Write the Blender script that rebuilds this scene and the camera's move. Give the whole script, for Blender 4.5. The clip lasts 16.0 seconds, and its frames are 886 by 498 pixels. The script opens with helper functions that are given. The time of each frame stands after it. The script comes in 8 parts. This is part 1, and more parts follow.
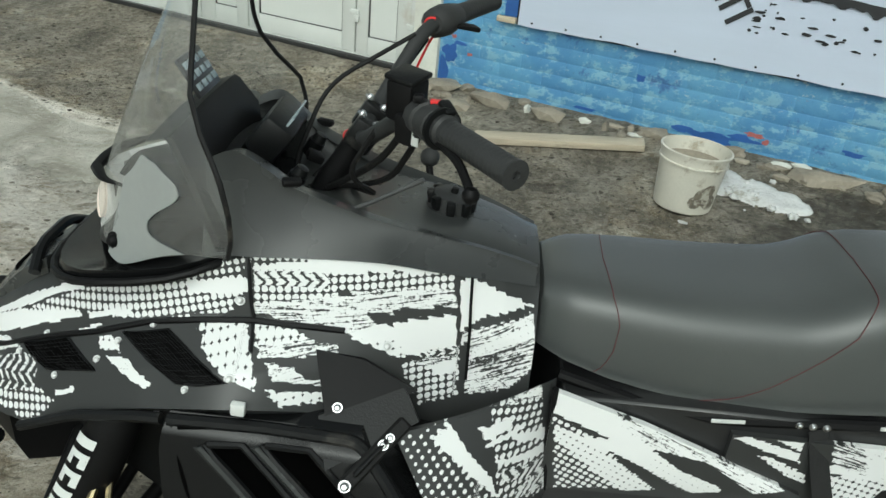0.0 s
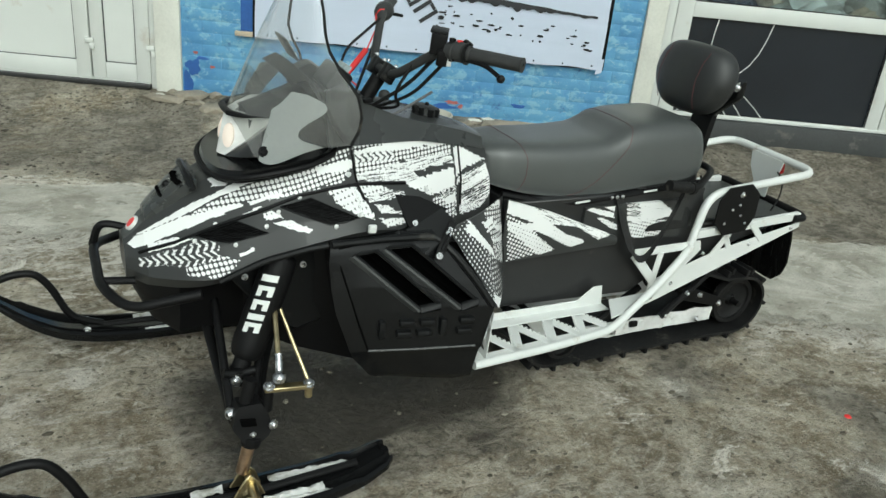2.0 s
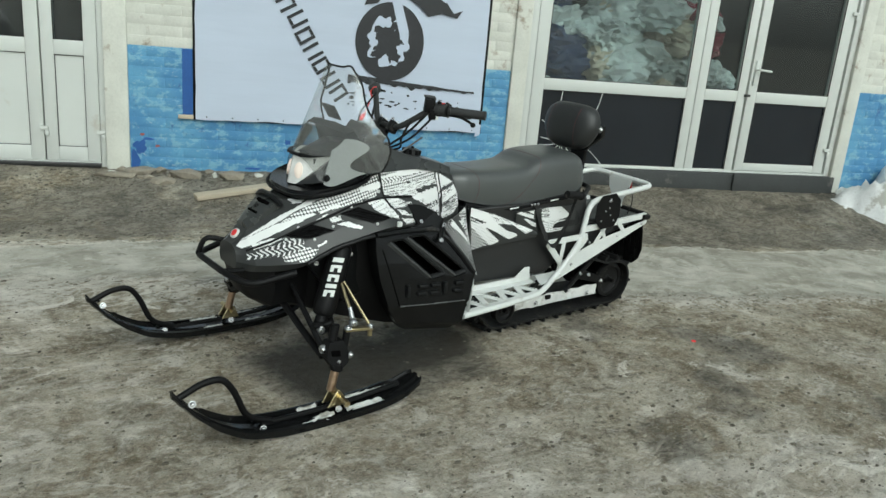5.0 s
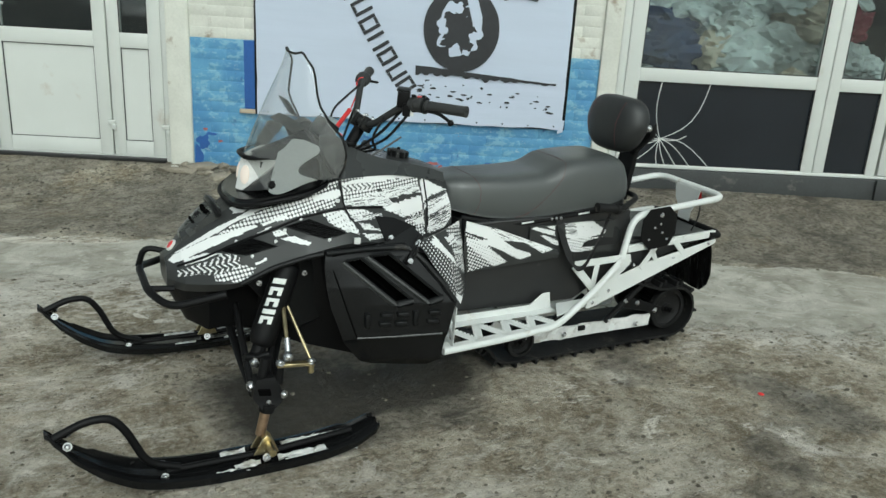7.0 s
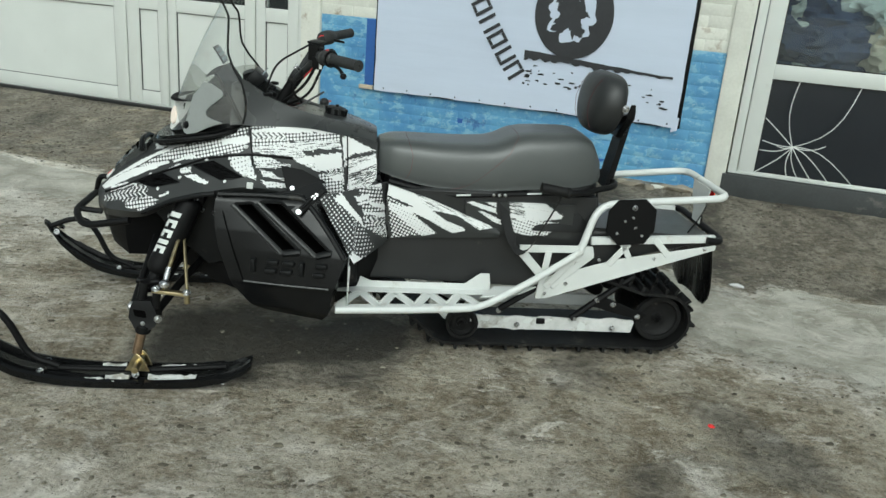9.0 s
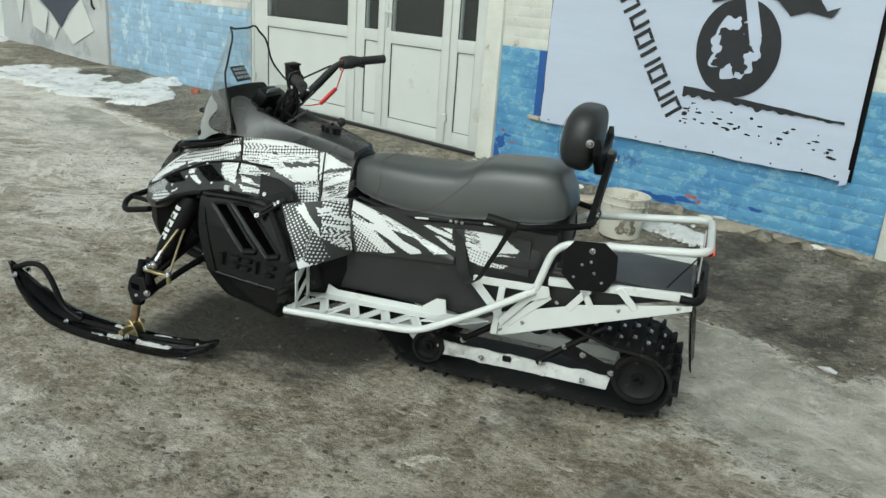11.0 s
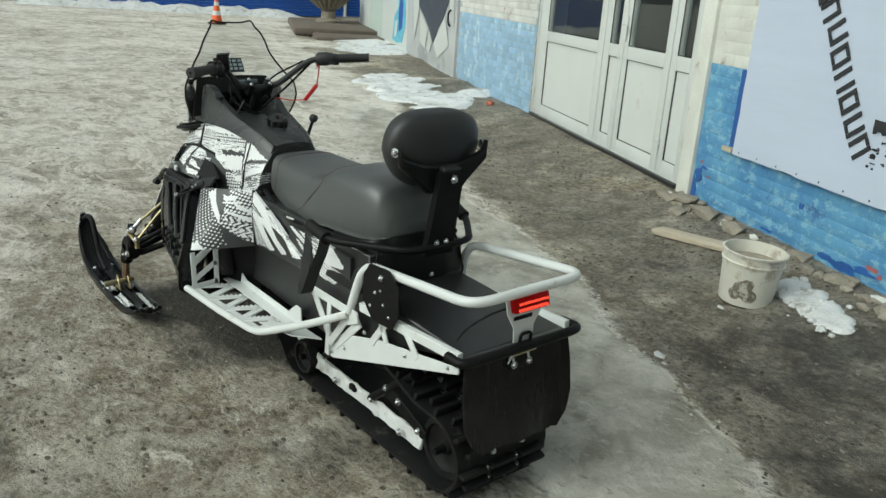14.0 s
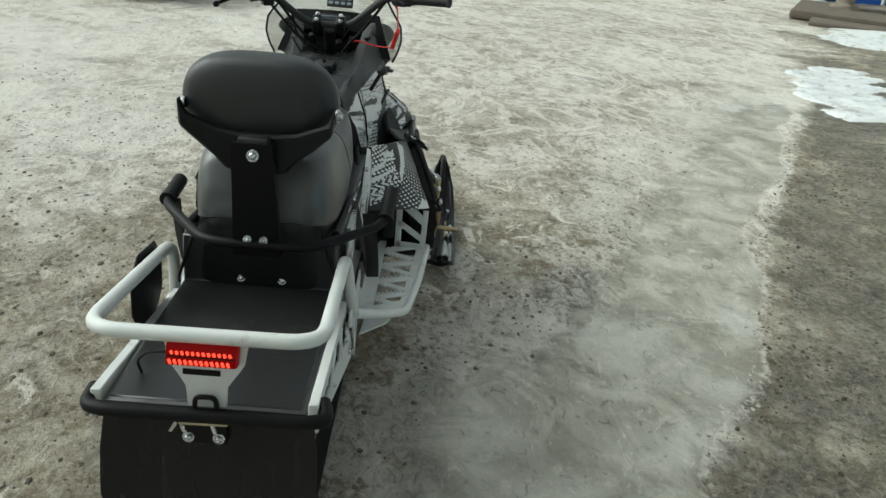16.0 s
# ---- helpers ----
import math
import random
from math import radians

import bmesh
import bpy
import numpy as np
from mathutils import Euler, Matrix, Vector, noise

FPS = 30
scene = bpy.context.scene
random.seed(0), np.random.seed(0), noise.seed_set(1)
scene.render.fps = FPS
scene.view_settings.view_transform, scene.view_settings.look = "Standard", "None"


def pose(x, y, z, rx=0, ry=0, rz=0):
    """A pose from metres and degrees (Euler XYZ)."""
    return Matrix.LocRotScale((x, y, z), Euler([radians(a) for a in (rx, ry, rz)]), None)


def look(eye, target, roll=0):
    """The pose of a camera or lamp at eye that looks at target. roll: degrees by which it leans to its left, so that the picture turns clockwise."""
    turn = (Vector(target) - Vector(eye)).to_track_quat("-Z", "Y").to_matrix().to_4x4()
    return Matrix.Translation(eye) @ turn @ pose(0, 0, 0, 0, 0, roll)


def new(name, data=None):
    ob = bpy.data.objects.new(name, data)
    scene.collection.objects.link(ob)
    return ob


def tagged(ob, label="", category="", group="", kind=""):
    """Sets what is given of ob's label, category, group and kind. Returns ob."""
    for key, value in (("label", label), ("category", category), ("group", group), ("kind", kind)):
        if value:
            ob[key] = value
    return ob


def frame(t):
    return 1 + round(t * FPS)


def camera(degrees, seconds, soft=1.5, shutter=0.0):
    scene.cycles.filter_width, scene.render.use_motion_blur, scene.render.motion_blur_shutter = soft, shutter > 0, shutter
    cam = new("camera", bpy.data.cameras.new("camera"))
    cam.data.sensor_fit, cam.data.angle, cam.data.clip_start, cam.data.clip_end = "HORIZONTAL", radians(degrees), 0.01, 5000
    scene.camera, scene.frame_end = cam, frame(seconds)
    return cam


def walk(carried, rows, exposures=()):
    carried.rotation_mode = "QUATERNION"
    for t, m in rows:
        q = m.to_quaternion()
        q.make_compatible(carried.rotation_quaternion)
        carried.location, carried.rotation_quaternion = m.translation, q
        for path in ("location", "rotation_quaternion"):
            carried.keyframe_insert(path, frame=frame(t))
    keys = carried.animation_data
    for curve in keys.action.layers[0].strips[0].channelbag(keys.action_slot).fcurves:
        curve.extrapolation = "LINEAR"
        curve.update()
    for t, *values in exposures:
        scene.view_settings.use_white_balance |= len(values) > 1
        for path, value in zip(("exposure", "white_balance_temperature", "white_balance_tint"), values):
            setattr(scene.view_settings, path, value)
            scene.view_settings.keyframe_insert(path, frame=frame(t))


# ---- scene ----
cam = camera(58.6, 16.0, shutter=0.08)
PATH = [
    (0, (-0.045, -1.246, 1.455), (-0.071, 0.523, 0.523), 5.5),
    (0.5, (-0.295, -1.439, 1.482), (0.018, 0.323, 0.589), 6.5),
    (1, (-0.433, -1.729, 1.462), (0.123, -0.02, 0.586), 6.1),
    (1.5, (-0.742, -1.892, 1.447), (0.008, -0.249, 0.587), 6.3),
    (2, (-1.069, -2.097, 1.457), (-0.198, -0.479, 0.666), 5.9),
    (2.5, (-1.362, -2.411, 1.499), (-0.36, -0.825, 0.807), 5.2),
    (3, (-1.72, -2.544, 1.477), (-0.602, -1.005, 0.861), 4.7),
    (3.5, (-1.972, -2.71, 1.483), (-0.81, -1.193, 0.891), 4.3),
    (4, (-2.106, -2.867, 1.49), (-0.893, -1.384, 0.917), 4.6),
    (4.2, (-2.182, -2.846, 1.491), (-0.942, -1.381, 0.928), 4.9),
    (6.3, (-1.783, -2.746, 1.474), (-0.672, -1.196, 0.872), 4.1),
    (6.5, (-1.609, -2.699, 1.441), (-0.552, -1.113, 0.835), 3.9),
    (7, (-1.262, -2.711, 1.474), (-0.372, -1.026, 0.866), 3.4),
    (7.5, (-0.963, -2.864, 1.447), (-0.388, -1.06, 0.803), 3.5),
    (8, (-0.736, -3.104, 1.407), (-0.278, -1.261, 0.781), 4.6),
    (8.5, (-0.35, -3.164, 1.404), (0.041, -1.318, 0.74), 4.8),
    (9, (-0.008, -3.045, 1.39), (0.242, -1.165, 0.754), 4.7),
    (9.2, (0.117, -2.941, 1.38), (0.263, -1.049, 0.75), 4.7),
    (11.3, (1.592, -2.902, 1.47), (0.935, -1.111, 0.868), 4.1),
    (11.5, (1.698, -2.79, 1.472), (1.0, -1.007, 0.894), 4.0),
    (12, (1.9, -2.424, 1.471), (0.987, -0.717, 0.97), 2.2),
    (12.5, (2.189, -2.186, 1.473), (1.02, -0.659, 0.926), 2.1),
    (13, (2.516, -2.096, 1.479), (1.191, -0.715, 0.9), 2.3),
    (13.5, (2.748, -1.901, 1.469), (1.34, -0.617, 0.861), 3.0),
    (14, (2.895, -1.491, 1.468), (1.42, -0.295, 0.84), 3.8),
    (14.5, (2.882, -1.025, 1.445), (1.292, 0.002, 0.802), 4.2),
    (15, (2.944, -0.562, 1.449), (1.22, 0.197, 0.775), 5.0),
    (15.5, (2.828, -0.115, 1.392), (1.005, 0.31, 0.687), 5.8),
    (16, (2.708, 0.346, 1.433), (0.868, 0.426, 0.653), 6.6),
]
walk(cam, [(t, look(eye, target, roll)) for t, eye, target, roll in PATH], [(0.0, -0.12, 6200, -3), (1.2, -0.06, 6200, -3), (2.0, 0.0, 6200, -3), (3.2, -0.16, 6150, -3), (8.0, -0.14, 6100, -3), (13.5, -0.1, 6200, -3), (15.0, -0.04, 6250, -3), (15.6, 0.07, 6200, -3), (16.0, 0.12, 6200, -3)])

# ---- light and sky ----
world = bpy.data.worlds.new("overcast_sky")
scene.world = world
world.use_nodes = True
wn = world.node_tree
sky = wn.nodes.new("ShaderNodeTexSky")
sky.sky_type, sky.sun_disc = "NISHITA", False
sky.sun_elevation, sky.sun_rotation = radians(38), radians(190)
sky.air_density, sky.dust_density, sky.ozone_density = 1.0, 6.0, 1.0
grey = wn.nodes.new("ShaderNodeHueSaturation")
grey.inputs["Saturation"].default_value = 0.18
wn.links.new(sky.outputs[0], grey.inputs["Color"])
wn.links.new(grey.outputs[0], wn.nodes["Background"].inputs["Color"])
wn.nodes["Background"].inputs["Strength"].default_value = 0.13
sun = new("sun", bpy.data.lights.new("sun", "SUN"))
sun.data.energy, sun.data.angle, sun.data.color = 0.70, radians(55), (1.0, 0.97, 0.92)
sun.matrix_world = look((-1.0, -6.5, 9), (0, 0, 0))

# ---- materials ----
MATS = {}


def surf(name, base, rough=0.6, metal=0.0, var=0.15, scale=12.0, bump=0.1, bscale=120.0, coat=0.0, second=None, amount=0.5, rvar=0.12, stretch=(1, 1, 1), rnd=0.0, spec=0.5, place=False):
    """A plain surface with two scales of variation: broad stains and fine grain with relief."""
    m = bpy.data.materials.new(name)
    m.use_nodes = True
    nt = m.node_tree
    b = nt.nodes["Principled BSDF"]
    co = nt.nodes.new("ShaderNodeTexCoord")
    mp = nt.nodes.new("ShaderNodeMapping")
    mp.inputs["Scale"].default_value = stretch
    geo = nt.nodes.new("ShaderNodeNewGeometry")
    nt.links.new(geo.outputs["Position"] if place else co.outputs["Object"], mp.inputs[0])
    n1, n2 = nt.nodes.new("ShaderNodeTexNoise"), nt.nodes.new("ShaderNodeTexNoise")
    n1.inputs["Scale"].default_value, n1.inputs["Detail"].default_value = scale, 6
    n2.inputs["Scale"].default_value, n2.inputs["Detail"].default_value = bscale, 4
    nt.links.new(mp.outputs[0], n1.inputs[0]), nt.links.new(mp.outputs[0], n2.inputs[0])
    mix = nt.nodes.new("ShaderNodeMix")
    mix.data_type = "RGBA"
    lo, hi = [c * (1 - var) for c in base], [min(1, c * (1 + var)) for c in base]
    mix.inputs[6].default_value, mix.inputs[7].default_value = (*lo, 1), (*hi, 1)
    avg = nt.nodes.new("ShaderNodeMath")
    avg.operation = "MULTIPLY_ADD"
    avg.inputs[1].default_value = 0.35
    half = nt.nodes.new("ShaderNodeMath")
    half.operation = "MULTIPLY"
    half.inputs[1].default_value = 0.65
    nt.links.new(n1.outputs[0], half.inputs[0]), nt.links.new(n2.outputs[0], avg.inputs[0]), nt.links.new(half.outputs[0], avg.inputs[2])
    ramp = nt.nodes.new("ShaderNodeMapRange")
    ramp.inputs[1].default_value, ramp.inputs[2].default_value = 0.32, 0.68
    nt.links.new(avg.outputs[0], ramp.inputs[0]), nt.links.new(ramp.outputs[0], mix.inputs[0])
    out = mix.outputs[2]
    if second:
        n3 = nt.nodes.new("ShaderNodeTexNoise")
        n3.inputs["Scale"].default_value, n3.inputs["Detail"].default_value = scale * 0.8, 9
        n3.inputs["Roughness"].default_value = 0.7
        off = nt.nodes.new("ShaderNodeMapping")
        off.inputs["Location"].default_value = (3.1, 7.7, 1.3)
        nt.links.new(mp.outputs[0], off.inputs[0]), nt.links.new(off.outputs[0], n3.inputs[0])
        r3 = nt.nodes.new("ShaderNodeMapRange")
        r3.inputs[1].default_value, r3.inputs[2].default_value = 0.62 - 0.24 * amount, 0.70 - 0.24 * amount
        mx = nt.nodes.new("ShaderNodeMix")
        mx.data_type = "RGBA"
        mx.inputs[7].default_value = (*second, 1)
        nt.links.new(n3.outputs[0], r3.inputs[0]), nt.links.new(r3.outputs[0], mx.inputs[0]), nt.links.new(out, mx.inputs[6])
        out = mx.outputs[2]
    if rnd:
        info = nt.nodes.new("ShaderNodeObjectInfo")
        hs = nt.nodes.new("ShaderNodeHueSaturation")
        mr = nt.nodes.new("ShaderNodeMapRange")
        mr.inputs[3].default_value, mr.inputs[4].default_value = 1 - rnd, 1 + rnd
        nt.links.new(info.outputs["Random"], mr.inputs[0]), nt.links.new(mr.outputs[0], hs.inputs["Value"]), nt.links.new(out, hs.inputs["Color"])
        out = hs.outputs[0]
    nt.links.new(out, b.inputs["Base Color"])
    rr = nt.nodes.new("ShaderNodeMapRange")
    rr.inputs[3].default_value, rr.inputs[4].default_value = max(0.02, rough - rvar), min(1, rough + rvar)
    nt.links.new(n1.outputs[0], rr.inputs[0]), nt.links.new(rr.outputs[0], b.inputs["Roughness"])
    b.inputs["Metallic"].default_value = metal
    b.inputs["Coat Weight"].default_value = coat
    b.inputs["Specular IOR Level"].default_value = spec
    if bump:
        bp = nt.nodes.new("ShaderNodeBump")
        bp.inputs["Strength"].default_value, bp.inputs["Distance"].default_value = bump, 0.004
        nt.links.new(n2.outputs[0], bp.inputs["Height"]), nt.links.new(bp.outputs[0], b.inputs["Normal"])
    MATS[name] = m
    return m


def glass(name, color, rough=0.02, haze=0.0):
    """A thin clear sheet: what lies behind shows through, with the gloss of its surface and a little dusty haze."""
    m = bpy.data.materials.new(name)
    m.use_nodes = True
    nt = m.node_tree
    nt.nodes.remove(nt.nodes["Principled BSDF"])
    clear, gloss, dust = nt.nodes.new("ShaderNodeBsdfTransparent"), nt.nodes.new("ShaderNodeBsdfGlossy"), nt.nodes.new("ShaderNodeBsdfDiffuse")
    clear.inputs["Color"].default_value = (*color, 1)
    gloss.inputs["Roughness"].default_value = rough
    dust.inputs["Color"].default_value = (0.6, 0.61, 0.59, 1)
    co, n = nt.nodes.new("ShaderNodeTexCoord"), nt.nodes.new("ShaderNodeTexNoise")
    n.inputs["Scale"].default_value, n.inputs["Detail"].default_value, n.inputs["Roughness"].default_value = 9, 8, 0.7
    nt.links.new(co.outputs["Object"], n.inputs[0])
    r = nt.nodes.new("ShaderNodeMapRange")
    r.inputs[1].default_value, r.inputs[2].default_value, r.inputs[3].default_value, r.inputs[4].default_value = 0.35, 0.7, haze * 0.6, haze
    nt.links.new(n.outputs[0], r.inputs[0])
    lw, pw, fr = nt.nodes.new("ShaderNodeLayerWeight"), nt.nodes.new("ShaderNodeMath"), nt.nodes.new("ShaderNodeMapRange")
    lw.inputs["Blend"].default_value = 0.5
    pw.operation, pw.inputs[1].default_value = "POWER", 4.0
    fr.inputs[3].default_value, fr.inputs[4].default_value = 0.035, 0.55
    nt.links.new(lw.outputs["Facing"], pw.inputs[0]), nt.links.new(pw.outputs[0], fr.inputs[0])
    a, c = nt.nodes.new("ShaderNodeMixShader"), nt.nodes.new("ShaderNodeMixShader")
    nt.links.new(r.outputs[0], a.inputs[0]), nt.links.new(clear.outputs[0], a.inputs[1]), nt.links.new(dust.outputs[0], a.inputs[2])
    nt.links.new(fr.outputs[0], c.inputs[0]), nt.links.new(a.outputs[0], c.inputs[1]), nt.links.new(gloss.outputs[0], c.inputs[2])
    nt.links.new(c.outputs[0], nt.nodes["Material Output"].inputs["Surface"])
    MATS[name] = m
    return m


BODY = surf("satin_body_plastic", (0.040, 0.0425, 0.042), 0.28, var=0.12, scale=7, bump=0.05, bscale=500, second=(0.05, 0.049, 0.045), amount=0.04, spec=0.42)
PLASTIC = surf("black_plastic", (0.007, 0.0075, 0.0078), 0.36, var=0.2, scale=8, bump=0.12, bscale=900, second=(0.05, 0.048, 0.043), amount=0.05, spec=0.19)
GLOSSY = surf("glossy_black_plastic", (0.006, 0.0063, 0.0066), 0.20, var=0.15, scale=6, bump=0.03, bscale=300, second=(0.04, 0.039, 0.036), amount=0.03, spec=0.25)
MATTE = surf("matte_black_metal", (0.005, 0.005, 0.0053), 0.5, var=0.2, scale=10, bump=0.1, bscale=600, spec=0.17)
RUBBER = surf("black_rubber", (0.008, 0.008, 0.008), 0.62, var=0.25, scale=14, bump=0.25, bscale=260, second=(0.06, 0.055, 0.047), amount=0.12, spec=0.24)
VINYL = surf("black_vinyl", (0.066, 0.071, 0.0695), 0.34, var=0.12, scale=5, bump=0.14, bscale=700, spec=0.62)
SKIRT = surf("moulded_black_plastic", (0.010, 0.0105, 0.0105), 0.34, var=0.2, scale=8, bump=0.15, bscale=300, spec=0.35)
FLAP = surf("scuffed_flap_rubber", (0.006, 0.006, 0.006), 0.26, var=0.3, scale=9, bump=0.25, bscale=150, second=(0.05, 0.047, 0.042), amount=0.012, stretch=(1, 4, 0.6), spec=0.30)
DECK = surf("worn_deck_sheet", (0.042, 0.0425, 0.042), 0.30, var=0.18, scale=6, bump=0.08, bscale=300, second=(0.07, 0.066, 0.058), amount=0.08, spec=0.6)
WHITESNOW = surf("packed_white_snow", (0.66, 0.67, 0.665), 0.75, var=0.14, scale=6, bump=1.0, bscale=50, second=(0.40, 0.39, 0.355), amount=0.34)
PADDING = surf("dark_pad_vinyl", (0.021, 0.0225, 0.0228), 0.42, var=0.12, scale=5, bump=0.18, bscale=700)
BAR = surf("dusty_black_rubber", (0.030, 0.031, 0.031), 0.55, var=0.2, scale=12, bump=0.15, bscale=400, second=(0.07, 0.067, 0.06), amount=0.08, spec=0.35)
WEBBING = surf("black_webbing", (0.010, 0.010, 0.010), 0.8, var=0.2, scale=40, bump=0.3, bscale=500)
# near-black without gloss: paints the shade inside openings
SHADE_BLACK = surf("painted_hollow_shade", (0.003, 0.003, 0.003), 0.9, var=0.2, spec=0.0)
LAMPWHITE = surf("white_reflector_bowl", (0.78, 0.78, 0.76), 0.18, var=0.12, scale=18, bump=0.2, bscale=60)
WHITE = surf("white_powder_coat", (0.64, 0.66, 0.64), 0.4, var=0.05, scale=9, bump=0.05, bscale=500, second=(0.45, 0.43, 0.38), amount=0.06)
GREYMETAL = surf("dark_tunnel_sheet", (0.018, 0.0185, 0.019), 0.36, var=0.15, scale=7, bump=0.06, bscale=400, second=(0.05, 0.047, 0.042), amount=0.06, spec=0.55)
STUD = surf("bright_stud", (0.62, 0.63, 0.62), 0.45, metal=0.2, var=0.1, scale=60, bump=0.05)
ZINC = surf("zinc_bolt", (0.62, 0.63, 0.64), 0.28, metal=1.0, var=0.15, scale=60, bump=0.05)
BRASS = surf("yellow_zinc_steel", (0.52, 0.44, 0.26), 0.34, metal=1.0, var=0.25, scale=40, bump=0.1, second=(0.35, 0.2, 0.09), amount=0.2)
COPPER = surf("copper_sleeve", (0.50, 0.36, 0.25), 0.35, metal=1.0, var=0.2, scale=40, bump=0.1)
SNOW = surf("dirty_snow", (0.58, 0.585, 0.57), 0.8, var=0.15, scale=9, bump=1.0, bscale=60, second=(0.33, 0.32, 0.28), amount=0.42)
RED = surf("red_plastic", (0.72, 0.03, 0.03), 0.35, var=0.1, scale=30, bump=0.05)
ORANGE = surf("orange_plastic", (0.8, 0.13, 0.03), 0.45, var=0.12, scale=10, bump=0.05)
THREAD = surf("red_thread", (0.10, 0.026, 0.028), 0.7, var=0.2, scale=200, bump=0.2)
PVC = surf("white_pvc", (0.58, 0.60, 0.57), 0.36, var=0.04, scale=3, bump=0.02, bscale=200, second=(0.5, 0.48, 0.43), amount=0.03)
CREAM = surf("cream_plaster", (0.60, 0.605, 0.545), 0.85, var=0.1, scale=5, bump=0.5, bscale=60, second=(0.33, 0.28, 0.22), amount=0.12, rnd=0.06, place=True)
OLDRED = surf("faded_red_paint", (0.36, 0.11, 0.10), 0.7, var=0.2, scale=20, bump=0.3)
DARKBLUE = surf("deep_blue_paint", (0.02, 0.09, 0.30), 0.6, var=0.15, scale=5, bump=0.4, bscale=60)
SKYBLUE = surf("pale_blue_paint", (0.27, 0.41, 0.54), 0.75, var=0.12, scale=5, bump=0.5, bscale=60, second=(0.45, 0.58, 0.64), amount=0.3, rnd=0.12, place=True)
WHITEBRICK = surf("whitewashed_brick", (0.58, 0.57, 0.53), 0.85, var=0.12, scale=6, bump=0.6, bscale=60, second=(0.34, 0.27, 0.22), amount=0.1, rnd=0.1, place=True)
MORTAR = surf("dirty_mortar", (0.36, 0.39, 0.40), 0.9, var=0.2, scale=8, bump=0.6, bscale=70)
STONE = surf("broken_concrete", (0.25, 0.222, 0.175), 0.9, var=0.25, scale=9, bump=0.8, bscale=60, rnd=0.15)
THRESHOLD = surf("dark_threshold", (0.028, 0.031, 0.031), 0.6, var=0.3, scale=6, bump=0.3, bscale=80, second=(0.09, 0.085, 0.075), amount=0.1)
DARKSTONE = surf("dark_plinth", (0.07, 0.07, 0.066), 0.7, var=0.25, scale=7, bump=0.4, bscale=80)
WOOD = surf("weathered_plank", (0.46, 0.40, 0.30), 0.8, var=0.15, scale=5, bump=0.4, bscale=50, stretch=(1, 12, 12), second=(0.3, 0.26, 0.2), amount=0.2)
BUCKET = surf("stained_white_plastic", (0.60, 0.58, 0.50), 0.5, var=0.08, scale=6, bump=0.08, bscale=120, second=(0.34, 0.30, 0.23), amount=0.38)
CLOTH = surf("banner_vinyl", (0.49, 0.545, 0.65), 0.5, var=0.04, scale=3, bump=1.0, bscale=5, stretch=(0.35, 1, 2.4))
INK = surf("banner_black_ink", (0.018, 0.019, 0.022), 0.5, var=0.25, scale=6, bump=0.1, bscale=40)
SIDING_BLUE = surf("blue_siding", (0.012, 0.075, 0.33), 0.45, var=0.1, scale=3, bump=0.05)
SIDING_PALE = surf("pale_green_siding", (0.50, 0.58, 0.52), 0.5, var=0.06, scale=3, bump=0.05)
GATE = surf("grey_painted_gate", (0.48, 0.49, 0.49), 0.5, var=0.12, scale=2.2, bump=0.05, second=(0.33, 0.35, 0.36), amount=0.4)
SLATE = surf("dark_slate_paint", (0.045, 0.055, 0.075), 0.5, var=0.2, scale=5, bump=0.05)
TEAL = surf("turquoise_paint", (0.13, 0.45, 0.58), 0.5, var=0.35, scale=6, bump=0.05)
CAR = surf("black_car_paint", (0.012, 0.014, 0.02), 0.15, var=0.1, scale=3, bump=0.0, coat=1.0)
# room walls coloured near-black so the interior's shade is painted in
ROOM_SHADE = surf("painted_room_shade", (0.05, 0.05, 0.052), 0.9, var=0.3, scale=3, bump=0.1)
FILM = surf("dark_window_film", (0.014, 0.017, 0.022), 0.12, var=0.15, scale=2, bump=0.0, rvar=0.05)
BAG_WHITE = surf("white_sacking", (0.56, 0.57, 0.55), 0.6, var=0.2, scale=7, bump=0.8, bscale=25, rnd=0.2)
BAG_TAN = surf("tan_cloth", (0.52, 0.44, 0.35), 0.8, var=0.25, scale=8, bump=0.8, bscale=25, rnd=0.2)
BAG_NAVY = surf("navy_cloth", (0.03, 0.045, 0.10), 0.7, var=0.25, scale=8, bump=0.8, bscale=25, rnd=0.2)
BAG_RED = surf("dark_red_cloth", (0.25, 0.03, 0.05), 0.7, var=0.25, scale=8, bump=0.8, bscale=25, rnd=0.2)
CLEAR = glass("clear_polycarbonate", (0.96, 0.975, 0.97), 0.04, 0.15)
SMOKE = glass("smoked_polycarbonate", (0.66, 0.67, 0.65), 0.05, 0.17)
PANE = glass("window_glass", (0.80, 0.86, 0.86), 0.01, 0.03)
CHEEKGREY = surf("grey_cheek_sheet", (0.27, 0.285, 0.275), 0.28, var=0.06, scale=4, bump=0.02, bscale=80)
SCREEN = surf("gauge_face", (0.30, 0.36, 0.38), 0.15, var=0.3, scale=30, bump=0)

lamp_red = bpy.data.materials.new("lit_red_lens")
lamp_red.use_nodes = True
_b = lamp_red.node_tree.nodes["Principled BSDF"]
_b.inputs["Base Color"].default_value, _b.inputs["Roughness"].default_value = (0.14, 0.001, 0.002, 1), 0.3
_b.inputs["Specular IOR Level"].default_value = 0.1
_b.inputs["Emission Color"].default_value, _b.inputs["Emission Strength"].default_value = (1.0, 0.006, 0.006, 1), 0.07
lamp_hot = bpy.data.materials.new("lit_diode")
lamp_hot.use_nodes = True
_b = lamp_hot.node_tree.nodes["Principled BSDF"]
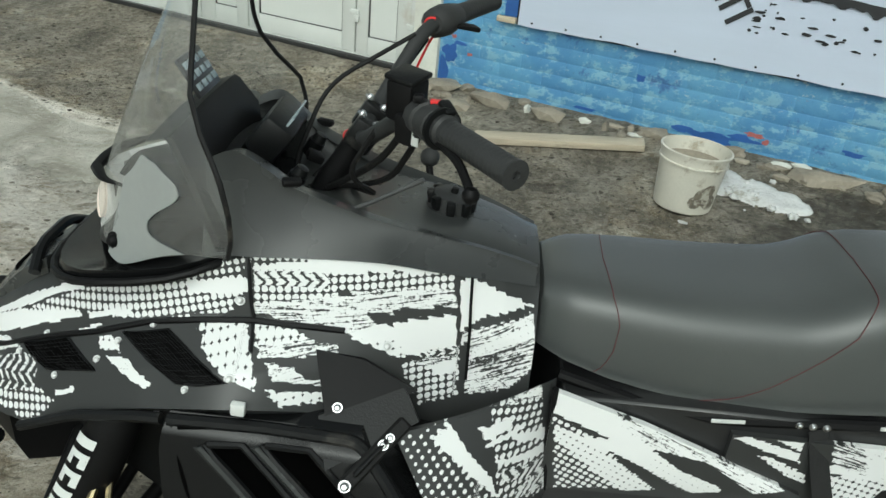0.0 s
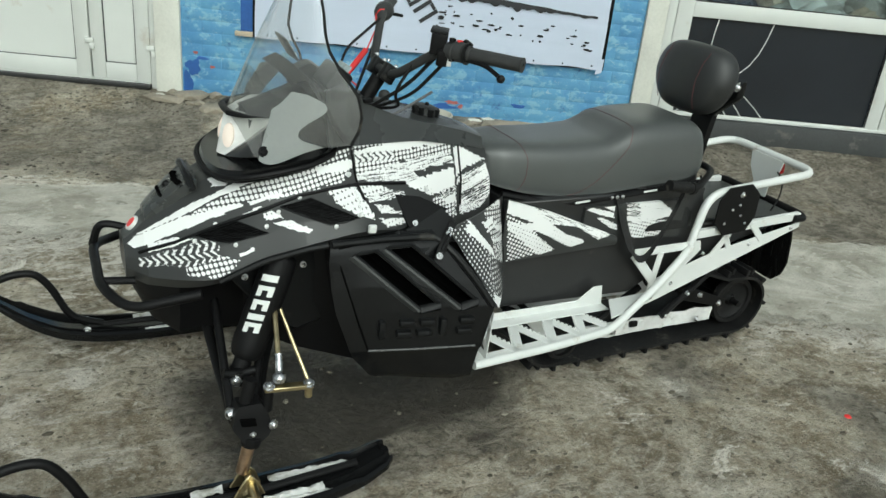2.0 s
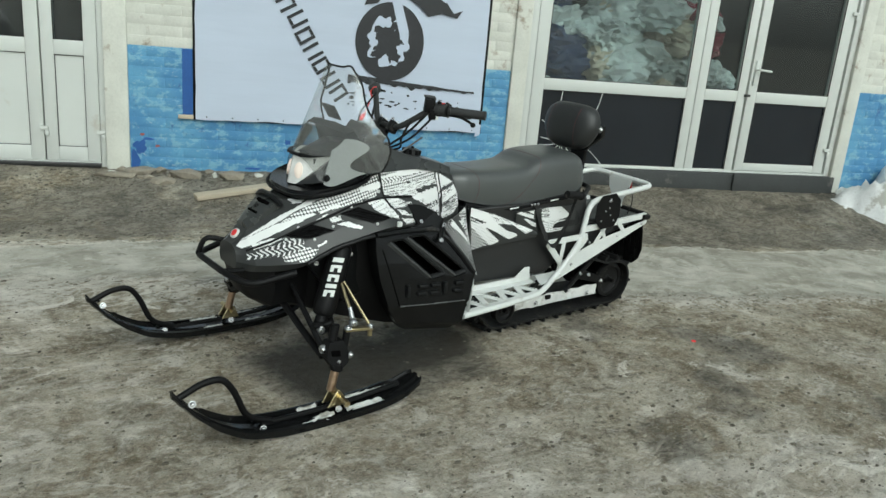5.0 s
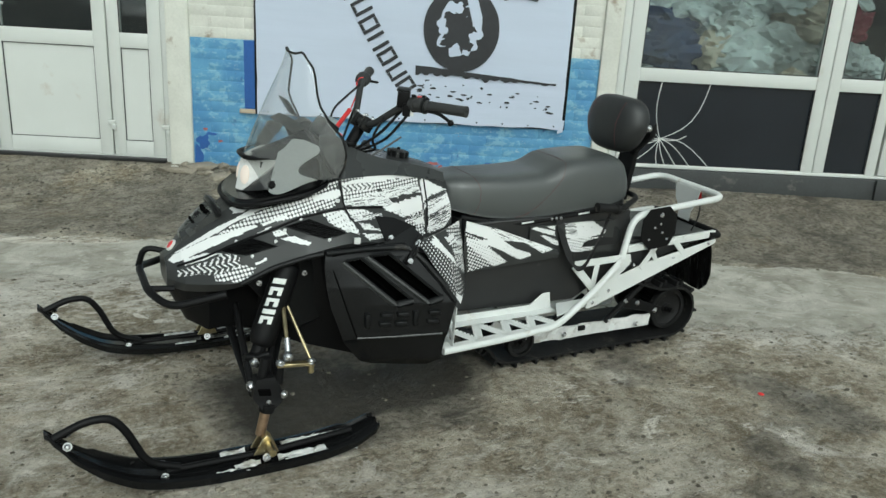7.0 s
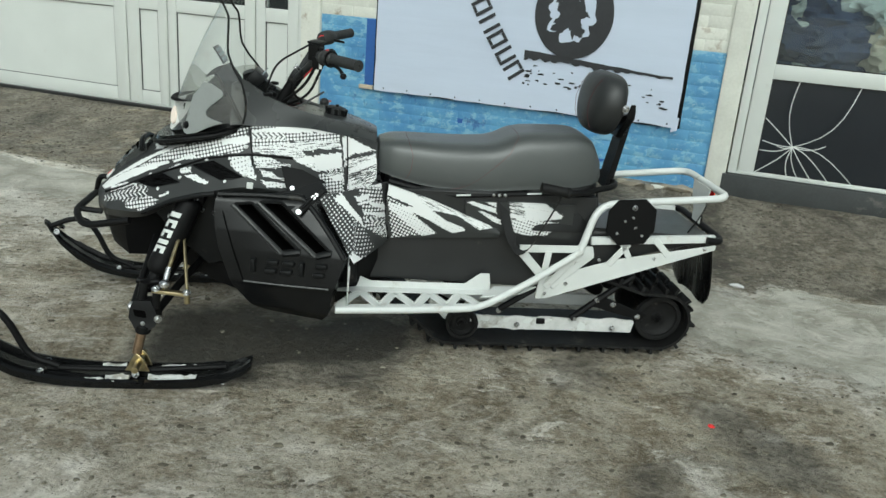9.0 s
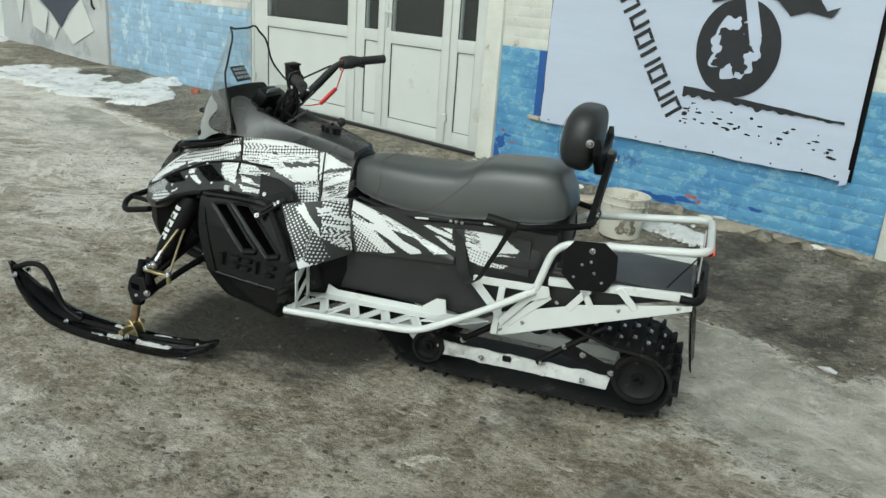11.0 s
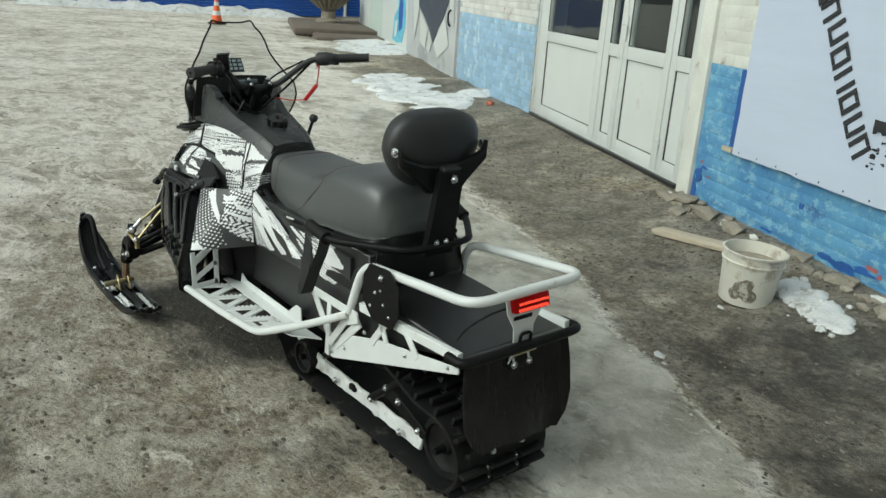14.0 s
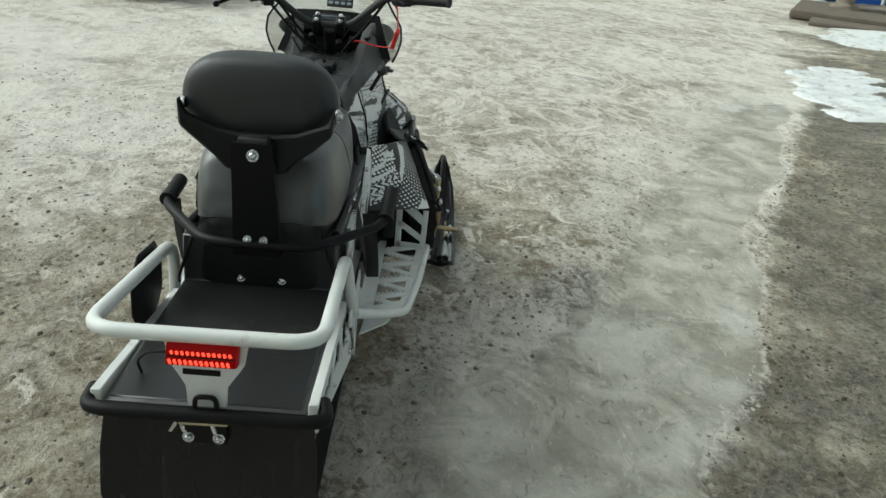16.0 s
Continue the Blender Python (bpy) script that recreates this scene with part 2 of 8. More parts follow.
_b.inputs["Base Color"].default_value = (0.6, 0.03, 0.02, 1)
_b.inputs["Emission Color"].default_value, _b.inputs["Emission Strength"].default_value = (1.0, 0.07, 0.035, 1), 1.5
lamp_warm = bpy.data.materials.new("dim_bulb")
lamp_warm.use_nodes = True
_b = lamp_warm.node_tree.nodes["Principled BSDF"]
_b.inputs["Base Color"].default_value = (0.85, 0.74, 0.66, 1)
_b.inputs["Emission Color"].default_value, _b.inputs["Emission Strength"].default_value = (1.0, 0.75, 0.6, 1), 0.06


def decal_material():
    """Black plastic with a worn white tyre-print decal. The mesh's 'dens' says how solid the white is, its 'dots' whether it breaks up into dots or streaks."""
    m = bpy.data.materials.new("splatter_decal")
    m.use_nodes = True
    nt = m.node_tree
    b = nt.nodes["Principled BSDF"]
    L = nt.links.new
    co = nt.nodes.new("ShaderNodeTexCoord")
    at, dt = nt.nodes.new("ShaderNodeAttribute"), nt.nodes.new("ShaderNodeAttribute")
    at.attribute_name, dt.attribute_name = "dens", "dots"

    def math(op, a, c=None, d=None):
        n = nt.nodes.new("ShaderNodeMath")
        n.operation = op
        for i, v in enumerate((a, c, d)):
            if v is None:
                continue
            if isinstance(v, (int, float)):
                n.inputs[i].default_value = v
            else:
                L(v, n.inputs[i])
        return n.outputs[0]

    # the print's own coordinates: along its rows and across them
    pu, pv = nt.nodes.new("ShaderNodeAttribute"), nt.nodes.new("ShaderNodeAttribute")
    pu.attribute_name, pv.attribute_name = "print_u", "print_v"
    flat = nt.nodes.new("ShaderNodeCombineXYZ")
    L(pu.outputs["Fac"], flat.inputs[0]), L(pv.outputs["Fac"], flat.inputs[1])
    st = nt.nodes.new("ShaderNodeMapping")
    st.inputs["Scale"].default_value = (15, 250, 1)
    L(flat.outputs[0], st.inputs[0])
    streak = nt.nodes.new("ShaderNodeTexNoise")
    streak.inputs["Scale"].default_value, streak.inputs["Detail"].default_value, streak.inputs["Roughness"].default_value = 1.0, 6, 0.62
    L(st.outputs[0], streak.inputs[0])
    fine = nt.nodes.new("ShaderNodeTexNoise")
    fine.inputs["Scale"].default_value, fine.inputs["Detail"].default_value, fine.inputs["Roughness"].default_value = 150, 6, 0.7
    L(co.outputs["Object"], fine.inputs[0])
    vor = nt.nodes.new("ShaderNodeTexVoronoi")
    vor.voronoi_dimensions = "2D"
    vor.inputs["Scale"].default_value, vor.inputs["Randomness"].default_value = 84, 0.06
    L(flat.outputs[0], vor.inputs[0])
    grain = math("ADD", math("MULTIPLY", streak.outputs[0], 0.6), math("MULTIPLY", fine.outputs[0], 0.4))
    lined = math("SUBTRACT", math("MULTIPLY_ADD", at.outputs["Fac"], 0.46, 0.27), grain)
    worn = math("MULTIPLY", math("SUBTRACT", fine.outputs[0], 0.5), 0.40)
    dotted = math("SUBTRACT", math("MULTIPLY_ADD", at.outputs["Fac"], 0.62, 0.10), math("ADD", vor.outputs["Distance"], worn))
    # tread blocks: stripes bent into arrows
    fold = math("PINGPONG", pv.outputs["Fac"], 0.013)
    tread = math("PINGPONG", math("MULTIPLY_ADD", math("SUBTRACT", pu.outputs["Fac"], math("MULTIPLY", fold, 1.1)), 90.0, math("MULTIPLY", worn, 2.0)), 0.8)
    arrows = math("SUBTRACT", math("SUBTRACT", math("MULTIPLY", at.outputs["Fac"], 0.75), tread), math("MULTIPLY", math("MAXIMUM", math("SUBTRACT", grain, 0.5), 0.0), 4.0))
    is_dots = math("COMPARE", dt.outputs["Fac"], 1.0, 0.5)
    is_tread = math("GREATER_THAN", dt.outputs["Fac"], 1.5)
    is_lines = math("LESS_THAN", dt.outputs["Fac"], 0.5)
    both = math("ADD", math("ADD", math("MULTIPLY", lined, is_lines), math("MULTIPLY", math("MULTIPLY", dotted, 0.35), is_dots)), math("MULTIPLY", math("MULTIPLY", arrows, 0.2), is_tread))
    edge = nt.nodes.new("ShaderNodeMapRange")
    edge.inputs[1].default_value, edge.inputs[2].default_value = -0.010, 0.010
    L(both, edge.inputs[0])
    keep = math("MULTIPLY", edge.outputs[0], math("GREATER_THAN", at.outputs["Fac"], 0.03))
    mix = nt.nodes.new("ShaderNodeMix")
    mix.data_type = "RGBA"
    mix.inputs[6].default_value, mix.inputs[7].default_value = (0.034, 0.0355, 0.035, 1), (0.74, 0.75, 0.74, 1)
    L(keep, mix.inputs[0])
    L(mix.outputs[2], b.inputs["Base Color"])
    b.inputs["Roughness"].default_value, b.inputs["Specular IOR Level"].default_value = 0.34, 0.34
    bp = nt.nodes.new("ShaderNodeBump")
    bp.inputs["Strength"].default_value, bp.inputs["Distance"].default_value = 0.04, 0.003
    L(fine.outputs[0], bp.inputs["Height"]), L(bp.outputs[0], b.inputs["Normal"])
    return m


DECAL = decal_material()


def ground_material():
    m = bpy.data.materials.new("icy_dirt")
    m.use_nodes = True
    nt = m.node_tree
    b = nt.nodes["Principled BSDF"]
    L = nt.links.new
    co = nt.nodes.new("ShaderNodeTexCoord")

    def noise_at(scale, detail, rough=0.6, loc=(0, 0, 0), stretch=(1, 1, 1), rz=0.0, dist=0.0):
        mp = nt.nodes.new("ShaderNodeMapping")
        mp.inputs["Location"].default_value, mp.inputs["Scale"].default_value = loc, stretch
        mp.inputs["Rotation"].default_value = (0, 0, rz)
        n = nt.nodes.new("ShaderNodeTexNoise")
        n.inputs["Scale"].default_value, n.inputs["Detail"].default_value, n.inputs["Roughness"].default_value = scale, detail, rough
        n.inputs["Distortion"].default_value = dist
        L(co.outputs["Object"], mp.inputs[0]), L(mp.outputs[0], n.inputs[0])
        return n.outputs[0]

    def rng(v, a, c, lo=0.0, hi=1.0):
        r = nt.nodes.new("ShaderNodeMapRange")
        r.inputs[1].default_value, r.inputs[2].default_value, r.inputs[3].default_value, r.inputs[4].default_value = a, c, lo, hi
        L(v, r.inputs[0])
        return r.outputs[0]

    def blend(f, a, c):
        x = nt.nodes.new("ShaderNodeMix")
        x.data_type = "RGBA"
        for i, v in ((6, a), (7, c)):
            if isinstance(v, tuple):
                x.inputs[i].default_value = (v[0] * 1.08, v[1] * 1.06, v[2] * 1.04, 1)
            else:
                L(v, x.inputs[i])
        L(f, x.inputs[0])
        return x.outputs[2]

    def mul(a, c):
        n = nt.nodes.new("ShaderNodeMath")
        n.operation = "MULTIPLY"
        L(a, n.inputs[0])
        if isinstance(c, (int, float)):
            n.inputs[1].default_value = c
        else:
            L(c, n.inputs[1])
        return n.outputs[0]

    white, mud_shade, slush = (nt.nodes.new("ShaderNodeAttribute") for k in range(3))
    white.attribute_name, mud_shade.attribute_name, slush.attribute_name = "frost", "mud_shade", "slush"
    broad, mid, fine = noise_at(0.9, 8, 0.65, (4, 1, 0)), noise_at(6, 9, 0.7, dist=0.3), noise_at(34, 8, 0.75)
    grit = noise_at(115, 4, 0.7)
    patch = noise_at(2.3, 9, 0.7, (7, 3, 0), dist=0.8)
    base = blend(rng(broad, 0.38, 0.60), (0.245, 0.210, 0.148), (0.365, 0.328, 0.258))
    base = blend(mul(rng(patch, 0.49, 0.60), 0.75), base, (0.40, 0.38, 0.32))
    base = blend(mul(rng(patch, 0.48, 0.38), 0.65), base, (0.165, 0.132, 0.080))
    clod = noise_at(3.6, 10, 0.72, (2, 9, 0), (1, 1, 1), 0.4, 0.6)
    base = blend(mul(rng(clod, 0.475, 0.39), 0.75), base, (0.112, 0.090, 0.056))
    base = blend(mul(rng(clod, 0.53, 0.62), 0.7), base, (0.50, 0.46, 0.365))
    base = blend(mul(rng(mid, 0.51, 0.63), 0.55), base, (0.52, 0.492, 0.412))
    base = blend(mul(rng(mid, 0.48, 0.38), 0.6), base, (0.15, 0.130, 0.088))
    base = blend(mul(rng(fine, 0.53, 0.60), 0.40), base, (0.60, 0.57, 0.49))
    base = blend(mul(rng(fine, 0.465, 0.40), 0.45), base, (0.11, 0.096, 0.066))
    crust = noise_at(13, 7, 0.66, (6, 1, 0), (0.8, 1.25, 1), radians(-15), 1.6)
    calm = rng(noise_at(1.1, 4, 0.55, (8, 8, 0), dist=0.5), 0.42, 0.58)
    base = blend(mul(mul(rng(crust, 0.435, 0.375), 0.75), rng(calm, 0, 1, 0.25, 1)), base, (0.075, 0.064, 0.044))
    base = blend(mul(mul(rng(crust, 0.575, 0.625), 0.5), rng(calm, 0, 1, 0.4, 1)), base, (0.58, 0.55, 0.47))
    base = blend(mul(rng(grit, 0.57, 0.61), 0.30), base, (0.085, 0.072, 0.050))
    base = blend(mul(rng(grit, 0.43, 0.39), 0.25), base, (0.62, 0.58, 0.49))

    def plus(a, c, k):
        n = nt.nodes.new("ShaderNodeMath")
        n.operation = "MULTIPLY_ADD"
        L(c, n.inputs[0]), L(a, n.inputs[2])
        n.inputs[1].default_value = k
        return n.outputs[0]

    streak = noise_at(2.4, 10, 0.74, (9, 2, 0), (0.85, 1.2, 1), radians(-8), 0.9)
    field = rng(noise_at(0.55, 5, 0.6, (5, 2, 0), dist=0.6), 0.40, 0.58, 0.25, 1.0)
    ice = mul(rng(plus(streak, white.outputs["Fac"], 0.30), 0.57, 0.71), rng(fine, 0.40, 0.50, 0.45, 1.0))
    base = blend(mul(mul(ice, field), 0.72), base, (0.60, 0.572, 0.50))
    tracks = noise_at(1.8, 10, 0.74, (2, 5, 0), (0.7, 1.3, 1), radians(14), 0.8)
    flakes = mul(rng(plus(tracks, white.outputs["Fac"], 0.16), 0.585, 0.665), rng(fine, 0.40, 0.50, 0.5, 1.0))
    base = blend(mul(mul(flakes, field), 0.8), base, (0.70, 0.68, 0.63))
    rime = noise_at(4.6, 11, 0.76, (3, 6, 0), (0.8, 1.25, 1), radians(-12), 0.6)
    rime = rng(plus(plus(rime, white.outputs["Fac"], 0.10), mud_shade.outputs["Fac"], -0.10), 0.590, 0.640)
    base = blend(mul(mul(rime, field), 0.85), base, (0.76, 0.74, 0.68))
    vein = nt.nodes.new("ShaderNodeMath")
    vein.operation, vein.use_clamp = "ABSOLUTE", False
    L(plus(noise_at(1.5, 9, 0.66, (4, 7, 0), (0.8, 1.2, 1), radians(25), 1.2), rng(fine, 0, 1, 1, 1), -0.5), vein.inputs[0])
    vein = mul(rng(vein.outputs[0], 0.042, 0.006), rng(plus(streak, white.outputs["Fac"], 0.5), 0.64, 0.80))
    base = blend(mul(vein, 0.7), base, (0.78, 0.76, 0.70))
    ragged = plus(plus(plus(slush.outputs["Fac"], mid, 0.75), fine, 0.25), patch, 0.8)
    smooth = rng(ragged, 1.27, 1.47)
    sheet = blend(rng(noise_at(3.0, 7, 0.6, (1, 3, 0), dist=0.7), 0.40, 0.62), (0.250, 0.243, 0.203), (0.47, 0.47, 0.42))
    sheet = blend(mul(rng(patch, 0.54, 0.62), 0.5), sheet, (0.60, 0.60, 0.545))
    sheet = blend(mul(rng(crust, 0.58, 0.66), 0.6), sheet, (0.58, 0.57, 0.52))
    sheet = blend(mul(rng(crust, 0.40, 0.34), 0.6), sheet, (0.11, 0.10, 0.08))
    base = blend(mul(smooth, 0.85), base, sheet)
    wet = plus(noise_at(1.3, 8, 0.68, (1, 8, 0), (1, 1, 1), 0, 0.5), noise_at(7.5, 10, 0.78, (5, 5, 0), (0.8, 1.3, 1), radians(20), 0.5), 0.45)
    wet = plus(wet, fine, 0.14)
    # darkens the wet dirt and paints in the machine's shade beneath it
    damp_shade = rng(plus(plus(wet, mud_shade.outputs["Fac"], 0.42), smooth, -0.10), 0.875, 0.985)
    base = blend(mul(mul(damp_shade, 0.88), rng(mid, 0.3, 0.62, 1.0, 0.6)), base, (0.100, 0.092, 0.074))
    base = blend(mul(mul(rng(fine, 0.54, 0.60), 0.55), damp_shade), base, (0.27, 0.25, 0.205))
    base = blend(mul(mul(rng(fine, 0.465, 0.41), 0.7), damp_shade), base, (0.045, 0.039, 0.029))
    base = blend(mul(mul(rng(grit, 0.40, 0.35), 0.6), damp_shade), base, (0.30, 0.28, 0.235))
    base = blend(mul(mul(rng(crust, 0.55, 0.61), 0.55), damp_shade), base, (0.33, 0.31, 0.26))
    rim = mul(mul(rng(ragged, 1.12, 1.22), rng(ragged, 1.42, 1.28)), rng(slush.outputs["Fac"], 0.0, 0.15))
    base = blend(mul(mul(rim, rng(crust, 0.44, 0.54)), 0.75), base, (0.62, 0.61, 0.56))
    # darkest step: soaked dirt, and the painted shade under the machine
    soaked_shade = rng(plus(wet, mud_shade.outputs["Fac"], 0.42), 1.07, 1.21)
    base = blend(mul(soaked_shade, 0.85), base, (0.030, 0.026, 0.019))
    L(base, b.inputs["Base Color"])
    L(rng(damp_shade, 0, 1, 0.85, 0.6), b.inputs["Roughness"])
    b.inputs["Specular IOR Level"].default_value = 0.35
    bp = nt.nodes.new("ShaderNodeBump")
    bp.inputs["Strength"].default_value, bp.inputs["Distance"].default_value = 1.0, 0.035
    cell = nt.nodes.new("ShaderNodeTexVoronoi")
    cell.inputs["Scale"].default_value, cell.inputs["Randomness"].default_value = 26, 1.0
    L(co.outputs["Object"], cell.inputs[0])
    h = plus(plus(plus(plus(mid, fine, 0.45), grit, 0.14), cell.outputs["Distance"], -0.12), crust, 0.5)
    h = mul(h, rng(smooth, 0, 1, 1.0, 0.45))
    L(h, bp.inputs["Height"]), L(bp.outputs[0], b.inputs["Normal"])
    return m



def flaking_paint():
    """Blue wall paint in several coats, worn through in flakes, with drips and a few scraps of older colours."""
    m = bpy.data.materials.new("flaking_blue_paint")
    m.use_nodes = True
    nt = m.node_tree
    b = nt.nodes["Principled BSDF"]
    L = nt.links.new
    geo = nt.nodes.new("ShaderNodeNewGeometry")

    def noise_at(scale, detail, rough, loc=(0, 0, 0), stretch=(1, 1, 1)):
        mp = nt.nodes.new("ShaderNodeMapping")
        mp.inputs["Location"].default_value, mp.inputs["Scale"].default_value = loc, stretch
        n = nt.nodes.new("ShaderNodeTexNoise")
        n.inputs["Scale"].default_value, n.inputs["Detail"].default_value, n.inputs["Roughness"].default_value = scale, detail, rough
        L(geo.outputs["Position"], mp.inputs[0]), L(mp.outputs[0], n.inputs[0])
        return n.outputs[0]

    def coat(base, v, a, c, color, k=1.0):
        r, x = nt.nodes.new("ShaderNodeMapRange"), nt.nodes.new("ShaderNodeMix")
        r.inputs[1].default_value, r.inputs[2].default_value, r.inputs[4].default_value = a, c, k
        x.data_type = "RGBA"
        L(v, r.inputs[0]), L(r.outputs[0], x.inputs[0])
        if isinstance(base, tuple):
            x.inputs[6].default_value = (*base, 1)
        else:
            L(base, x.inputs[6])
        x.inputs[7].default_value = (*color, 1)
        return x.outputs[2]

    broad, flake, fine = noise_at(2.2, 8, 0.65), noise_at(9, 10, 0.75, (3, 1, 5), (1, 1, 1.6)), noise_at(70, 6, 0.7)
    col = coat((0.075, 0.225, 0.42), broad, 0.42, 0.58, (0.115, 0.30, 0.475))
    col = coat(col, flake, 0.52, 0.57, (0.22, 0.41, 0.52), 0.8)
    col = coat(col, noise_at(16, 9, 0.8, (7, 2, 1), (1, 1, 2)), 0.60, 0.63, (0.34, 0.45, 0.49), 0.8)
    col = coat(col, noise_at(5, 9, 0.75, (1, 9, 4)), 0.60, 0.66, (0.035, 0.095, 0.25), 0.8)
    col = coat(col, noise_at(7, 9, 0.7, (11, 3, 8)), 0.69, 0.71, (0.30, 0.09, 0.08), 0.8)
    col = coat(col, fine, 0.60, 0.70, (0.06, 0.10, 0.14), 0.6)
    L(col, b.inputs["Base Color"])
    b.inputs["Roughness"].default_value = 0.7
    bp = nt.nodes.new("ShaderNodeBump")
    bp.inputs["Strength"].default_value, bp.inputs["Distance"].default_value = 0.7, 0.006
    L(flake, bp.inputs["Height"]), L(bp.outputs[0], b.inputs["Normal"])
    return m


BLUE = flaking_paint()
GROUND = ground_material()

# ---- mesh helpers ----


def finish(name, bm, material, parent=None, label="", angle=38, m=None):
    bmesh.ops.recalc_face_normals(bm, faces=bm.faces[:])
    me = bpy.data.meshes.new(name)
    bm.to_mesh(me)
    bm.free()
    me.materials.append(material)
    me.shade_smooth()
    me.set_sharp_from_angle(angle=radians(angle))
    ob = new(name, me)
    if parent:
        ob.parent = parent
    if m is not None:
        ob.matrix_basis = m
    if label:
        tagged(ob, label)
    return ob


def part(name, bm, material, parent, label="", angle=38):
    return finish(name, bm, material, parent, label, angle)


def thing(name, label, category, group="", kind="", m=None):
    ob = new(name)
    ob.empty_display_size = 0.1
    if m is not None:
        ob.matrix_basis = m
    return tagged(ob, label, category, group, kind)


def bevelled(bm, width, seg=2):
    if width:
        es = [e for e in bm.edges if len(e.link_faces) == 2 and e.calc_face_angle(0) > 0.5]
        bmesh.ops.bevel(bm, geom=es, offset=width, segments=seg, affect="EDGES", profile=0.5)
    return bm


def box(c, s, bevel=0.004, rot=(0, 0, 0), bm=None):
    own = bm is None
    b2 = bmesh.new()
    bmesh.ops.create_cube(b2, size=1)
    bmesh.ops.scale(b2, vec=s, verts=b2.verts)
    bevelled(b2, min(bevel, min(s) * 0.45))
    bmesh.ops.transform(b2, matrix=pose(*c, *rot), verts=b2.verts)
    if own:
        return b2
    add(bm, b2)
    return bm


def add(bm, other):
    """Adds another bmesh to bm."""
    vs = [bm.verts.new(v.co) for v in other.verts]
    other.verts.index_update()
    for f in other.faces:
        bm.faces.new([vs[v.index] for v in f.verts])
    other.free()
    return bm


def fillet(pts, r, n=5, closed=False):
    pts = [Vector(p) for p in pts]
    if not r:
        return pts
    out = []
    k = len(pts)
    for i, p in enumerate(pts):
        if not closed and i in (0, k - 1):
            out.append(p)
            continue
        a, c = pts[i - 1] - p, pts[(i + 1) % k] - p
        d = min(r, a.length * 0.45, c.length * 0.45)
        s, e = p + a.normalized() * d, p + c.normalized() * d
        for j in range(n + 1):
            t = j / n
            out.append(s * (1 - t) ** 2 + p * 2 * t * (1 - t) + e * t * t)
    return out


def tube(pts, r, seg=10, round_r=0.05, closed=False, flat=1.0, bm=None, ends=None):
    """A round bar along pts, with bent corners; flat squashes it, ends scales the radius at the two ends."""
    path = fillet(pts, round_r, closed=closed)
    bm = bm or bmesh.new()
    rings, n = [], len(path)
    up = None
    for i, p in enumerate(path):
        d = (path[(i + 1) % n] - path[i - 1]) if closed or 0 < i < n - 1 else (path[1] - p if i == 0 else p - path[i - 1])
        d.normalize()
        if up is None:
            up = Vector((0, 0, 1)) if abs(d.z) < 0.9 else Vector((1, 0, 0))
        side = d.cross(up).normalized()
        up = side.cross(d).normalized()
        k = 1.0 if not ends else ends[0] + (ends[1] - ends[0]) * i / (n - 1)
        rings.append([bm.verts.new(p + (side * math.cos(a) + up * math.sin(a) * flat) * r * k) for a in (2 * math.pi * j / seg for j in range(seg))])
    for i in range(n if closed else n - 1):
        a, c = rings[i], rings[(i + 1) % n]
        for j in range(seg):
            bm.faces.new((a[j], a[(j + 1) % seg], c[(j + 1) % seg], c[j]))
    if not closed:
        bm.faces.new(rings[0]), bm.faces.new(rings[-1])
    return bm


def lathe(profile, n=24, m=None, bm=None):
    """A turned body about z from (radius, height) pairs."""
    b2 = bmesh.new()
    rings = []
    for r, z in profile:
        if r < 1e-5:
            rings.append([b2.verts.new((0, 0, z))])
        else:
            rings.append([b2.verts.new((r * math.cos(2 * math.pi * i / n), r * math.sin(2 * math.pi * i / n), z)) for i in range(n)])
    for a, c in zip(rings, rings[1:]):
        for i in range(n):
            q = (a[i % len(a)], a[(i + 1) % n % len(a)], c[(i + 1) % n % len(c)], c[i % len(c)])
            q = list(dict.fromkeys(q))
            if len(q) > 2:
                b2.faces.new(q)
    for ring in (rings[0], rings[-1]):
        if len(ring) > 2:
            b2.faces.new(ring)
    if m is not None:
        bmesh.ops.transform(b2, matrix=m, verts=b2.verts)
    if bm is not None:
        return add(bm, b2)
    return b2


def grid(rows, closed=False, thick=None):
    """A skin through rows of points; thick: a vector by which a second skin is set off and closed round the edge."""
    bm = bmesh.new()
    vs = [[bm.verts.new(p) for p in row] for row in rows]
    k = len(rows[0])
    back = [[bm.verts.new(Vector(p) + Vector(thick)) for p in row] for row in rows] if thick is not None else None
    for skin in (vs, back) if back else (vs,):
        for a, c in zip(skin, skin[1:]):
            for j in range(k if closed else k - 1):
                bm.faces.new((a[j], a[(j + 1) % k], c[(j + 1) % k], c[j]))
    if back:
        ring = [(0, j) for j in range(k)] + [(i, k - 1) for i in range(1, len(rows))] + [(len(rows) - 1, j) for j in range(k - 2, -1, -1)] + [(i, 0) for i in range(len(rows) - 2, 0, -1)]
        for (a, c), (d, e) in zip(ring, ring[1:] + ring[:1]):
            bm.faces.new((vs[a][c], vs[d][e], back[d][e], back[a][c]))
    return bm


def loft(rings):
    """A closed body through rings of equal length, capped at both ends."""
    bm = grid(rings, closed=True)
    bm.verts.ensure_lookup_table()
    k = len(rings[0])
    bm.faces.new(bm.verts[:k])
    bm.faces.new(bm.verts[len(bm.verts) - k:])
    return bm


